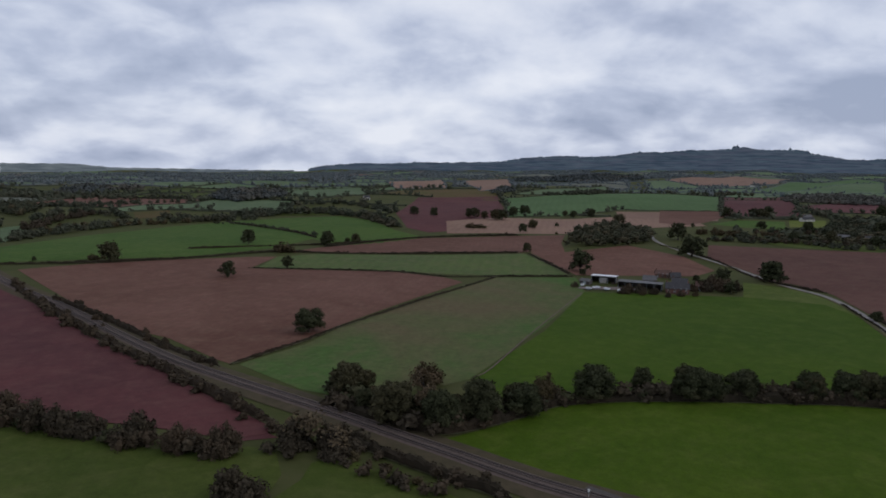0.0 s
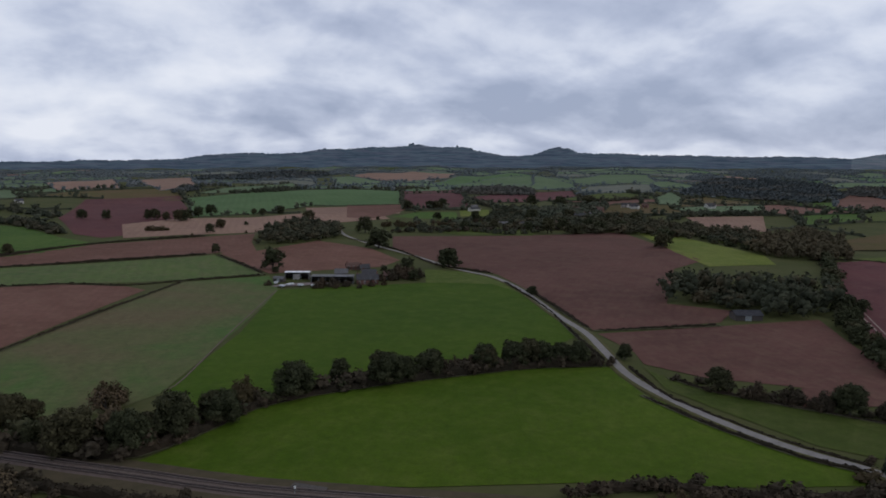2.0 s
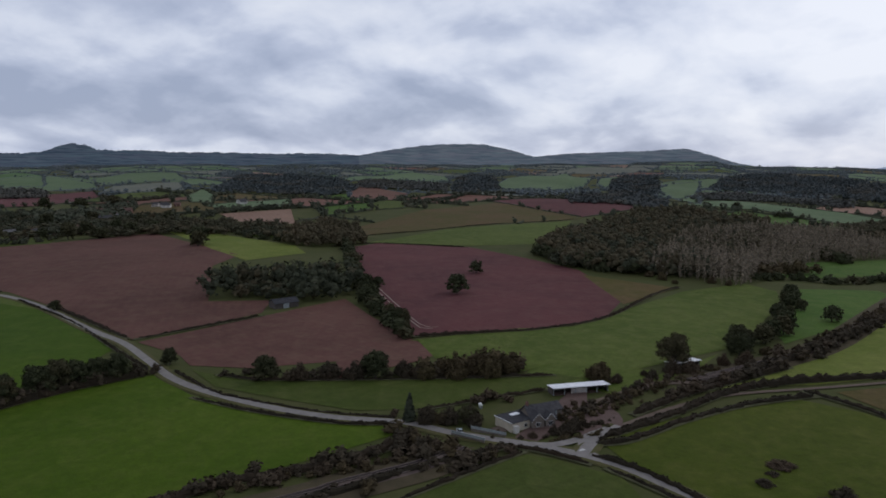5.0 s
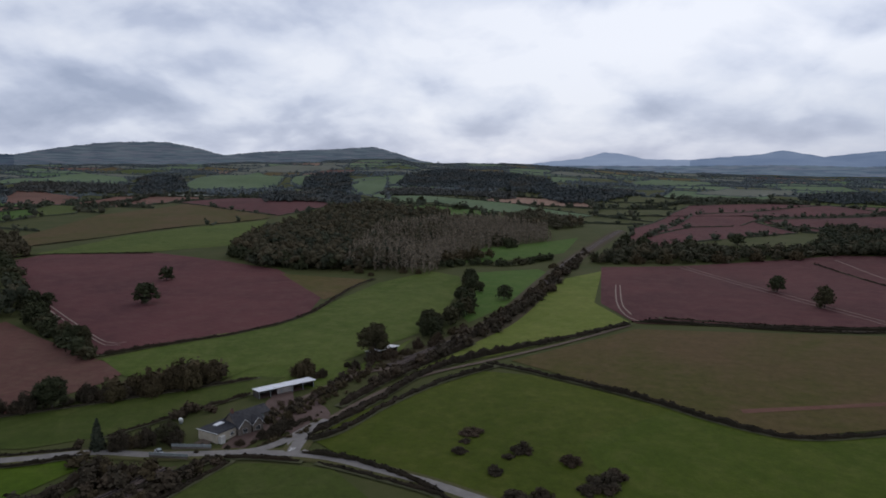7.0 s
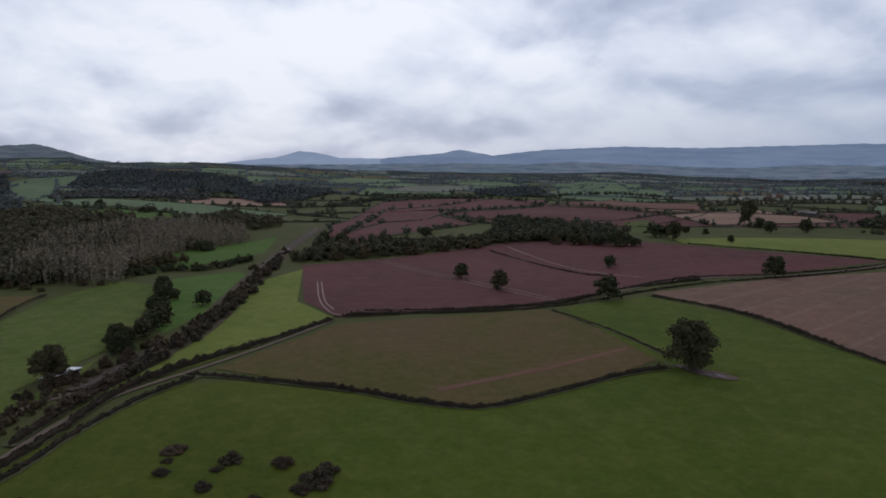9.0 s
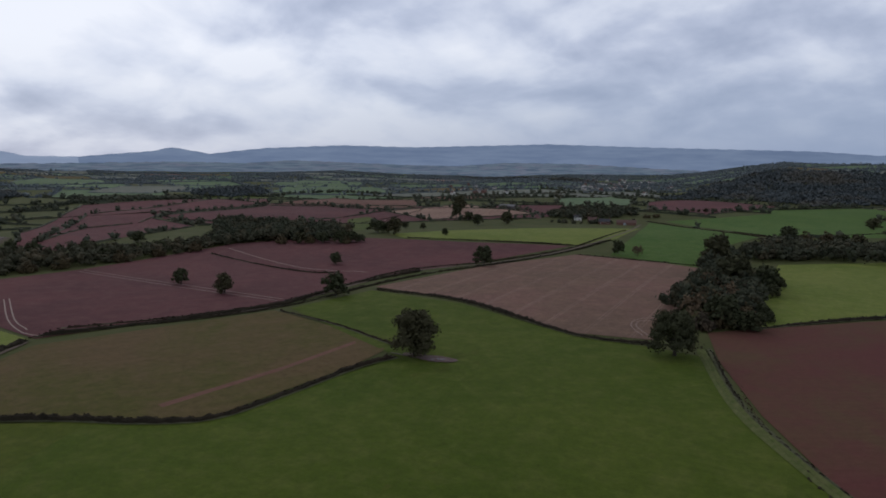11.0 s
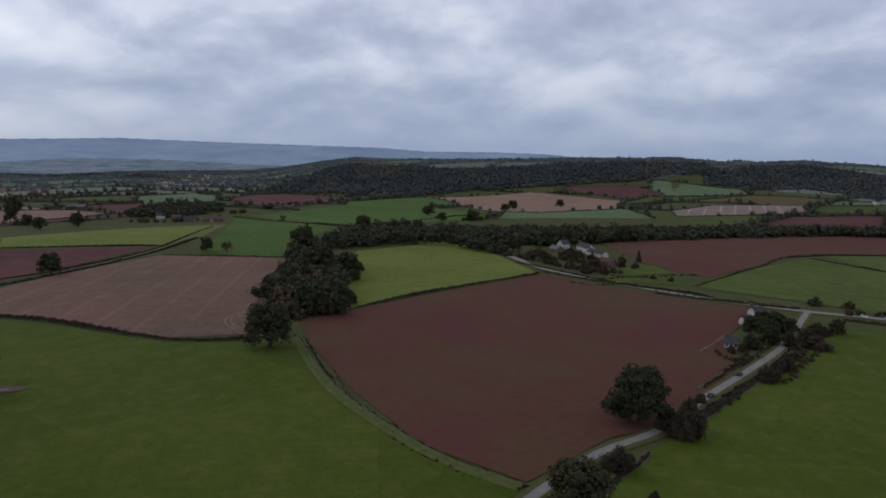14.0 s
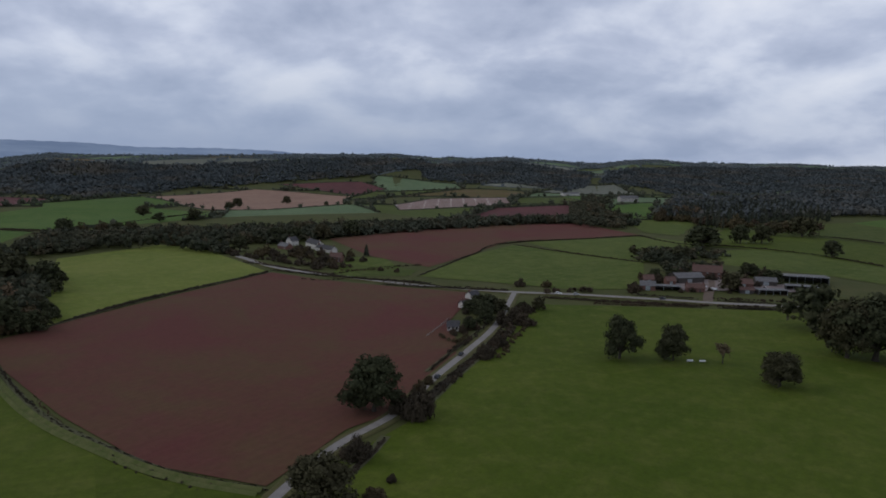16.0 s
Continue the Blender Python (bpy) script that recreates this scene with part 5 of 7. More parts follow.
road(4, [(204, 63), (217, 63), (232, 59)])
lane(2.4, [(230, 60), (261, 47), (288, 30), (314, 2), (346, -31), (388, -70)])
road(6, [(122, -635), (79, -570), (28, -532), (-37, -488), (-88, -461), (-130, -446), (-203, -414), (-249, -400), (-305, -378)])
road(3.4, [(-91, -457), (-64, -368), (-43, -319), (-23, -277), (-6, -238), (12, -213), (25, -184), (31, -167)])
lane(3, [(398, -99), (388, -151), (387, -210), (434, -341), (425, -432), (437, -556), (485, -704), (564, -860)])
railway(7.6, [(-501, 671), (-292, 463), (-218, 396), (-159, 337), (-117, 297), (-84, 271), (-58, 252), (-35, 235), (-14, 218), (4, 204), (20, 191), (42, 176), (133, 121), (148, 114), (172, 101), (189, 97)])
# dirt strip added over a railway stretch whose tracks lie hidden
lane(5, [(207, 94), (229, 85), (254, 72), (286, 59), (296, 47), (314, 37)])
railway(7.6, [(296, 47), (350, 19), (407, -4), (547, -38), (692, -74), (898, -147)])
bank(4.6, [(167, -309), (119, -247), (81, -212), (56, -194), (31, -183)])
# hedges
hedge(2.5, 3, [(-359, 506), (-272, 534), (-216, 570), (-153, 630), (-93, 638), (73, 660)])
hedge(1.5, 1.7, [(-147, 541), (-97, 541), (-35, 537), (3, 519), (41, 524), (98, 532)])
hedge(1.5, 1.7, [(-88, 291), (-67, 326), (-52, 357), (-20, 415), (41, 524)])
hedge(2, 2.5, [(80, 652), (99, 537)])
hedge(2, 2.5, [(-228, 628), (-162, 669), (-103, 704), (-20, 777)])
hedge(2.5, 3, [(-286, 935), (-165, 787), (-132, 741)])
hedge(2.5, 3, [(-115, 675), (-20, 772), (88, 807)])
hedge(2, 2.5, [(224, 726), (243, 646), (247, 538), (270, 491)])
hedge(2, 2.5, [(258, 419), (225, 301)])
hedge(1.5, 2, [(225, 298), (296, 280)])
hedge(1.5, 2, [(199, 239), (188, 202), (189, 173), (193, 149), (201, 126)])
hedge(1.5, 2, [(179, 206), (180, 176), (186, 144), (196, 124)])
hedge(1.5, 2, [(204, 219), (211, 193), (249, 134), (276, 98)])
hedge(1.5, 2, [(208, 128), (240, 106), (257, 94)])
hedge(2, 2.5, [(300, 182), (332, 151), (353, 133), (400, 113), (494, 106), (531, 96)])
hedge(1.5, 2, [(677, 484), (761, 459), (910, 414), (1079, 356), (1172, 444), (1346, 640)])
hedge(1.5, 2, [(567, 441), (625, 425), (650, 331)])
hedge(3, 4, [(219, 61), (253, 46), (292, 30), (320, 7), (355, -32), (391, -71)])
hedge(2.5, 3, [(213, 62), (222, 53), (249, 41), (278, 24), (303, 2)])
hedge(2.5, 3, [(308, 7), (295, -15), (266, -53), (243, -76), (231, -97), (237, -127), (249, -169), (250, -191)])
hedge(2.5, 3, [(397, -75), (389, -137), (386, -208), (415, -276), (432, -356)])
hedge(1.5, 2, [(373, -197), (322, -204), (267, -203)])
hedge(2, 2.5, [(204, 61), (201, 45), (194, 31), (181, 14)])
hedge(1.5, 2, [(150, 96), (184, 84), (197, 79)])
hedge(1.5, 2, [(408, -90), (393, -152), (392, -213), (441, -346), (432, -439), (444, -565), (509, -745)])
hedge(1.5, 2, [(402, -88), (383, -149), (381, -210), (403, -286), (419, -357), (418, -425), (430, -547), (452, -635)])
hedge(2.5, 3, [(389, -279), (322, -297), (224, -286), (185, -301)])
hedge(1.5, 2, [(606, -476), (449, -571)])
hedge(1.5, 2, [(648, -275), (502, -283), (467, -301)])
hedge(1.5, 2, [(412, -525), (307, -559)])
hedge(1.5, 2, [(1126, -388), (1282, -668), (1030, -837), (846, -566), (1063, -381)])
hedge(2, 3, [(170, -370), (144, -436), (107, -506), (81, -549)])
hedge(2, 2.5, [(592, -918), (373, -810), (361, -818), (247, -1117)])
hedge(2, 2.5, [(82, -560), (30, -529), (-41, -496)])
hedge(2, 2.5, [(-3, -499), (-60, -474), (-90, -464)])
hedge(1.5, 2, [(-32, -535), (-92, -655), (-140, -735), (-315, -813)])
hedge(1.5, 2, [(-143, -724), (-227, -580)])
hedge(2, 2.5, [(-104, -441), (-160, -415), (-193, -402)])
hedge(2, 2.5, [(-203, -400), (-243, -389)])
hedge(1.2, 1.5, [(-78, -394), (-52, -326), (-31, -282), (-16, -251)])
hedge(1.2, 1.5, [(-61, -373), (-39, -325), (-21, -286)])
# trees
trees("oak", [(-258, 546, 17.5), (-186, 678, 15.8), (-152, 500, 12.6), (-120, 546, 10.8), (-66, 346, 13.3, 17.9), (-112, 689, 15.6), (-88, 716, 10.4), (80, 668, 9.7), (110, 559, 19.3), (-42, 1039, 14.9), (-13, 1016, 14.6), (37, 1004, 14.4), (58, 985, 12.6), (72, 973, 17.1), (95, 836, 12.1), (112, 880, 12.8), (224, 1069, 13.9), (192, 1041, 11.8), (251, 533, 18.0, 21.8), (258, 774, 20.8), (231, 652, 22.2, 27.7)])
trees("shrub", [(-143, 225, 13.0), (-130, 219, 12.4), (-118, 215, 13.5), (-110, 215, 10.2), (-94, 209, 14.1), (-78, 205, 11.7), (-65, 202, 12.8), (-52, 174, 12.6)])
trees("bare", [(-5, 231, 18.7)])
trees("oak", [(-34, 252, 15.0), (-15, 229, 15.6), (0, 224, 14.4), (14, 232, 15.9), (30, 238, 12.2), (57, 255, 14.3), (78, 265, 10.4), (93, 259, 13.8), (102, 259, 10.5), (116, 260, 11.9), (139, 258, 12.2), (153, 258, 12.4), (160, 258, 12.6)])
trees("russet", [(-24, 244, 10.4), (39, 253, 14.0)])
trees("shrub", [(127, 261, 8.4), (134, 261, 8.5)])
trees("oak", [(94, 256, 13.7), (102, 256, 11.5), (114, 259, 11.8), (140, 257, 10.9), (154, 259, 11.2), (166, 255, 11.3), (174, 253, 10.7), (180, 249, 11.5)])
trees("shrub", [(121, 258, 8.3), (129, 258, 8.4), (187, 246, 7.7)])
trees("oak", [(500, 555, 20.9), (205, 248, 8.0), (250, 399, 6.9)])
trees("oak", [(420, 221, 14.6, 17.6), (507, 250, 11.4), (492, 548, 17.7), (252, 536, 16.7), (210, 198, 10.8), (235, 161, 11.9)])
trees("shrub", [(217, 186, 9.0), (225, 177, 10.0), (229, 168, 9.5), (242, 152, 9.5), (246, 144, 9.5)])
trees("russet", [(253, 137, 11.9), (262, 126, 14.5), (270, 117, 11.0)])
trees("conifer", [(200, 123, 11.0)])
trees("shrub", [(202, 117, 8.0), (206, 111, 8.4), (210, 104, 8.0), (184, 113, 7.4), (184, 106, 5.5), (225, 72, 5.0)])
trees("oak", [(318, 58, 15.5), (459, -2, 10.4), (502, -190, 13.0), (445, -197, 14.9), (511, -326, 11.7), (388, -247, 16.8)])
trees("russet", [(281, 81, 10.9)])
trees("oak", [(248, -200, 23.1, 23.7)])
trees("shrub", [(225, 9, 2.6, 9.6), (218, 11, 1.8, 5.0), (210, 12, 2.4, 6.6), (212, -7, 4.2, 8.4), (207, -3, 2.2, 5.0), (196, 1, 3.2, 6.2), (204, -21, 4.4, 7.8), (190, -29, 5.6, 12.0), (195, -33, 4.2, 9.0), (186, -24, 3.0, 8.0), (180, -12, 5.2, 7.6), (179, -5, 4.6, 10.2)])
trees("oak", [(423, -416, 18.1), (893, -818, 28.9), (690, -666, 16.8), (681, -713, 18.9), (753, -708, 14.8), (393, -564, 13.8), (306, -588, 29.2), (237, -482, 25.9), (212, -475, 20.9), (183, -360, 19.7), (170, -291, 23.6)])
trees("bare", [(371, -563, 16.2), (174, -369, 14.9), (212, -349, 10.0)])
trees("oak", [(240, -960, 17.4), (233, -1156, 15.0), (235, -1238, 18.1), (168, -1357, 16.3)])
trees("conifer", [(9, -640, 11.3)])
trees("oak", [(-108, -300, 21.0, 17.5), (-131, -296, 17.5, 15.5), (-159, -259, 15.6), (-332, -698, 23.5), (-379, -707, 22.5), (-402, -706, 22.7), (-412, -604, 17.6), (-230, -347, 27.0), (-213, -296, 29.8), (-223, -291, 33.0)])
trees("bare", [(-151, -290, 14.0)])
trees("shrub", [(-100, -484, 8.0)])
scrub("shrub", 7, 3, 6, [(-280, 456), (-204, 369), (-148, 313), (-108, 275), (-76, 244), (-55, 222)])
belt("shrub", 8, 3, 5, [(-226, 411), (-167, 353), (-121, 310), (-91, 285)])
belt("oak", 9, 6, 11, [(416, 297), (344, 233), (297, 185)])
belt("shrub", 8, 4, 8, [(287, 72), (317, 45), (356, 19)])
scrub("shrub", 7, 4, 8, [(271, 49), (303, 36), (367, 8), (476, -28), (651, -69)])
belt("oak", 9, 7, 12, [(352, 34), (411, 22), (528, 22)])
belt("oak", 12, 9, 14, [(330, -751), (208, -789), (77, -780), (-51, -899), (-297, -1013)])
belt("oak", 10, 6, 11, [(226, -512), (174, -363), (275, -498)])
wood("oak", 11, 9, 15, [(666, 259), (902, 290), (1157, 286), (1229, 212), (1064, 87), (965, 50), (589, 94), (567, 142), (588, 212)])
wood("poplar", 6, 12, 17, [(579, 132), (864, 150), (1008, 83), (973, 5), (874, -51), (802, -56), (739, 10), (633, 48), (552, 55)])
wood("oak", 10, 10, 16, [(316, 344), (360, 385), (391, 357), (426, 320), (381, 271), (343, 270)])
scrub("shrub", 6, 4, 8, [(-38, 246), (-19, 231), (-3, 222), (14, 230), (30, 241), (46, 252), (68, 258), (111, 259), (167, 256)])
scrub("shrub", 6, 4, 7, [(79, 260), (107, 260), (143, 255), (173, 251), (190, 246)])
belt("oak", 9, 7, 11, [(-33, 256), (-15, 236), (4, 237), (21, 243)])
scrub("shrub", 6, 4, 8, [(-143, 223), (-126, 218), (-105, 211), (-82, 205), (-61, 204)])
scrub("shrub", 6, 3, 5, [(-32, 217), (-13, 199), (4, 187), (18, 176)])
scrub("shrub", 5, 3, 6, [(106, 148), (132, 142), (159, 122), (182, 114)])
scrub("shrub", 6, 2, 5, [(227, 78), (243, 74), (266, 67), (293, 60), (322, 50)])
scrub("shrub", 6, 3, 6, [(205, 213), (214, 195), (226, 175), (239, 155), (266, 118)])
scrub("shrub", 5, 2, 5, [(-85, -411), (-63, -350)])
belt("oak", 8, 5, 9, [(-84, -395), (-92, -402)])
belt("oak", 12, 9, 14, [(100, -766), (29, -796), (-93, -872), (-261, -966), (-356, -937)])
belt("oak", 11, 8, 13, [(105, -759), (17, -851), (-121, -932), (-291, -992)])
wood("oak", 10, 8, 13, [(313, -639), (331, -720), (281, -785), (198, -808), (166, -811), (182, -742), (220, -744), (277, -657)])
wood("oak", 9, 7, 12, [(642, -89), (738, -121), (722, -220), (715, -374), (692, -469), (666, -458), (693, -332), (658, -201)])
wood("oak", 9, 8, 13, [(539, 483), (637, 557), (762, 593), (708, 506), (603, 428), (559, 435)])
wood("oak", 10, 9, 13, [(129, 707), (155, 821), (210, 885), (242, 825), (225, 745), (181, 714)])
wood("oak", 11, 8, 13, [(-444, 1352), (-445, 1460), (-375, 1507), (-324, 1387), (-359, 1243)])
belt("oak", 13, 8, 13, [(-302, 939), (-277, 1044), (-193, 1084), (-115, 1008), (-57, 866)])
belt("oak", 13, 7, 12, [(-409, 653), (-405, 741), (-388, 833), (-347, 900), (-293, 958)])
belt("shrub", 10, 4, 8, [(292, 775), (391, 769), (509, 760), (593, 739)])
belt("oak", 14, 6, 10, [(391, 870), (508, 891), (548, 779)])
wood("oak", 10, 7, 12, [(541, 743), (596, 779), (661, 684), (665, 592), (606, 523), (595, 633), (569, 708)])
wood("oak", 10, 5, 9, [(-219, -585), (-253, -634), (-308, -624), (-316, -607), (-249, -562)])
wood("conifer", 11, 11, 17, [(-426, -1054), (-628, -1436), (-1339, -1764), (-792, -1001), (-670, -980), (-495, -941), (-458, -985)])
wood("oak", 13, 8, 13, [(863, -1387), (1075, -1996), (1023, -2133), (850, -2104), (633, -2124), (293, -2136), (-60, -2340), (-164, -2518), (-157, -2168), (52, -1897), (248, -1821), (435, -1705), (561, -1454), (860, -1596)])
wood("oak", 13, 5, 9, [(-764, -2283), (-1061, -2439), (-1952, -3041), (-2094, -2769), (-1420, -1802), (-1147, -1882), (-907, -1735), (-702, -1671), (-722, -1832), (-632, -1984)])
wood("oak", 13, 5, 9, [(-137, -2346), (-642, -2470), (-691, -2231), (-575, -1905), (-464, -1723), (-358, -1917), (-130, -1950)])
wood("oak", 14, 9, 14, [(3225, -2932), (2883, -3021), (2113, -2680), (1821, -2505)])
wheel_track(0.8, [(436, 311), (363, 237), (318, 189), (319, 182)])
wheel_track(0.8, [(439, 309), (365, 235), (324, 192), (325, 182)])
wheel_track(0.8, [(520, -83), (449, -73), (410, -73), (397, -79)])
wheel_track(0.8, [(520, -86), (448, -76), (416, -76)])
field("brown", 20, [(257, -87), (270, -144), (286, -193), (282, -191), (266, -142), (253, -87)])
wheel_track(0.8, [(625, -154), (489, -184), (397, -210)])
wheel_track(0.8, [(632, -159), (494, -190), (399, -215)])
wheel_track(1.2, [(668, -302), (517, -295), (455, -319)])
# buildings
bungalow((216.2, 85.1), (223.2, 78.9))
flat_annex((208.8, 88.8), (219.0, 83.9))
open_shed((250.9, 89.8), (266.9, 73.2), 5, 3.2, "long white-roofed open shed beside the railway", True)
open_shed((310.5, 57.6), (322.8, 48.3), 4.5, 3.0, "small white-roofed shed beside the railway", True)
parapet((203.3, 101.0), (203.7, 88.6))
parapet((196.5, 104.7), (196.2, 92.7))
oil_tank(224.7, 108.0, 40)
open_shed((109.3, 511.8), (125.5, 505.6), 10, 5.5, "open-fronted farm barn with pale roof", True)
open_shed((123.6, 491.9), (151.2, 481.2), 13, 5.4, "long dark open-fronted barn with grey sheet roof", False)
gabled((153.2, 478.0), (168.0, 474.5), 8, 3.8, 3.4, "BRICK", "SLATE", "farmhouse", "brick farmhouse with dark slate roof and chimney", 4, 2)
gabled((161.5, 492.0), (170.8, 488.4), 11, 4.2, 3.6, "BRICK", "SLATE", "farmhouse", "rear wing of farmhouse with slate roof", 2, 1)
gabled((99.2, 503.8), (105.0, 499.1), 5, 2.6, 1.2, "TIMBER", "SHEET", "farm_shed", "low grey farm shed with weathered roof", 0, 0)
trailer(107.0, 484.6, 20, 5.0)
trailer(98.7, 492.4, 70, 3.6)
trailer(113.3, 479.8, 120, 4.0)
gabled((-36.2, -356.2), (-42.0, -355.1), 6, 2.5, 2.4, "WHITE", "SLATE", "cottage", "white cottage with slate roof beside the side road", 3, 1)
gabled((-51.5, -409.0), (-56.0, -411.5), 6, 2.5, 2.4, "WHITE", "SLATE", "cottage", "white cottage with slate roof beside the side road", 2, 1)
gabled((-60.1, -438.2), (-65.9, -442.8), 6, 2.5, 2.4, "WHITE", "SLATE", "cottage", "white cottage with slate roof beside the side road", 2, 1)
gabled((83.6, -710.2), (77.4, -716.1), 9, 5.0, 3.6, "WHITE", "SLATE", "house", "white roadside house with dark roof", 2, 2)
gabled((69.2, -703.2), (57.0, -679.3), 8, 5.0, 3.4, "WHITE", "SLATE", "house", "white roadside house with dark roof", 3, 2)
gabled((57.2, -675.1), (41.4, -655.3), 7, 3.2, 2.8, "WHITE", "SLATE", "house", "low white roadside house with dark roof", 4, 1)
gabled((95.1, -693.9), (85.7, -682.0), 8, 3.0, 2.8, "BRICK", "SHEET", "house", "brick roadside bungalow with pale roof", 3, 1)
gabled((39.9, -604.1), (30.1, -600.8), 7, 4.6, 3.2, "BRICK", "TILE", "house", "brick house among garden trees", 3, 2)
gabled((-232.5, -499.5), (-250.8, -490.8), 9, 5.6, 4.2, "BRICK", "TILE", "farmhouse", "red brick farmhouse with tiled roof", 5, 2)
gabled((-212.5, -478.2), (-232.8, -480.8), 14, 4.2, 2.6, "TIMBER", "SHEET", "farm_barn", "grey sheet-roofed barn in the farmyard", 0, 0)
gabled((-177.4, -458.5), (-186.8, -455.4), 10, 3.4, 2.4, "BRICK", "SHEET", "farm_barn", "brick barn with grey sheet roof", 0, 0)
open_shed((-186.7, -456.2), (-203.1, -452.0), 9, 3.4, "dark open-fronted cattle shed with weathered roof", False)
gabled((-205.9, -449.6), (-217.1, -446.8), 6, 3.0, 2.4, "BRICK", "TILE", "farm_shed", "small brick outbuilding with tiled roof", 2, 1)
gabled((-244.0, -460.9), (-257.3, -458.4), 9, 3.2, 2.6, "BRICK", "TILE", "farm_shed", "red-roofed brick cart shed", 0, 0)
open_shed((-249.9, -437.8), (-268.3, -435.1), 9, 3.4, "low dark open-fronted shed with weathered roof", False)
open_shed((-290.7, -480.6), (-319.2, -468.8), 16, 5.5, "large grey-roofed open farm barn", False)
open_shed((-276.8, -452.2), (-298.1, -441.3), 10, 4.0, "grey-roofed open cattle shed", False)
gabled((521.1, 1025.4), (540.8, 1031.5), 8, 4, 3, "WHITE", "SLATE", "house", "white village house among trees", 3, 2)
gabled((460.2, 822.5), (472.2, 819.3), 10, 4, 2.5, "TIMBER", "SHEET", "farm_shed", "dark village barn with weathered roof", 0, 0)
gabled((484.4, 807.3), (510.7, 803.9), 9, 4, 3, "STONE", "SLATE", "house", "long stone village house with weathered roof", 4, 2)
gabled((530.2, 792.2), (548.2, 788.9), 9, 5, 3.4, "BRICK", "TILE", "house", "brick village house with weathered roof", 3, 2)
gabled((621.2, 882.4), (633.8, 870.8), 9, 5, 3.4, "BRICK", "SLATE", "house", "brick village house with weathered roof", 3, 2)
gabled((647.5, 882.4), (655.5, 874.3), 9, 5, 3.4, "WHITE", "SHEET", "house", "white village house with weathered roof", 2, 2)
gabled((797.5, 972.8), (806.0, 964.7), 9, 5, 3.4, "WHITE", "SLATE", "house", "white village house with weathered roof", 2, 2)
gabled((948.2, 946.1), (969.2, 947.1), 8, 5, 3.4, "WHITE", "SLATE", "house", "white house by a wood", 2, 2)
gabled((541.0, 1962.9), (556.2, 1939.3), 12, 5, 3.4, "WHITE", "SLATE", "house", "white house on a distant slope", 2, 2)
gabled((973.2, 2255.7), (1006.2, 2254.4), 12, 5, 3.4, "WHITE", "SLATE", "house", "white house on a distant slope", 2, 2)
gabled((-148.5, 1346.9), (-138.4, 1352.3), 8, 5, 3.4, "WHITE", "SLATE", "house", "white house among far hedges", 2, 2)
gabled((540.7, 1059.8), (554.0, 1062.7), 9, 4, 3.0, "WHITE", "SHEET", "house", "white house among far hedges", 2, 1)
gabled((621.5, -816.0), (611.2, -822.7), 9, 5, 3.6, "BRICK", "TILE", "house", "brick hamlet house with weathered roof", 3, 2)
gabled((602.9, -816.5), (590.0, -824.7), 9, 4, 3.6, "BRICK", "SLATE", "house", "brick hamlet house with weathered roof", 3, 2)
gabled((582.3, -829.6), (560.2, -843.7), 10, 4, 3.0, "BRICK", "TILE", "farm_barn", "long brick hamlet barn with weathered roof", 0, 0)
gabled((659.1, -832.1), (650.3, -838.5), 9, 5, 3.0, "WHITE", "SLATE", "house", "white hamlet house with weathered roof", 2, 2)
gabled((878.9, -899.4), (850.3, -906.7), 14, 5, 3.0, "TIMBER", "SHEET", "farm_barn", "far barn with pale roof", 0, 0)
gabled((-464.0, -1320.9), (-502.2, -1327.9), 12, 8, 4.0, "RENDER", "SHEET", "manor_house", "large grey stone house below the wood", 5, 3)
gabled((-413.6, -1545.2), (-454.0, -1560.9), 14, 5, 2.5, "WHITE", "SHEET", "farm_barn", "white-roofed barn at a wood edge", 0, 0)
gabled((313.2, 286.1), (327.2, 280.1), 9, 3.2, 2.0, "TIMBER", "BLACK", "farm_barn", "black barn beside a copse", 0, 0)
car(-24.4, -277.0, -114, "dark")
car(-6.2, -241.5, -114, "dark")
car(-37.8, -308.9, -114, "dark")
car(-118.4, -448.7, 158, "white")
car(-129.2, -444.0, 158, "silver")
car(-178.7, -424.1, 158, "dark")
car(199.1, 103.1, 40, "silver")
trough((-136.7, -294.0), (-139.2, -293.8))
trough((-141.8, -292.8), (-144.4, -292.7))
fence((-24.6, -343.8), (-40.4, -382.8), 1.4)
signal_post(39.5, 176.6)
crossing(43.9, 179.0)
log(253.1, -195.0, 10)
puddle(232.8, -204.9)
hedge(3.5, 5, [(-274, 446), (-207, 374), (-149, 315), (-109, 278), (-77, 247), (-56, 227)])
hedge(3, 4, [(-231, 414), (-168, 356), (-122, 312), (-92, 287)])
hedge(3, 4, [(274, 50), (305, 36), (369, 8), (480, -28), (643, -63)])
hedge(3, 5, [(109, 150), (133, 143), (160, 123), (184, 115)])
hedge(3, 4, [(-30, 214), (-9, 197), (7, 185), (19, 177)])
hedge(3.5, 5, [(-38, 242), (-15, 228), (2, 221), (24, 234), (46, 250), (89, 256), (166, 254)])
hedge(3, 4, [(62, 258), (106, 257), (156, 253), (189, 244)])
trees("shrub", [(198, 491, 12.8), (184, 488, 10.9), (208, 494, 9.5), (127, 477, 8.8), (134, 474, 8.8), (143, 471, 7.1), (160, 468, 5.6)])
trees("oak", [(211, 528, 11.9), (108, 538, 6.2)])
trees("oak", [(-59, -386, 10.5), (-62, -398, 12.5), (-67, -406, 10.0)])
trees("shrub", [(-39, -348, 4.6), (-44, -351, 5.8), (-51, -358, 5.9), (-68, -367, 10.7), (-77, -381, 9.0), (-86, -396, 9.0), (-48, -305, 8.9), (-57, -324, 9.5)])
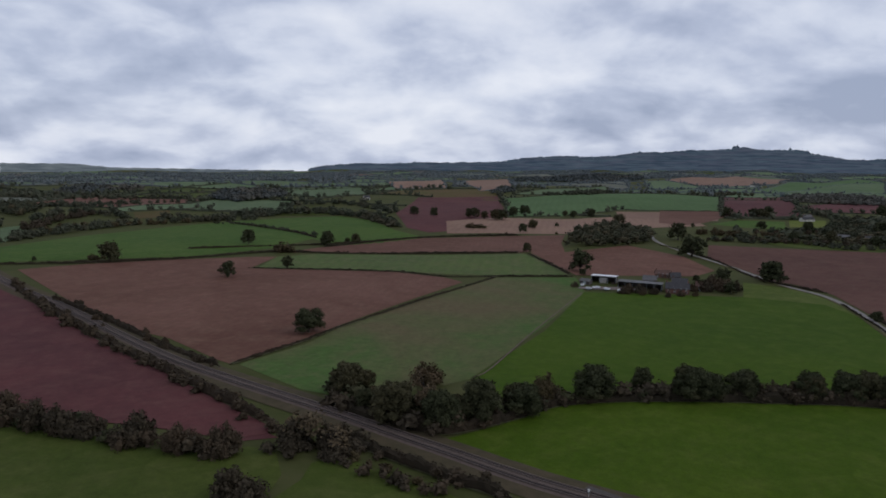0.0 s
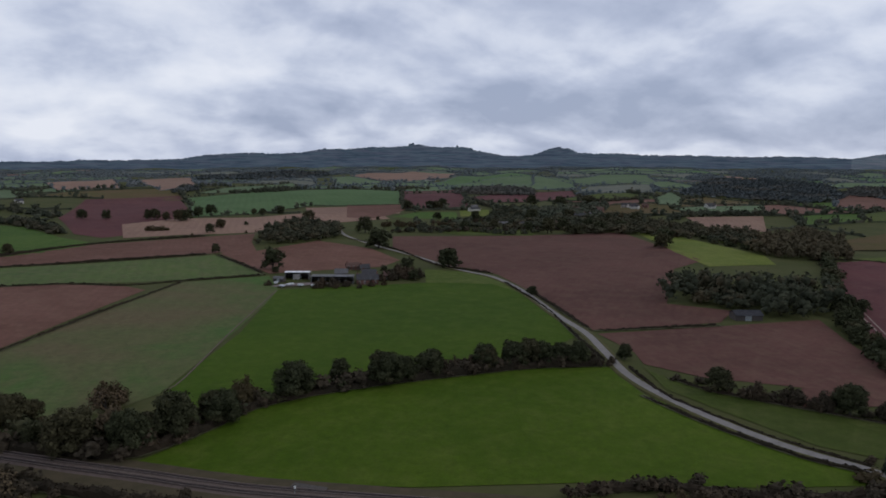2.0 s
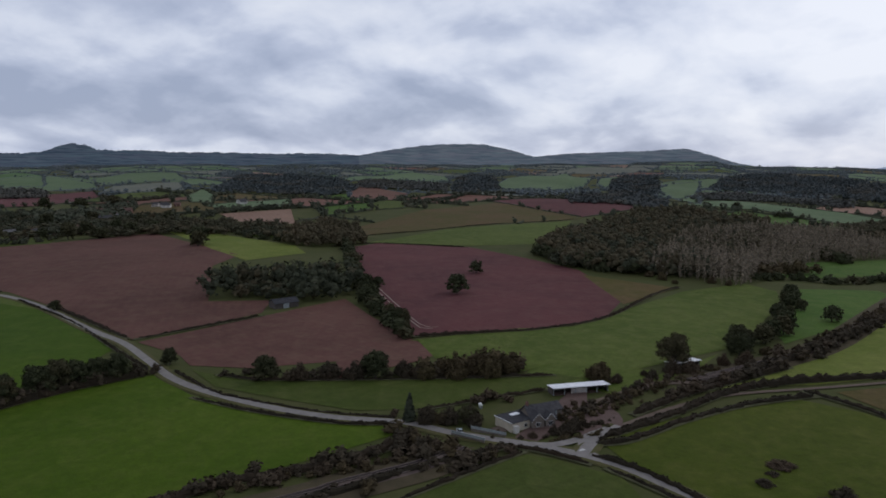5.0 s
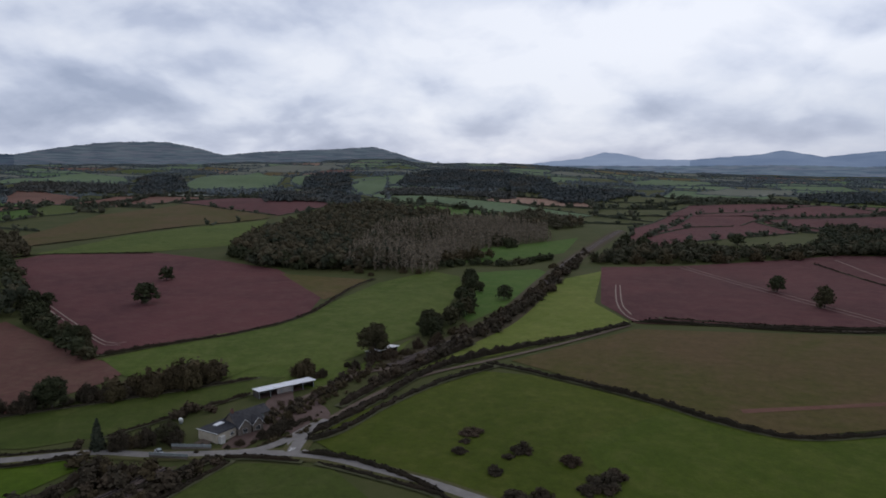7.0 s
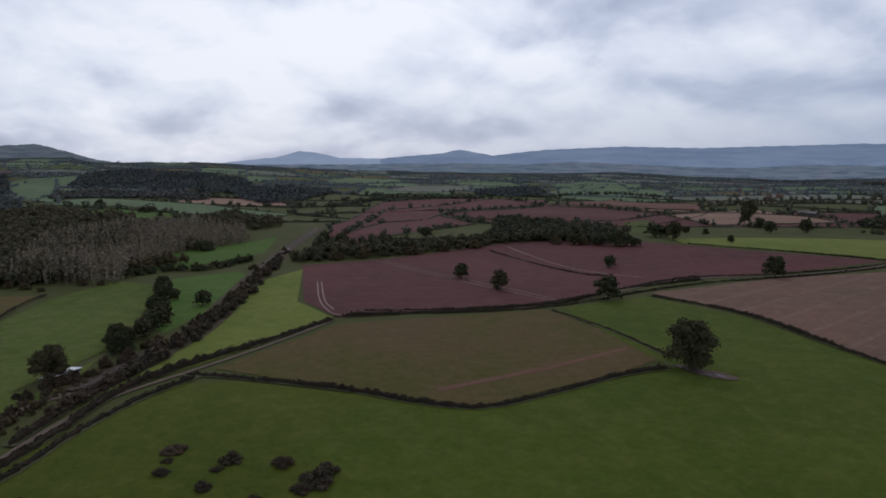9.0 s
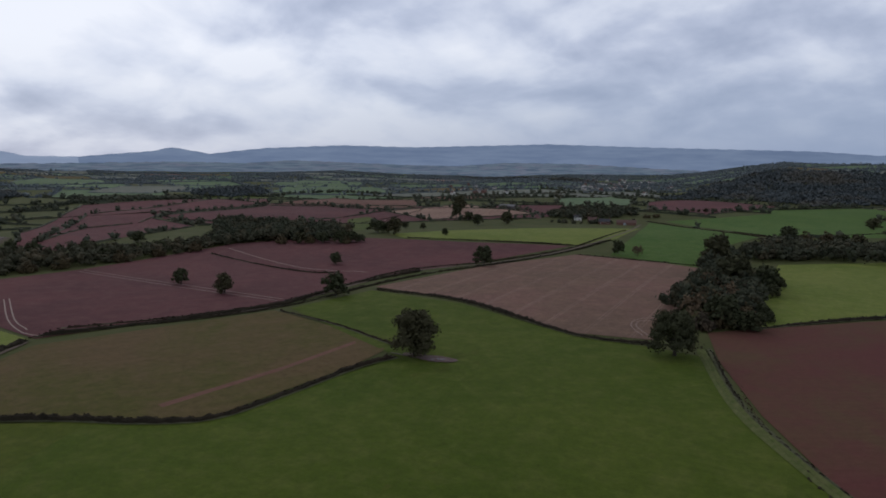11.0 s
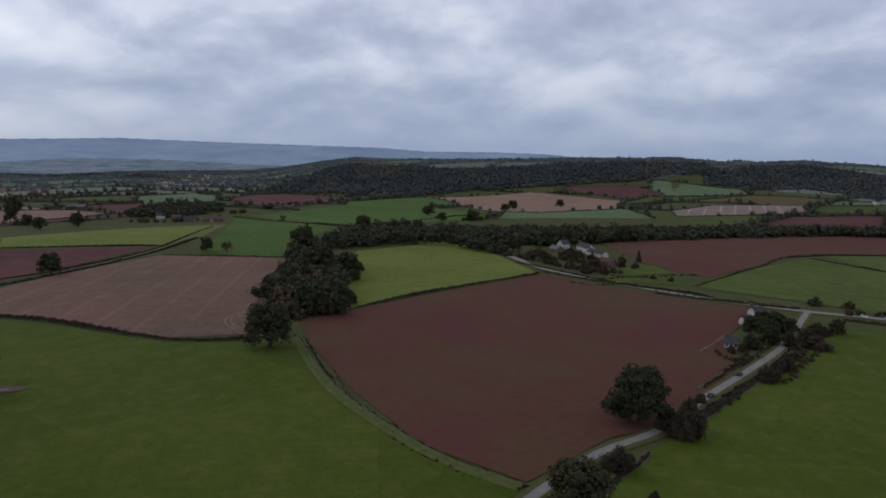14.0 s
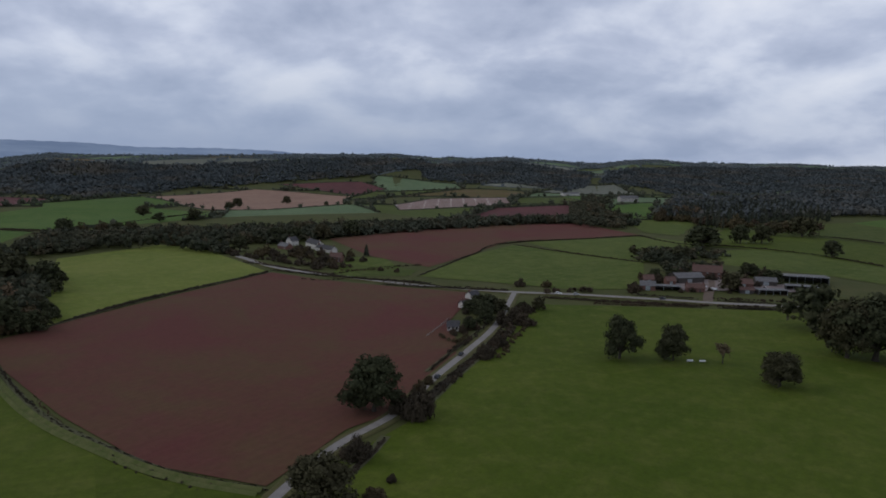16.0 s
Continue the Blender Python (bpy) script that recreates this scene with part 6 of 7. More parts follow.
trees("shrub", [(73, -640, 12.9), (68, -660, 11.7), (44, -597, 12.0), (79, -603, 10.7), (48, -565, 10.0), (33, -570, 8.3), (11, -606, 6.8), (-3, -559, 5.4), (-16, -552, 5.3)])
trees("russet", [(70, -633, 12.3), (36, -584, 9.4), (103, -632, 11.3)])
field("grass", 40, [(29, -586), (-7, -582), (-33, -562), (-23, -533), (10, -537)])
trees("shrub", [(-174, -463, 8.0), (-211, -485, 7.7), (-246, -471, 6.0), (-275, -481, 9.8), (-281, -481, 9.0), (-241, -533, 8.5)])
# concrete drive into the farm, laid with the lane's mud surface
lane(6, [(-201, -408), (-216, -439), (-233, -468), (-242, -487)])
trees("shrub", [(-44, 207, 10.9), (-34, 209, 10.1), (-29, 212, 8.3)])
trees("oak", [(677, -506, 13.5), (721, -566, 10.2), (689, -569, 8.6), (597, -525, 8.9)])
wood("oak", 9, 7, 12, [(584, 223), (567, 142), (577, 93), (600, 64), (609, 74), (608, 152), (616, 222)])
wood("oak", 12, 8, 13, [(632, 237), (838, 270), (1070, 265), (1088, 147), (941, 49), (603, 87), (580, 146)])
wheel_track(0.4, [(200, -311), (215, -323), (222, -337), (219, -350), (208, -357)])
wheel_track(0.4, [(199, -314), (213, -325), (219, -336), (215, -347)])
# station scrub
scrub("shrub", 5, 2, 4, [(129, 118), (160, 103), (177, 95), (195, 85)])
scrub("russet", 7, 2, 4, [(132, 116), (163, 101), (187, 89)])
scrub("shrub", 4, 2, 5, [(126, 144), (144, 131), (164, 116), (179, 105), (190, 101)])
scrub("russet", 6, 2, 4, [(130, 140), (150, 124), (173, 107)])
hedge(2.5, 4, [(131, 119), (162, 104), (179, 96), (200, 84)])
hedge(3, 4, [(245, 58), (277, 46), (307, 31), (342, 13)])
trees("shrub", [(217, 74, 4.3), (222, 72, 4.8), (226, 69, 4.0), (215, 77, 2.7), (209, 82, 2.3), (205, 92, 2.7), (210, 78, 1.5), (205, 84, 1.5), (217, 96, 3.6), (207, 102, 5.9)])
trees("russet", [(224, 74, 4.0), (228, 79, 3.7), (233, 73, 3.3), (204, 113, 6.9)])
trees("russet", [(253, 132, 13.1), (261, 121, 14.3), (244, 142, 9.4), (283, 82, 9.8)])
slip(3.6, [(202, 82), (205, 74), (213, 68), (223, 64), (232, 60)])
slip(4.2, [(202, 52), (204, 60), (209, 64), (216, 65), (225, 63)])
give_way(206.3, 63.7, 70)
hedge(1.5, 2, [(258, 452), (235, 362), (209, 290), (194, 247)])
field("meadow", 30, [(227, 528), (256, 502), (261, 474), (246, 401), (246, 448), (203, 470)])
# farmyards
farmyard(-235.3, -469.7, 30, 22, 10)
farmyard(-271.0, -456.1, 30, 14, 0)
farmyard(118.1, 487.0, 22, 6, 0)
gabled((-202.8, -474.8), (-209.0, -474.2), 8, 3.0, 2.4, "BRICK", "TILE", "farm_shed", "small brick farm shed with tiled roof", 0, 0)
gabled((-188.8, -481.0), (-195.9, -480.1), 9, 3.4, 2.6, "BRICK", "TILE", "farm_barn", "old brick barn with brown tiled roof", 0, 0)
gabled((-264.7, -468.3), (-277.6, -464.0), 9, 3.4, 2.2, "TIMBER", "SHEET", "farm_shed", "dark timber shed with sheet roof", 0, 0)
gabled((-239.2, -441.8), (-247.8, -439.7), 6, 2.6, 1.4, "TIMBER", "TILE", "farm_shed", "low timber shed with rusty roof", 0, 0)
trees("shrub", [(-191, -488, 6.8), (-201, -486, 8.5), (-214, -497, 7.0), (-222, -450, 4.0), (-232, -442, 3.2), (-264, -481, 7.1), (-263, -464, 6.0), (-175, -455, 5.5), (-201, -448, 4.0)])
trees("russet", [(-254, -477, 7.8), (-183, -462, 4.0)])
hedge(1.5, 2, [(-167, -444), (-182, -435), (-202, -426)])
hedge(1.5, 2, [(-215, -420), (-231, -413), (-251, -406)])
hedge(2, 3, [(113, -603), (69, -565), (35, -537), (1, -512)])
trees("shrub", [(91, -635, 10.3), (59, -632, 11.2), (31, -626, 8.0), (23, -609, 6.9), (50, -642, 9.3), (63, -591, 8.6)])
trees("russet", [(99, -653, 11.7), (64, -653, 10.5), (51, -594, 8.6)])
wood("oak", 9, 8, 12, [(320, -729), (234, -742), (95, -723), (16, -806), (-117, -899), (-282, -961), (-294, -980), (-120, -920), (18, -886), (111, -851), (254, -806), (338, -770)])
trees("russet", [(184, -383, 15.5), (194, -369, 13.5), (256, -524, 14.1), (315, -699, 14.7), (267, -807, 14.9), (221, -818, 16.2), (179, -783, 14.1)])
trees("shrub", [(188, -348, 12.9), (207, -410, 14.9), (215, -452, 16.1)])
trees("shrub", [(175, 487, 7.5), (150, 463, 4.7), (121, 470, 5.5), (93, 490, 5.6), (195, 505, 13.1)])
wood("oak", 10, 6, 10, [(578, 587), (664, 591), (559, 489), (581, 556)])
scrub("shrub", 4, 1.5, 3, [(220, 91), (237, 84), (256, 72), (289, 59), (322, 46)])
scrub("russet", 4, 1.5, 3.5, [(216, 85), (233, 76), (258, 67), (286, 55), (318, 41)])
trodden(246.4, 80.1, 16, 6, 10)
trodden(216.9, 79.9, 14, 5, -20)
wood("oak", 15, 5, 9, [(435, 792), (515, 904), (619, 880), (722, 858), (663, 763), (551, 756)])
wood("oak", 14, 5, 9, [(327, 792), (369, 821), (443, 806), (425, 774)])
trees("russet", [(-20, -270, 5.7)])
trees("shrub", [(-4, -187, 3.6)])
belt("russet", 9, 4, 7, [(356, 19), (420, -4), (509, -30), (631, -57)])
belt("shrub", 7, 3, 6, [(367, 11), (439, -11), (547, -41), (732, -84)])
belt("russet", 12, 5, 8, [(566, 129), (557, 98), (564, 65)])
# ragged dark line along the bank's ditch, built as a low hedge
hedge(0.7, 1.6, [(165, -314), (118, -251), (80, -215), (55, -196), (30, -185)])
scrub("shrub", 3, 2, 3.6, [(-85, -403), (-71, -362), (-60, -337)])
hedge(1.4, 4.5, [(-60, -337), (-45, -307), (-31, -278), (-22, -258), (-12, -237)])
scrub("shrub", 4, 1.5, 2.6, [(-58, -334), (-44, -305), (-30, -276), (-20, -256)])
hedge(1.0, 3, [(-3, -219), (3, -203), (11, -186)])
trees("oak", [(210, 105, 6.8, 8.8)])
trees("shrub", [(201, 92, 1.9), (205, 84, 2.3), (208, 81, 3.1), (215, 76, 3.9), (217, 72, 4.7), (223, 71, 3.6)])
trees("oak", [(1, -242, 21.3, 23.0), (15, -174, 15.3, 20.0)])
trees("shrub", [(-14, -234, 15.9, 13.5), (6, -203, 10.9, 12.4), (-79, -365, 9.0, 13.0), (-8, -240, 10.2, 10.2)])
trees("russet", [(-16, -261, 6.6, 6.6), (1, -177, 5.1, 8.5)])
trees("oak", [(-58, -370, 10.5, 11.0), (-71, -399, 8.6, 11.9), (-48, -358, 7.1, 8.9)])
trees("bare", [(378, -570, 13.2), (-459, -1017, 30.2), (-451, -1034, 27.0), (-474, -1014, 26.8), (-322, -1051, 21.0), (-337, -1069, 23.2)])
trees("russet", [(-304, -1004, 21.7, 25.1), (-351, -1087, 21.8, 25.5)])
town(70, [(2258, -2904), (1793, -2886), (1122, -1936), (1029, -1548), (1129, -1450)])
town(14, [(1886, -1584), (1774, -1801), (1192, -1290), (1368, -1167)])
wood("oak", 8, 6, 11, [(232, -378), (259, -470), (328, -598), (343, -677), (243, -521), (219, -501), (178, -386)])
wood("oak", 9, 9, 13, [(294, -622), (263, -688), (206, -704), (132, -636), (142, -688), (209, -714), (267, -698), (315, -672)])
trees("russet", [(240, -473, 14.5, 14.5), (229, -749, 15.0, 18.8), (207, -739, 14.7, 18.4), (210, -401, 14.7, 16.1), (184, -387, 12.5, 11.8)])
wheel_track(0.8, [(94, 468), (50, 363), (22, 293), (14, 279)], DIRT, "reddish dirt track between two crops")
scrub("oak", 7, 6, 10, [(-37, 254), (-15, 236), (4, 230), (31, 244)])
scrub("oak", 7, 4, 7, [(31, 244), (58, 257), (102, 261)])
scrub("oak", 7, 4, 7, [(-143, 222), (-124, 217), (-105, 211)])
trees("oak", [(199, 482, 9.3), (190, 524, 6.3), (389, 781, 13.9), (432, 786, 15.7), (466, 759, 14.2), (515, 756, 17.5), (554, 754, 16.4), (592, 761, 18.5), (632, 757, 20.4)])
trees("russet", [(372, 784, 11.1), (424, 802, 13.0), (467, 790, 13.2), (512, 785, 13.5), (574, 756, 15.1), (507, 874, 11.3), (654, 815, 15.0)])
scrub("oak", 6, 5, 9, [(593, 52), (614, 22), (612, -9), (664, -44)])
wood("oak", 8, 4, 8, [(-213, -524), (-240, -547), (-280, -548), (-278, -540), (-243, -515)])
trees("oak", [(-324, -677, 24.0, 38.4), (-265, -595, 13.6, 17.8)])
trees("shrub", [(-194, -500, 7.8), (-190, -474, 4.1), (-224, -511, 9.9), (-251, -505, 8.2), (-257, -499, 8.1), (-286, -511, 9.4), (-292, -507, 8.5), (-200, -480, 3.3), (-229, -494, 4.4)])
trees("oak", [(-215, -492, 10.4, 12.1), (-279, -506, 11.1, 15.8)])
trees("shrub", [(-39, -361, 3.6), (-43, -353, 3.5), (-51, -396, 4.5), (-59, -420, 4.1), (-32, -346, 2.3), (-50, -376, 5.0), (-39, -346, 2.9), (-65, -427, 4.9)])
trees("oak", [(-53, -401, 7.9, 9.9), (-60, -420, 6.9, 9.0)])
trees("oak", [(183, 494, 8.5, 11.0), (153, 500, 5.1, 6.7)])
trees("russet", [(125, 469, 3.9), (134, 467, 4.7), (170, 469, 4.8)])
gabled((145.0, 505.8), (153.6, 502.6), 8, 4.2, 2.6, "TIMBER", "SHEET", "farm_barn", "dark barn with weathered sheet roof", 0, 0)
gabled((178.0, 490.6), (182.6, 488.8), 7, 3.6, 2.6, "BRICK", "TILE", "farm_shed", "small brick outhouse with tiled roof", 0, 0)
trailer(100.9, 480.3, 160, 4.0)
trailer(121.2, 476.7, 60, 3.6)
wood("oak", 9, 7, 12, [(732, -316), (674, -369), (641, -400), (657, -430), (758, -474), (877, -496), (963, -457), (969, -420)])
hedge(1.5, 2, [(198, 54), (191, 37), (183, 20), (177, 11)])
trees("russet", [(306, 836, 11.4, 18.5), (324, 831, 10.7, 17.1), (338, 822, 9.9, 15.6), (355, 806, 8.4, 14.1), (580, 657, 11.2, 16.8), (575, 622, 9.5, 14.9)])
trees("oak", [(476, 730, 20.9, 20.9), (555, 893, 18.4, 25.1), (694, 1122, 21.0, 25.2), (745, 1105, 19.1, 27.6), (803, 1100, 19.5, 30.3), (414, 921, 11.3, 16.1), (475, 1086, 15.1, 18.9), (429, 1073, 18.4, 18.4), (498, 706, 13.8, 23.5), (538, 709, 15.6, 25.6), (570, 709, 14.5, 24.7), (620, 895, 15.6, 20.8)])
wood("oak", 11, 6, 10, [(487, 715), (540, 741), (608, 710), (614, 653), (571, 590), (560, 654)])
trees("russet", [(318, -798, 17.8, 20.6), (304, -817, 16.7, 18.1), (224, -751, 15.0, 16.3), (196, -719, 14.3, 15.5), (171, -694, 12.6, 13.7), (155, -688, 13.6, 13.6), (136, -663, 10.9, 11.9)])
trees("bare", [(222, -773, 18.0), (195, -740, 17.1), (165, -706, 15.1), (235, -768, 16.7)])
trees("oak", [(127, -674, 16.5, 19.8), (333, -791, 19.2, 23.3), (261, -784, 18.5, 19.8), (278, -793, 16.1, 17.4), (102, -738, 17.9, 23.8), (86, -751, 16.9, 21.8), (57, -766, 18.4, 22.1), (28, -793, 19.0, 21.6)])
trees("russet", [(652, -147, 13.9, 18.2), (647, -122, 12.7, 15.9), (659, -196, 14.3, 18.7), (667, -232, 13.6, 17.0), (673, -269, 13.9, 17.4)])
scrub("oak", 7, 7, 11, [(580, 432), (477, 349), (413, 299)])
scrub("oak", 6, 6, 10, [(414, 298), (343, 234), (303, 193), (294, 182)])
scrub("russet", 6, 6, 10, [(249, 144), (261, 135), (270, 127), (276, 117)])
scrub("shrub", 5, 5, 8, [(245, 145), (259, 132), (274, 113)])
trodden(230.9, 70.9, 15, 6, 20)
trodden(242.1, 66.3, 12, 5, 20)
scrub("shrub", 2.2, 1, 2.4, [(210, 77), (218, 72), (227, 67), (238, 63)])
scrub("russet", 3, 1.2, 2.8, [(221, 76), (233, 72), (248, 66), (262, 59)])
scrub("shrub", 3, 1.2, 3, [(232, 78), (257, 67), (287, 55), (314, 43)])
scrub("russet", 3, 1.2, 2.6, [(233, 82), (259, 71), (289, 58), (322, 44)])
gabled((228.6, 83.7), (233.7, 80.3), 6, 2.4, 1.6, "STONE", "SLATE", "outhouse", "low stone outhouse with slate roof by the station house", 0, 0)
trees("oak", [(622, -403, 15.4, 20.2), (618, -414, 13.1, 15.5), (613, -421, 9.5, 13.1), (636, -390, 13.1, 16.7), (652, -373, 13.2, 18.0)])
trees("russet", [(616, -406, 11.8, 14.2), (646, -381, 12.0, 15.6), (664, -358, 13.3, 16.9)])
trees("russet", [(-5, 269, 13.5, 15.7)])
trees("bare", [(-6, 258, 15.2)])
# railway side, pasture and farm additions
field("plough", 20, [(-287, 455), (-180, 349), (-104, 273), (-56, 224), (-55, 218), (-62, 215), (-87, 220), (-117, 226), (-144, 223)])
field("sward", 60, [(83, -208), (63, -194), (32, -183), (27, -177), (64, -161)])
wheel_track(0.8, [(-290, 460), (-182, 352), (-105, 275), (-54, 223)])
scrub("bare", 1.6, 0.5, 1.1, [(84, -213), (70, -202), (54, -192), (36, -184)])
scrub("bare", 1.6, 0.4, 0.9, [(132, -276), (110, -244), (87, -219)])
scrub("shrub", 2, 0.6, 1.2, [(173, -319), (148, -289), (112, -243), (91, -222)])
scrub("shrub", 2, 0.7, 1.4, [(79, -208), (64, -197), (46, -186)])
scrub("shrub", 5, 3, 5, [(-49, 204), (-36, 200), (-22, 191), (-9, 183), (1, 178)])
scrub("russet", 4, 2, 3.5, [(-38, 209), (-23, 198), (-6, 185)])
trees("bare", [(-40, 209, 15.4, 18.4), (-33, 205, 11.5, 14.4), (-45, 211, 11.1, 13.0)])
trees("shrub", [(-30, 201, 7.1, 10.6), (-45, 205, 5.4, 8.0)])
gabled((164.6, 539.5), (174.7, 538.2), 7, 3.0, 2.6, "BRICK", "TILE", "farmhouse", "old brick farmhouse with brown tiled roof", 3, 2)
gabled((173.9, 532.9), (181.2, 531.9), 6, 2.6, 2.6, "STONE", "SLATE", "farmhouse", "slate-roofed stone wing of the farm", 2, 1)
trees("russet", [(185, -359, 15.8, 17.1), (203, -335, 11.5, 11.5), (218, -404, 16.4, 17.1), (178, -374, 13.5, 12.1), (210, -456, 16.2, 12.1)])
trees("bare", [(206, -368, 19.9, 19.9), (206, -413, 20.9, 18.7), (236, -446, 20.3, 17.9)])
scrub("shrub", 1.7, 1, 2, [(44, -535), (28, -547), (-1, -574), (-37, -588)])
scrub("shrub", 1.7, 0.8, 1.6, [(55, -521), (38, -515), (15, -529)])
scrub("russet", 1.7, 1, 2.2, [(33, -561), (12, -559), (-13, -571)])
scrub("shrub", 1.7, 1.2, 2, [(102, -601), (63, -560), (27, -532), (-1, -516)])
scrub("shrub", 1.7, 1, 1.8, [(-5, -506), (-37, -491), (-67, -480), (-82, -473)])
# thickets and hedge growth near the roads
field("umber", 75, [(244, 188), (288, 166), (277, 156), (260, 159), (225, 173)])
field("meadow", 30, [(296, 178), (317, 150), (294, 117), (291, 105), (273, 112), (272, 154)])
scrub("russet", 2.2, 1.2, 2.2, [(208, 76), (213, 71), (219, 65), (228, 62)])
scrub("shrub", 2.2, 1, 2, [(220, 77), (226, 71), (233, 65)])
hedge(1.8, 1.8, [(214, 62), (224, 59), (237, 54), (253, 48)])
scrub("shrub", 3, 2.5, 4, [(198, 85), (187, 87), (175, 90)])
hedge(1.6, 1.8, [(198, 85), (199, 73), (198, 58)])
scrub("russet", 4, 3, 6, [(190, 121), (186, 110), (184, 99)])
scrub("shrub", 5, 4, 7, [(177, 113), (176, 101), (179, 93)])
scrub("shrub", 3, 2, 3.5, [(203, 129), (206, 123), (205, 116)])
scrub("shrub", 4, 3, 5, [(228, 114), (232, 110), (237, 103)])
scrub("shrub", 1.7, 1.3, 2.2, [(-133, -418), (-158, -410), (-186, -406), (-199, -405)])
scrub("shrub", 1.7, 1.3, 2.2, [(-205, -404), (-226, -400), (-251, -395)])
scrub("shrub", 1.7, 1.2, 2, [(-214, -427), (-236, -420), (-262, -412)])
scrub("shrub", 4, 3, 5, [(-173, -464), (-178, -460), (-187, -474)])
scrub("shrub", 4, 3, 5, [(-110, -452), (-121, -458), (-136, -460), (-141, -453)])
trees("oak", [(-237, -449, 14.7, 16.4), (-202, -495, 9.5, 11.2), (-282, -477, 10.7, 17.8)])
trees("shrub", [(-228, -511, 9.0, 16.2), (-209, -449, 4.0, 6.4), (-247, -446, 4.9, 8.2), (-244, -492, 7.1, 10.6), (-169, -449, 9.3, 8.5)])
trees("russet", [(-241, -453, 9.9, 12.4), (-118, -479, 6.4, 9.6)])
field("lush", 50, [(180, -788), (157, -875), (106, -916), (87, -846), (111, -749)])
scrub("shrub", 3, 1.8, 3.2, [(-95, -409), (-80, -379), (-70, -354), (-60, -332), (-50, -305)])
scrub("russet", 3, 1.6, 2.8, [(-83, -369), (-71, -345), (-55, -305)])
scrub("shrub", 3, 2, 3.5, [(-45, -356), (-53, -368), (-61, -375), (-67, -382)])
scrub("russet", 3, 2, 3, [(-33, -344), (-38, -331), (-45, -344)])
scrub("shrub", 3, 1.5, 2.5, [(-33, -315), (-41, -328), (-50, -344)])
car(-262.0, -452.0, 40, "white")
trailer(-246.0, -449.0, 60, 4.5)
trailer(-226.0, -452.0, 120, 4.0)
car(-224.0, -462.0, 100, "silver")
trailer(-286.0, -449.0, 20, 5.0)
# middle distance
field("meadow", 30, [(273, 110), (299, 112), (305, 62), (264, 71)], True)
field("meadow", 30, [(254, 72), (268, 72), (349, 44), (316, 48)], True)
field("meadow", 60, [(36, -531), (23, -636), (-8, -623), (-28, -538)], True)
scrub("bare", 9, 8, 12, [(652, 251), (616, 185), (601, 136), (599, 96)])
scrub("russet", 11, 9, 13, [(743, 223), (703, 164), (796, 121)])
scrub("poplar", 10, 10, 14, [(794, 271), (958, 255), (888, 178)])
scrub("oak", 10, 11, 15, [(715, 108), (832, 86), (810, 31), (741, -7)])
scrub("oak", 9, 10, 14, [(816, 177), (959, 153), (990, 102)])
field("dull", 20, [(-487, 779), (-479, 806), (-425, 720), (-403, 643)])
field("dull", 10, [(-488, 1051), (-486, 1146), (-413, 1199), (-378, 1101), (-461, 993)])
field("olive", 10, [(-435, 997), (-404, 1050), (-373, 972), (-401, 927)])
field("dull", 60, [(-376, 1668), (-271, 1858), (-196, 1838), (-154, 1505), (-245, 1379), (-317, 1456)])
field("stubble", 60, [(-171, 2114), (-1, 2667), (8, 1800), (-121, 1813)])
field("grass", 60, [(-283, 1067), (-168, 1148), (-123, 1078), (-233, 1032)])
wood("oak", 14, 9, 14, [(-764, 1408), (-809, 1514), (-813, 1618), (-755, 1645), (-715, 1556), (-714, 1418)])
wood("oak", 14, 9, 14, [(-727, 1603), (-738, 1656), (-719, 1700), (-671, 1590)])
wood("oak", 14, 9, 14, [(-424, 1322), (-466, 1509), (-433, 1587), (-347, 1539), (-307, 1386), (-344, 1259)])
wood("oak", 11, 7, 11, [(-565, 906), (-602, 979), (-619, 1076), (-563, 998), (-526, 888)])
scrub("shrub", 8, 6, 11, [(-451, 771), (-461, 827), (-470, 889), (-466, 945), (-433, 955)])
scrub("russet", 8, 5, 9, [(-424, 744), (-421, 807), (-388, 833), (-364, 872), (-331, 914)])
scrub("oak", 10, 8, 13, [(-490, 850), (-501, 935), (-485, 962), (-424, 929)])
scrub("oak", 10, 8, 13, [(-362, 939), (-348, 953), (-322, 933), (-291, 951), (-260, 966)])
scrub("oak", 10, 9, 14, [(-266, 1015), (-237, 1048), (-200, 1074), (-159, 1089)])
scrub("oak", 11, 8, 12, [(-260, 1171), (-218, 1226), (-161, 1240), (-116, 1182), (-74, 1109)])
scrub("oak", 9, 7, 11, [(-117, 1019), (-83, 920), (-58, 866)])
scrub("oak", 12, 7, 11, [(-788, 1266), (-692, 1237), (-611, 1274), (-513, 1335), (-397, 1374)])
scrub("oak", 12, 7, 11, [(-621, 996), (-589, 1084), (-536, 1154), (-432, 1252)])
trees("oak", [(-96, 714, 5.8), (-311, 536, 4.0)])
trees("russet", [(-144, 636, 12.5, 25.1), (-273, 551, 6.9, 12.8)])
scrub("oak", 7, 3, 5, [(-292, 909), (-243, 887), (-184, 812), (-135, 760)])
field("stubble", 80, [(5, 944), (77, 1006), (174, 1011), (256, 1068), (355, 975), (348, 935), (264, 901), (164, 908), (150, 846), (77, 828), (5, 812)])
field("dull", 60, [(154, 1607), (249, 1787), (491, 2172), (472, 1980), (279, 1631)])
field("stubble", 60, [(32, 2602), (262, 2868), (181, 1789), (87, 1661)])
field("stubble", 70, [(821, 2660), (1319, 3240), (1540, 3140), (1137, 2413), (906, 2264), (845, 2572)])
field("teal", 70, [(901, 2046), (1233, 2534), (1846, 3176), (1638, 2643), (1182, 1903), (863, 1827)])
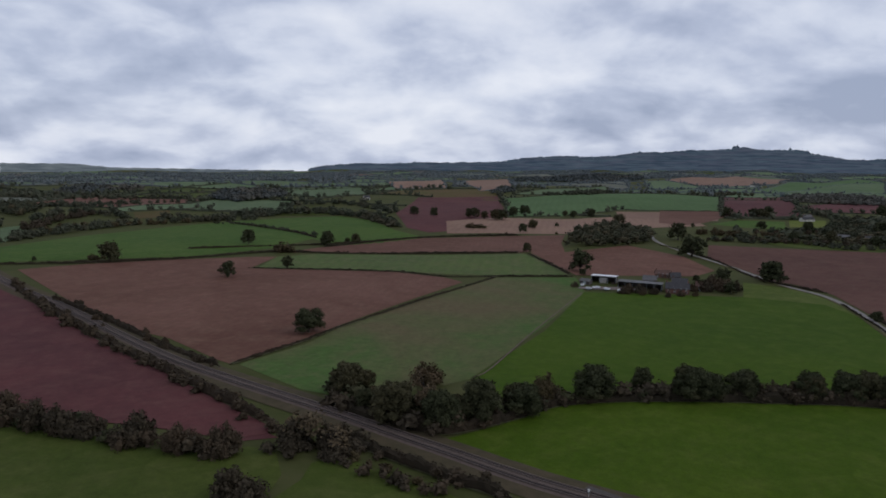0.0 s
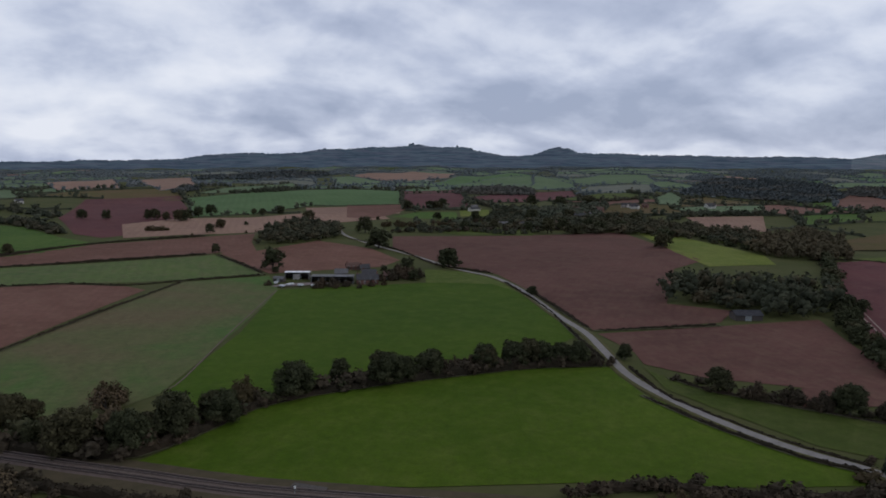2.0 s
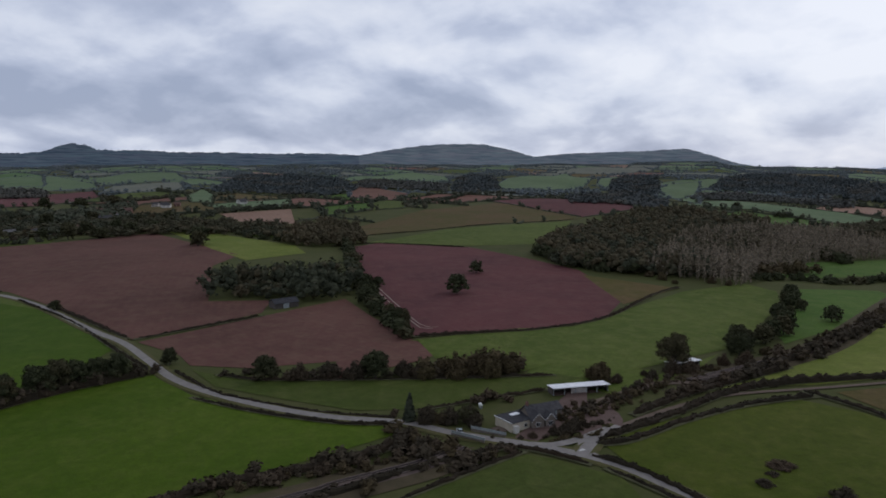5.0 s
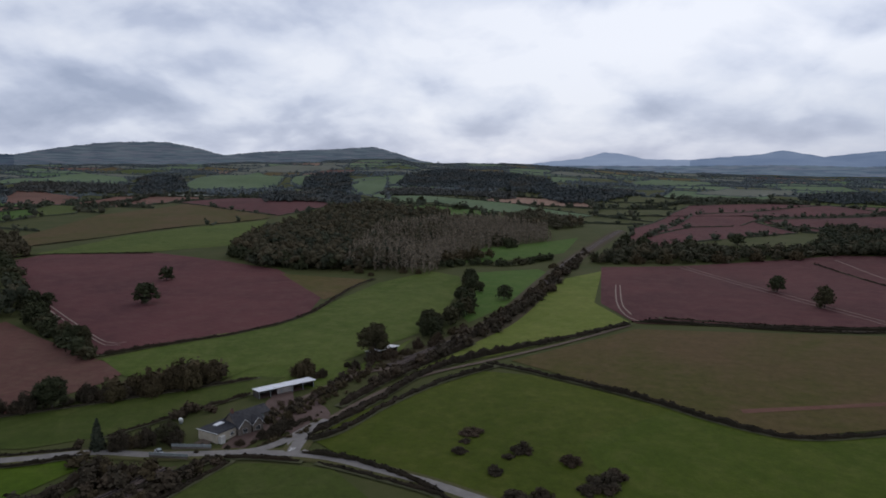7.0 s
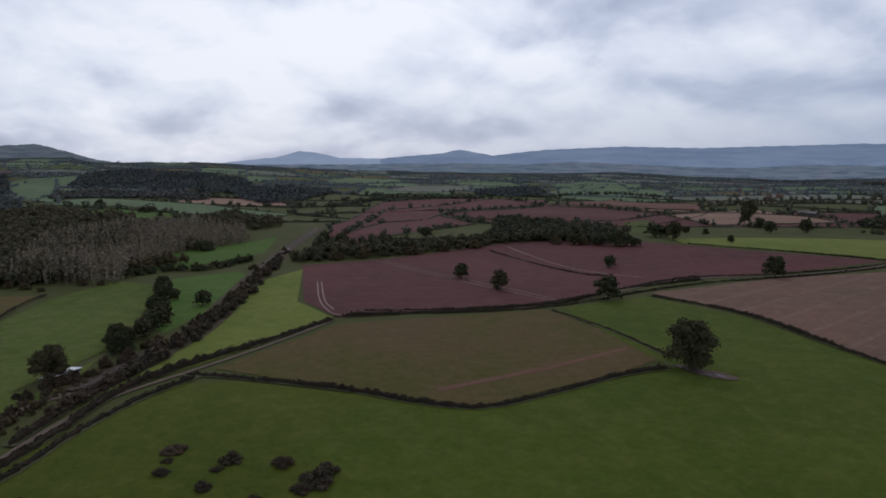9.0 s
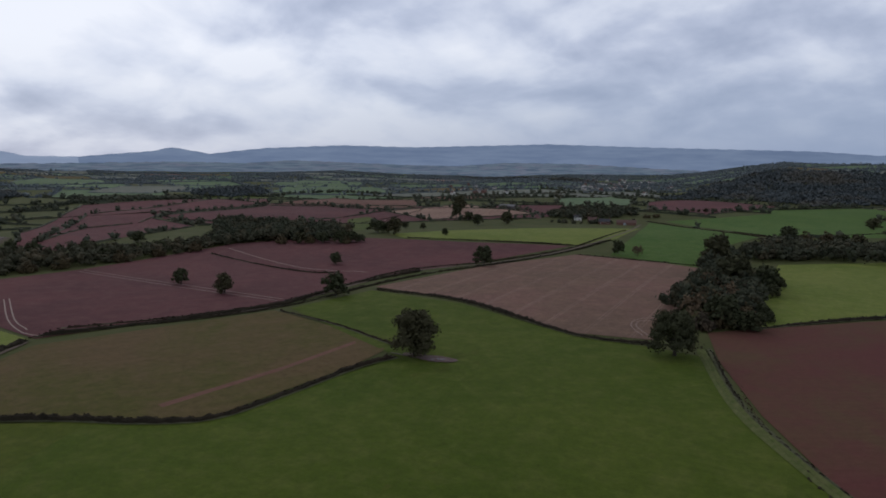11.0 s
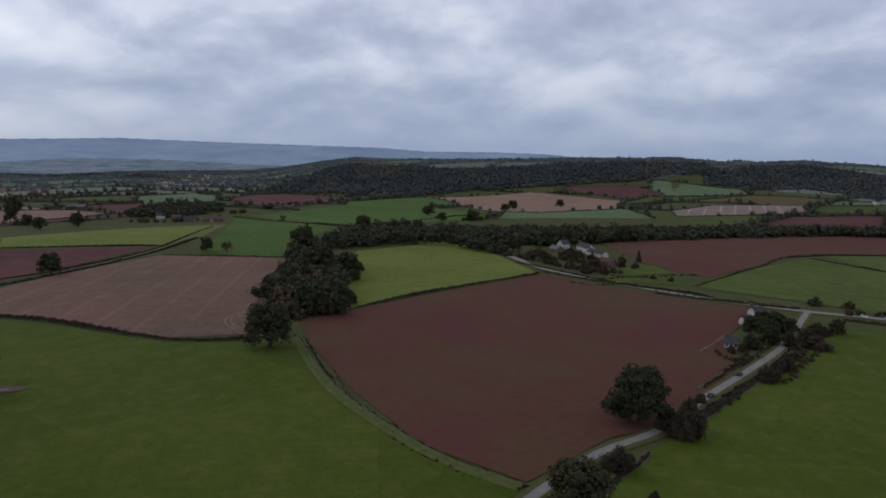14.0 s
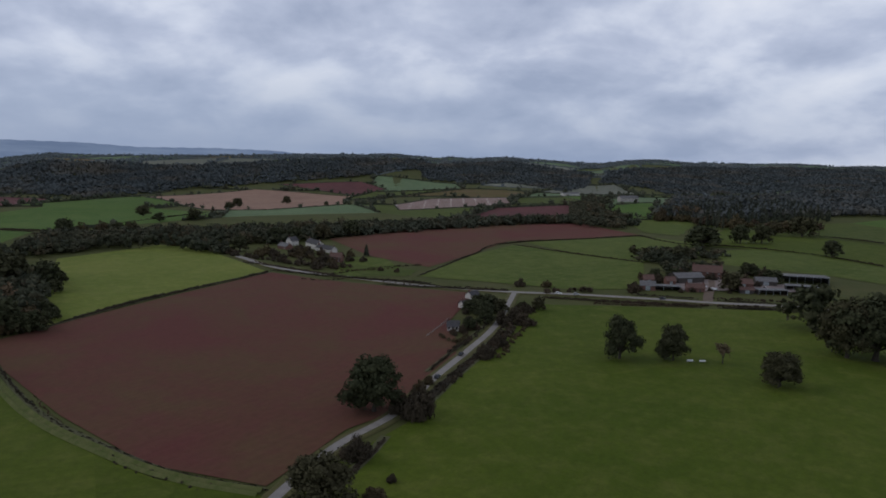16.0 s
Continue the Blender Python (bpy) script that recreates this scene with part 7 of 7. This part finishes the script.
field("dull", 70, [(711, 2531), (812, 2629), (837, 2547), (881, 2201), (693, 2104), (630, 2175)])
wood("oak", 15, 8, 13, [(241, 2524), (343, 2988), (955, 3501), (754, 2721), (435, 2552)])
wood("oak", 13, 8, 12, [(102, 1589), (129, 1708), (169, 1776), (174, 1681)])
scrub("oak", 9, 8, 13, [(231, 1610), (275, 1607), (328, 1618), (362, 1645)])
scrub("oak", 9, 8, 13, [(618, 1749), (652, 1729), (737, 1802), (768, 1774)])
scrub("oak", 9, 6, 10, [(854, 1720), (893, 1666), (974, 1669), (1040, 1672)])
trees("oak", [(45, 998, 15.9, 17.5), (81, 976, 17.2, 18.7), (102, 1030, 16.5, 16.5), (123, 1072, 15.5, 18.9), (182, 1056, 10.2, 10.2), (504, 1099, 17.3), (483, 1080, 15.1), (240, 965, 14.3, 20.6), (146, 906, 5.9), (326, 924, 5.5)])
trees("russet", [(36, 873, 8.4, 18.1), (47, 875, 7.0, 21.0), (73, 811, 4.6), (132, 820, 4.6)])
field("brown", 60, [(370, 1211), (448, 1182), (456, 1117), (367, 988), (324, 944), (297, 974)])
field("lush", 60, [(360, 962), (425, 1025), (490, 1016), (446, 919), (398, 926)])
field("straw", 60, [(506, 1037), (567, 1050), (519, 956), (467, 953)])
field("grass", 60, [(342, 777), (446, 804), (480, 758), (444, 713), (360, 742)])
field("plough", 70, [(428, 1094), (580, 1485), (760, 1558), (647, 1293), (536, 1083), (475, 1065)])
field("plough", 70, [(629, 1265), (882, 1543), (1179, 1686), (1033, 1459), (739, 1183), (615, 1160)])
field("dull", 70, [(810, 1795), (1207, 2271), (1591, 2543), (1474, 2107), (1297, 1840), (1068, 1708), (900, 1696)])
field("dull", 70, [(1469, 2280), (1965, 2595), (2066, 2407), (1621, 1853), (1475, 1873), (1388, 1952)])
field("drab", 70, [(1172, 1644), (1376, 1876), (1542, 1782), (1265, 1446), (1162, 1488)])
field("stubble", 50, [(768, 808), (916, 798), (742, 639), (692, 657), (712, 720)])
field("meadow", 50, [(619, 625), (707, 615), (603, 520), (583, 561)])
field("dull", 60, [(1100, 1258), (1360, 1488), (1172, 1243), (929, 993), (896, 1012)])
field("dull", 60, [(852, 932), (1203, 1048), (954, 831), (829, 839)])
wood("oak", 14, 9, 14, [(1333, 1413), (1785, 1806), (2371, 2067), (1967, 1468), (1701, 1227), (1302, 1019), (1329, 1203)])
wood("oak", 12, 7, 11, [(693, 1445), (838, 1717), (986, 1766), (1039, 1675), (933, 1493), (751, 1393)])
wood("oak", 9, 4, 7, [(547, 784), (606, 854), (688, 881), (680, 793), (624, 716), (565, 701)])
wood("oak", 9, 5, 8, [(467, 875), (552, 1007), (637, 1080), (567, 939), (485, 830)])
scrub("oak", 9, 8, 12, [(716, 783), (765, 811), (816, 812), (934, 813)])
scrub("oak", 9, 7, 11, [(1020, 1435), (907, 1237), (913, 1169), (1068, 1245)])
scrub("shrub", 8, 4, 7, [(380, 854), (432, 875), (476, 871), (518, 831)])
scrub("russet", 8, 5, 8, [(328, 853), (343, 829), (396, 831)])
scrub("oak", 8, 5, 8, [(296, 785), (340, 765), (385, 780), (422, 734), (473, 746)])
scrub("oak", 8, 5, 8, [(594, 601), (567, 529), (565, 492)])
trees("oak", [(480, 1062, 14.9, 16.7), (454, 881, 17.4, 15.8)])
field("brown", 40, [(1300, 961), (1813, 1339), (1913, 1332), (1705, 1127), (1585, 982), (1290, 838)])
field("grass", 40, [(1078, 752), (1259, 835), (1201, 731), (1037, 653), (983, 679)])
field("dull", 40, [(2078, 965), (2586, 1135), (3118, 1091), (2610, 805), (2320, 740), (2028, 707), (1939, 816)])
field("dull", 40, [(2325, 704), (2705, 805), (2892, 781), (2338, 637), (2201, 638)])
field("dull", 40, [(2163, 467), (2565, 523), (2675, 436), (1505, 241), (1605, 294), (1987, 415)])
field("drab", 40, [(3156, 1203), (3567, 1223), (3806, 904), (3330, 747), (3092, 944)])
field("dull", 40, [(1988, 1508), (2322, 1677), (2788, 1702), (2643, 1451), (2182, 1186), (2078, 1311)])
wood("oak", 13, 8, 13, [(1810, 1317), (2016, 1432), (1960, 1237), (2055, 1117), (1640, 899), (1727, 1127)])
wood("oak", 13, 8, 13, [(1646, 886), (2258, 1196), (2800, 1405), (2644, 1230), (1925, 876), (1567, 784)])
wood("oak", 13, 9, 14, [(1962, 561), (2514, 705), (2841, 749), (2780, 608), (2084, 449), (1606, 386)])
wood("oak", 12, 7, 11, [(1676, 590), (1851, 589), (1829, 491), (1509, 304), (1255, 268), (1350, 361), (1313, 447)])
scrub("oak", 9, 7, 11, [(1284, 768), (1403, 768), (1562, 795), (1749, 735), (1775, 631)])
scrub("oak", 9, 6, 10, [(1104, 695), (1218, 728), (1345, 749)])
field("dull", 40, [(1479, 266), (1624, 255), (1678, 201), (1551, 103), (1437, -16), (1195, -150), (1111, -109), (1274, 26), (1416, 116)])
field("dull", 40, [(1919, 416), (2616, 555), (2768, 474), (2839, 380), (2507, 355), (2050, 345), (1756, 329)])
field("dull", 40, [(2598, -152), (3057, -208), (2944, -313), (2636, -276)])
wood("oak", 14, 9, 14, [(2376, 355), (2819, 377), (3305, 267), (3134, 12), (2954, -150), (2417, -180), (1693, -99), (1804, -21), (2292, 151)])
wood("oak", 12, 8, 12, [(1738, 299), (2017, 332), (2026, 226), (1777, 90), (1709, -33), (1539, -17), (1668, 136)])
wood("oak", 12, 8, 12, [(1625, -82), (2158, -161), (2120, -266), (1920, -344), (1740, -326), (1538, -213), (1461, -132)])
wood("oak", 11, 8, 12, [(949, 1), (1102, -12), (1230, -62), (1065, -79), (981, -104), (938, -107), (889, -52)])
trees("oak", [(1296, 81, 10.3, 24.8), (1176, 51, 9.4), (1442, 165, 13.9)])
field("dull", 30, [(2767, -484), (3155, -642), (3262, -879), (2567, -778), (2244, -586)])
field("drab", 30, [(1895, -496), (2148, -651), (2109, -818), (1968, -798), (1819, -629)])
field("dull", 30, [(2247, -1175), (2545, -1478), (2450, -1600), (2082, -1456), (2006, -1366), (1905, -1074)])
field("dull", 30, [(1796, -1028), (2016, -1318), (1752, -1210), (1685, -1087)])
field("plough", 75, [(793, -137), (943, -171), (1161, -261), (1455, -369), (1482, -500), (1478, -769), (1254, -652), (1163, -413), (1087, -373), (956, -383), (829, -253), (761, -168)])
field("plough", 75, [(1120, -398), (1244, -647), (1167, -723), (1009, -756), (923, -607), (944, -492), (972, -396)])
field("brown", 75, [(1271, -678), (1461, -930), (1191, -967), (1030, -838), (1034, -775), (1196, -741)])
hedge(2, 2.5, [(1173, -249), (1179, -339), (1193, -464), (1263, -657)])
hedge(2, 2.5, [(1151, -428), (1095, -376), (1029, -379), (972, -396)])
hedge(2, 2.5, [(1272, -671), (1218, -677), (1186, -735), (1102, -764), (1009, -756), (1030, -838)])
hedge(2, 2.5, [(996, -747), (950, -668), (925, -600)])
scrub("oak", 9, 7, 11, [(1320, -237), (1437, -317), (1576, -426), (1735, -585)])
scrub("oak", 9, 7, 11, [(1694, -717), (1637, -778), (1565, -813), (1597, -901), (1578, -1033), (1476, -1076)])
wood("oak", 12, 8, 12, [(1709, -679), (1800, -730), (2013, -920), (1901, -961), (1617, -833), (1602, -734)])
wood("oak", 8, 8, 12, [(702, -287), (740, -309), (750, -359), (762, -433), (745, -477), (706, -465), (677, -410), (708, -364)])
scrub("oak", 8, 8, 12, [(711, -284), (709, -253), (693, -218), (692, -188), (683, -151), (668, -115), (651, -85)])
trees("oak", [(727, -124, 20.1, 16.5), (740, -144, 15.7, 16.9), (716, -185, 15.4, 23.7), (775, -250, 13.0, 18.2), (682, -494, 16.2, 26.9), (646, -492, 22.1, 22.1)])
field("grass", 40, [(754, -497), (896, -594), (906, -638), (839, -615), (728, -507)])
wood("oak", 10, 6, 10, [(705, -826), (758, -903), (778, -1038), (698, -1046), (643, -971), (646, -906), (657, -835)])
scrub("oak", 8, 5, 8, [(655, -781), (613, -805), (586, -878)])
scrub("oak", 10, 6, 9, [(640, -1137), (622, -1165), (611, -1207)])
scrub("russet", 8, 5, 8, [(615, -953), (614, -985)])
trees("oak", [(334, -1058, 17.7, 24.8), (797, -724, 25.7, 18.9)])
field("dull", 30, [(1675, -866), (2195, -1248), (2148, -1394), (1769, -1286), (1502, -1164), (1527, -991)])
field("dull", 30, [(967, -1151), (1055, -1477), (886, -1326), (800, -1177), (845, -1039)])
field("lush", 50, [(-331, -1027), (-399, -1224), (-531, -1322), (-419, -1028), (-365, -1006)])
field("grass", 50, [(-251, -1282), (-289, -1448), (-396, -1472), (-394, -1339), (-339, -1256)])
field("meadow", 50, [(-348, -937), (-386, -1006), (-441, -1025), (-436, -937), (-353, -801), (-330, -849)])
field("drab", 50, [(-277, -1888), (-406, -2001), (-517, -1894), (-451, -1788), (-334, -1786)])
wood("oak", 11, 9, 13, [(-259, -943), (-324, -1164), (-421, -1392), (-423, -1275), (-350, -1093), (-368, -1014), (-319, -879), (-288, -898)])
wood("conifer", 12, 12, 17, [(-414, -1012), (-476, -1155), (-600, -1274), (-702, -1150), (-660, -994), (-614, -909), (-528, -887), (-428, -856), (-443, -971)])
scrub("oak", 9, 9, 14, [(-89, -951), (-130, -933), (-178, -945), (-226, -952), (-267, -959)])
scrub("oak", 9, 9, 14, [(49, -822), (17, -831), (-23, -853), (-87, -925)])
trees("oak", [(-485, -767, 26.1, 36.2), (-458, -779, 18.8), (279, -947, 12.6, 17.3), (87, -1257, 8.0)])
scrub("oak", 8, 7, 11, [(-236, -633), (-250, -613), (-266, -602)])
hedge(2, 2.5, [(427, -850), (364, -819)])
hedge(2, 2.5, [(-308, -809), (-317, -718), (-358, -678), (-405, -620), (-416, -588), (-427, -555)])
hedge(2, 2.5, [(-462, -893), (-482, -827), (-513, -767), (-546, -712)])
field("grass", 60, [(-433, -921), (-434, -824), (-475, -814), (-506, -757), (-539, -703), (-652, -852), (-638, -909), (-535, -871)])
field("sward", 60, [(-312, -707), (-353, -669), (-400, -612), (-423, -549), (-536, -699), (-502, -752), (-472, -809), (-448, -865)])
scrub("russet", 8, 8, 13, [(-414, -1012), (-435, -991), (-450, -950), (-455, -879), (-480, -870)])
scrub("russet", 9, 9, 14, [(-482, -1169), (-542, -1214), (-513, -1105), (-446, -988)])
scrub("shrub", 8, 7, 12, [(-443, -935), (-476, -904), (-513, -848), (-548, -832)])
trees("russet", [(-450, -849, 26.1, 26.1), (-412, -995, 25.8, 27.5), (-509, -835, 18.7, 31.2), (-100, -489, 6.2, 8.0)])
trees("bare", [(-446, -916, 21.1), (-455, -895, 19.2)])
scrub("shrub", 5, 3, 6, [(110, -623), (89, -609), (63, -585), (39, -574), (21, -575)])
scrub("russet", 6, 3, 6, [(99, -644), (72, -629), (51, -610), (33, -623)])
scrub("oak", 8, 6, 10, [(140, -716), (129, -734), (109, -751), (94, -771)])
scrub("shrub", 6, 4, 7, [(161, -699), (137, -663), (117, -634)])
trees("russet", [(23, -630, 10.1, 11.1), (240, -751, 13.9, 22.7)])
scrub("russet", 9, 9, 14, [(623, 142), (601, 106), (605, 74), (623, 42), (661, 14)])
scrub("oak", 9, 10, 15, [(634, 246), (607, 214), (582, 176), (573, 144)])
gabled((688.8, 986.0), (696.1, 974.5), 9, 5, 3.4, "BRICK", "TILE", "house", "brick village house with brown tiled roof", 2, 2)
gabled((710.5, 988.3), (718.4, 974.2), 9, 5, 3.6, "BRICK", "SLATE", "house", "brick village house with slate roof", 3, 2)
gabled((649.1, 914.6), (654.8, 905.3), 8, 4.6, 3.2, "STONE", "TILE", "house", "stone village cottage with tiled roof", 2, 2)
gabled((649.7, 881.3), (653.7, 874.2), 7, 4.2, 3, "WHITE", "SLATE", "house", "white village cottage among garden trees", 2, 2)
gabled((709.8, 950.4), (715.4, 939.9), 9, 5, 3.4, "BRICK", "TILE", "house", "brick village house with brown tiled roof", 2, 2)
gabled((800.4, 998.0), (805.3, 988.4), 8, 4.6, 3, "RENDER", "SLATE", "house", "grey rendered village house", 2, 2)
gabled((793.2, 962.9), (799.7, 952.6), 8, 4.6, 3.2, "WHITE", "SLATE", "house", "white village house with slate roof", 2, 2)
gabled((818.8, 966.2), (824.8, 958.1), 8, 4.6, 3, "BRICK", "TILE", "house", "brick village house with brown tiled roof", 2, 2)
gabled((530.5, 1045.2), (542.4, 1040.1), 7, 3.6, 2.2, "WHITE", "SHEET", "house", "low white village hall", 3, 1)
gabled((467.4, 841.0), (477.8, 834.4), 8, 3.4, 1.8, "RENDER", "SHEET", "farm_shed", "grey sheet-roofed shed on the village edge", 0, 0)
gabled((495.6, 801.3), (502.5, 794.4), 8, 3.4, 1.8, "TIMBER", "SHEET", "farm_shed", "timber shed on the village edge", 0, 0)
gabled((930.2, 925.9), (942.0, 922.9), 7, 4.6, 3, "WHITE", "SLATE", "house", "white house beside a green field", 2, 2)

# ---- patchwork of far fields, hedges and trees ----
far_rng = np.random.default_rng(23)
CELL = 210
N = 23
gx, gy = np.meshgrid(np.arange(-N, N + 1) * CELL, np.arange(-N, N + 1) * CELL, indexing="ij")
corner = np.stack([gx + 0.35 * gy, gy], -1) + far_rng.uniform(-0.33, 0.33, (*gx.shape, 2)) * CELL
far_hedge, far_tree, mid_hedge, mid_tree = Heap(), Heap(), Heap(), Heap()
KINDS_FAR = ["dull", "lush", "straw", "plough", "brown", "olive", "teal", "stubble", "drab", "grass"]
ODDS = np.array([14, 9, 0, 5, 7, 8, 0, 4, 1, 26.0])
# farthest cells favour the two field colours that imitate haze
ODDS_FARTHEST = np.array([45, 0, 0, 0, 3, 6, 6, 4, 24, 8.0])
taken = POLYS + WOODS


def free(xy):
    hit = np.zeros(len(xy), bool)
    for q in taken:
        hit |= inside(xy[:, 0], xy[:, 1], q)
    return ~hit


for i in range(2 * N):
    for j in range(2 * N):
        q = [corner[i, j], corner[i + 1, j], corner[i + 1, j + 1], corner[i, j + 1]]
        c = np.mean(q, 0)
        r = np.hypot(*c)
        az = (math.degrees(math.atan2(*c)) + 60) % 360 - 60
        if r > 4600 or r < 1000 or not -45 < az < 240:
            continue
        hedge_heap, tree_heap = (mid_hedge, mid_tree) if r < 1900 else (far_hedge, far_tree)
        spots = np.array([c] + [c * 0.5 + p * 0.5 for p in q])
        ok = free(spots)
        woody = far_rng.uniform() < (0.16 if r < 2600 else 0.22)
        if ok.all() and woody:
            n = int(CELL * CELL * 0.8 / 200)
            uv = far_rng.uniform(0.03, 0.97, (n, 2))
            xy = (q[0] + (q[1] - q[0]) * uv[:, :1]) * (1 - uv[:, 1:]) + (q[3] + (q[2] - q[3]) * uv[:, :1]) * uv[:, 1:]
            clumps(tree_heap, far_rng, xy, far_rng.uniform(8, 14, n), far_rng.uniform(12, 18, n), 4)
        elif ok[0] and ok.sum() >= 4:
            inset = [tuple(c + (p - c) * 0.985) for p in q]
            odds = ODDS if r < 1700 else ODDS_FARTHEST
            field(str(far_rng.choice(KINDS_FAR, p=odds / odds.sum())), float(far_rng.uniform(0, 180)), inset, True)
        for a, b in ((q[0], q[1]), (q[0], q[3])):
            m = int(np.hypot(*(b - a)) / 10)
            s = (np.arange(m) + far_rng.uniform(0, 1, m)) / m
            xy = a + (b - a) * s[:, None] + far_rng.normal(0, 1.2, (m, 2))
            xy = xy[free(xy)]
            if not len(xy):
                continue
            strip(hedge_heap, far_rng, xy[:, :], 14.0)
            pick = xy[far_rng.uniform(0, 1, len(xy)) < far_rng.choice([0.2, 0.5, 0.9] if r < 2200 else [0.2, 0.4, 0.75])]
            if len(pick):
                t = far_rng.uniform(6, 15, len(pick))
                clumps(tree_heap, far_rng, pick + far_rng.normal(0, 2.5, pick.shape), t, t * far_rng.uniform(0.8, 1.3, len(pick)))
# hedges and trees round the larger far fields
for q in POLYS:
    c = np.mean(q, 0)
    r = np.hypot(*c)
    if r < 1150:
        continue
    hedge_heap, tree_heap = (mid_hedge, mid_tree) if r < 1900 else (far_hedge, far_tree)
    for a, b in zip(np.asarray(q, float), np.roll(np.asarray(q, float), -1, 0)):
        m = int(np.hypot(*(b - a)) / 11)
        if m < 2:
            continue
        xy = a + (b - a) * ((np.arange(m) + far_rng.uniform(0, 1, m)) / m)[:, None]
        strip(hedge_heap, far_rng, xy, 14.0, 0.55)
        pick = xy[far_rng.uniform(0, 1, m) < far_rng.choice([0.08, 0.25, 0.5])]
        if len(pick):
            t = far_rng.uniform(5, 11, len(pick))
            clumps(tree_heap, far_rng, pick + far_rng.normal(0, 2.0, pick.shape), t, t * far_rng.uniform(0.9, 1.5, len(pick)))
tagged(new("far_hedgerow", far_hedge.mesh("far_hedgerow", LEAF["far"])), "network of hedgerows across distant fields, blued by painted haze", "hedge", kind="stuff")
tagged(new("far_trees", far_tree.mesh("far_trees", LEAF["far"])), "scattered hedgerow trees across the distant valley, blued by painted haze", "trees", kind="stuff")

tagged(new("valley_hedgerow", mid_hedge.mesh("valley_hedgerow", LEAF["valley"])), "dark hedgerows between the valley fields", "hedge", kind="stuff")
tagged(new("valley_trees", mid_tree.mesh("valley_trees", LEAF["valley"])), "scattered dark hedgerow trees across the valley", "trees", kind="stuff")
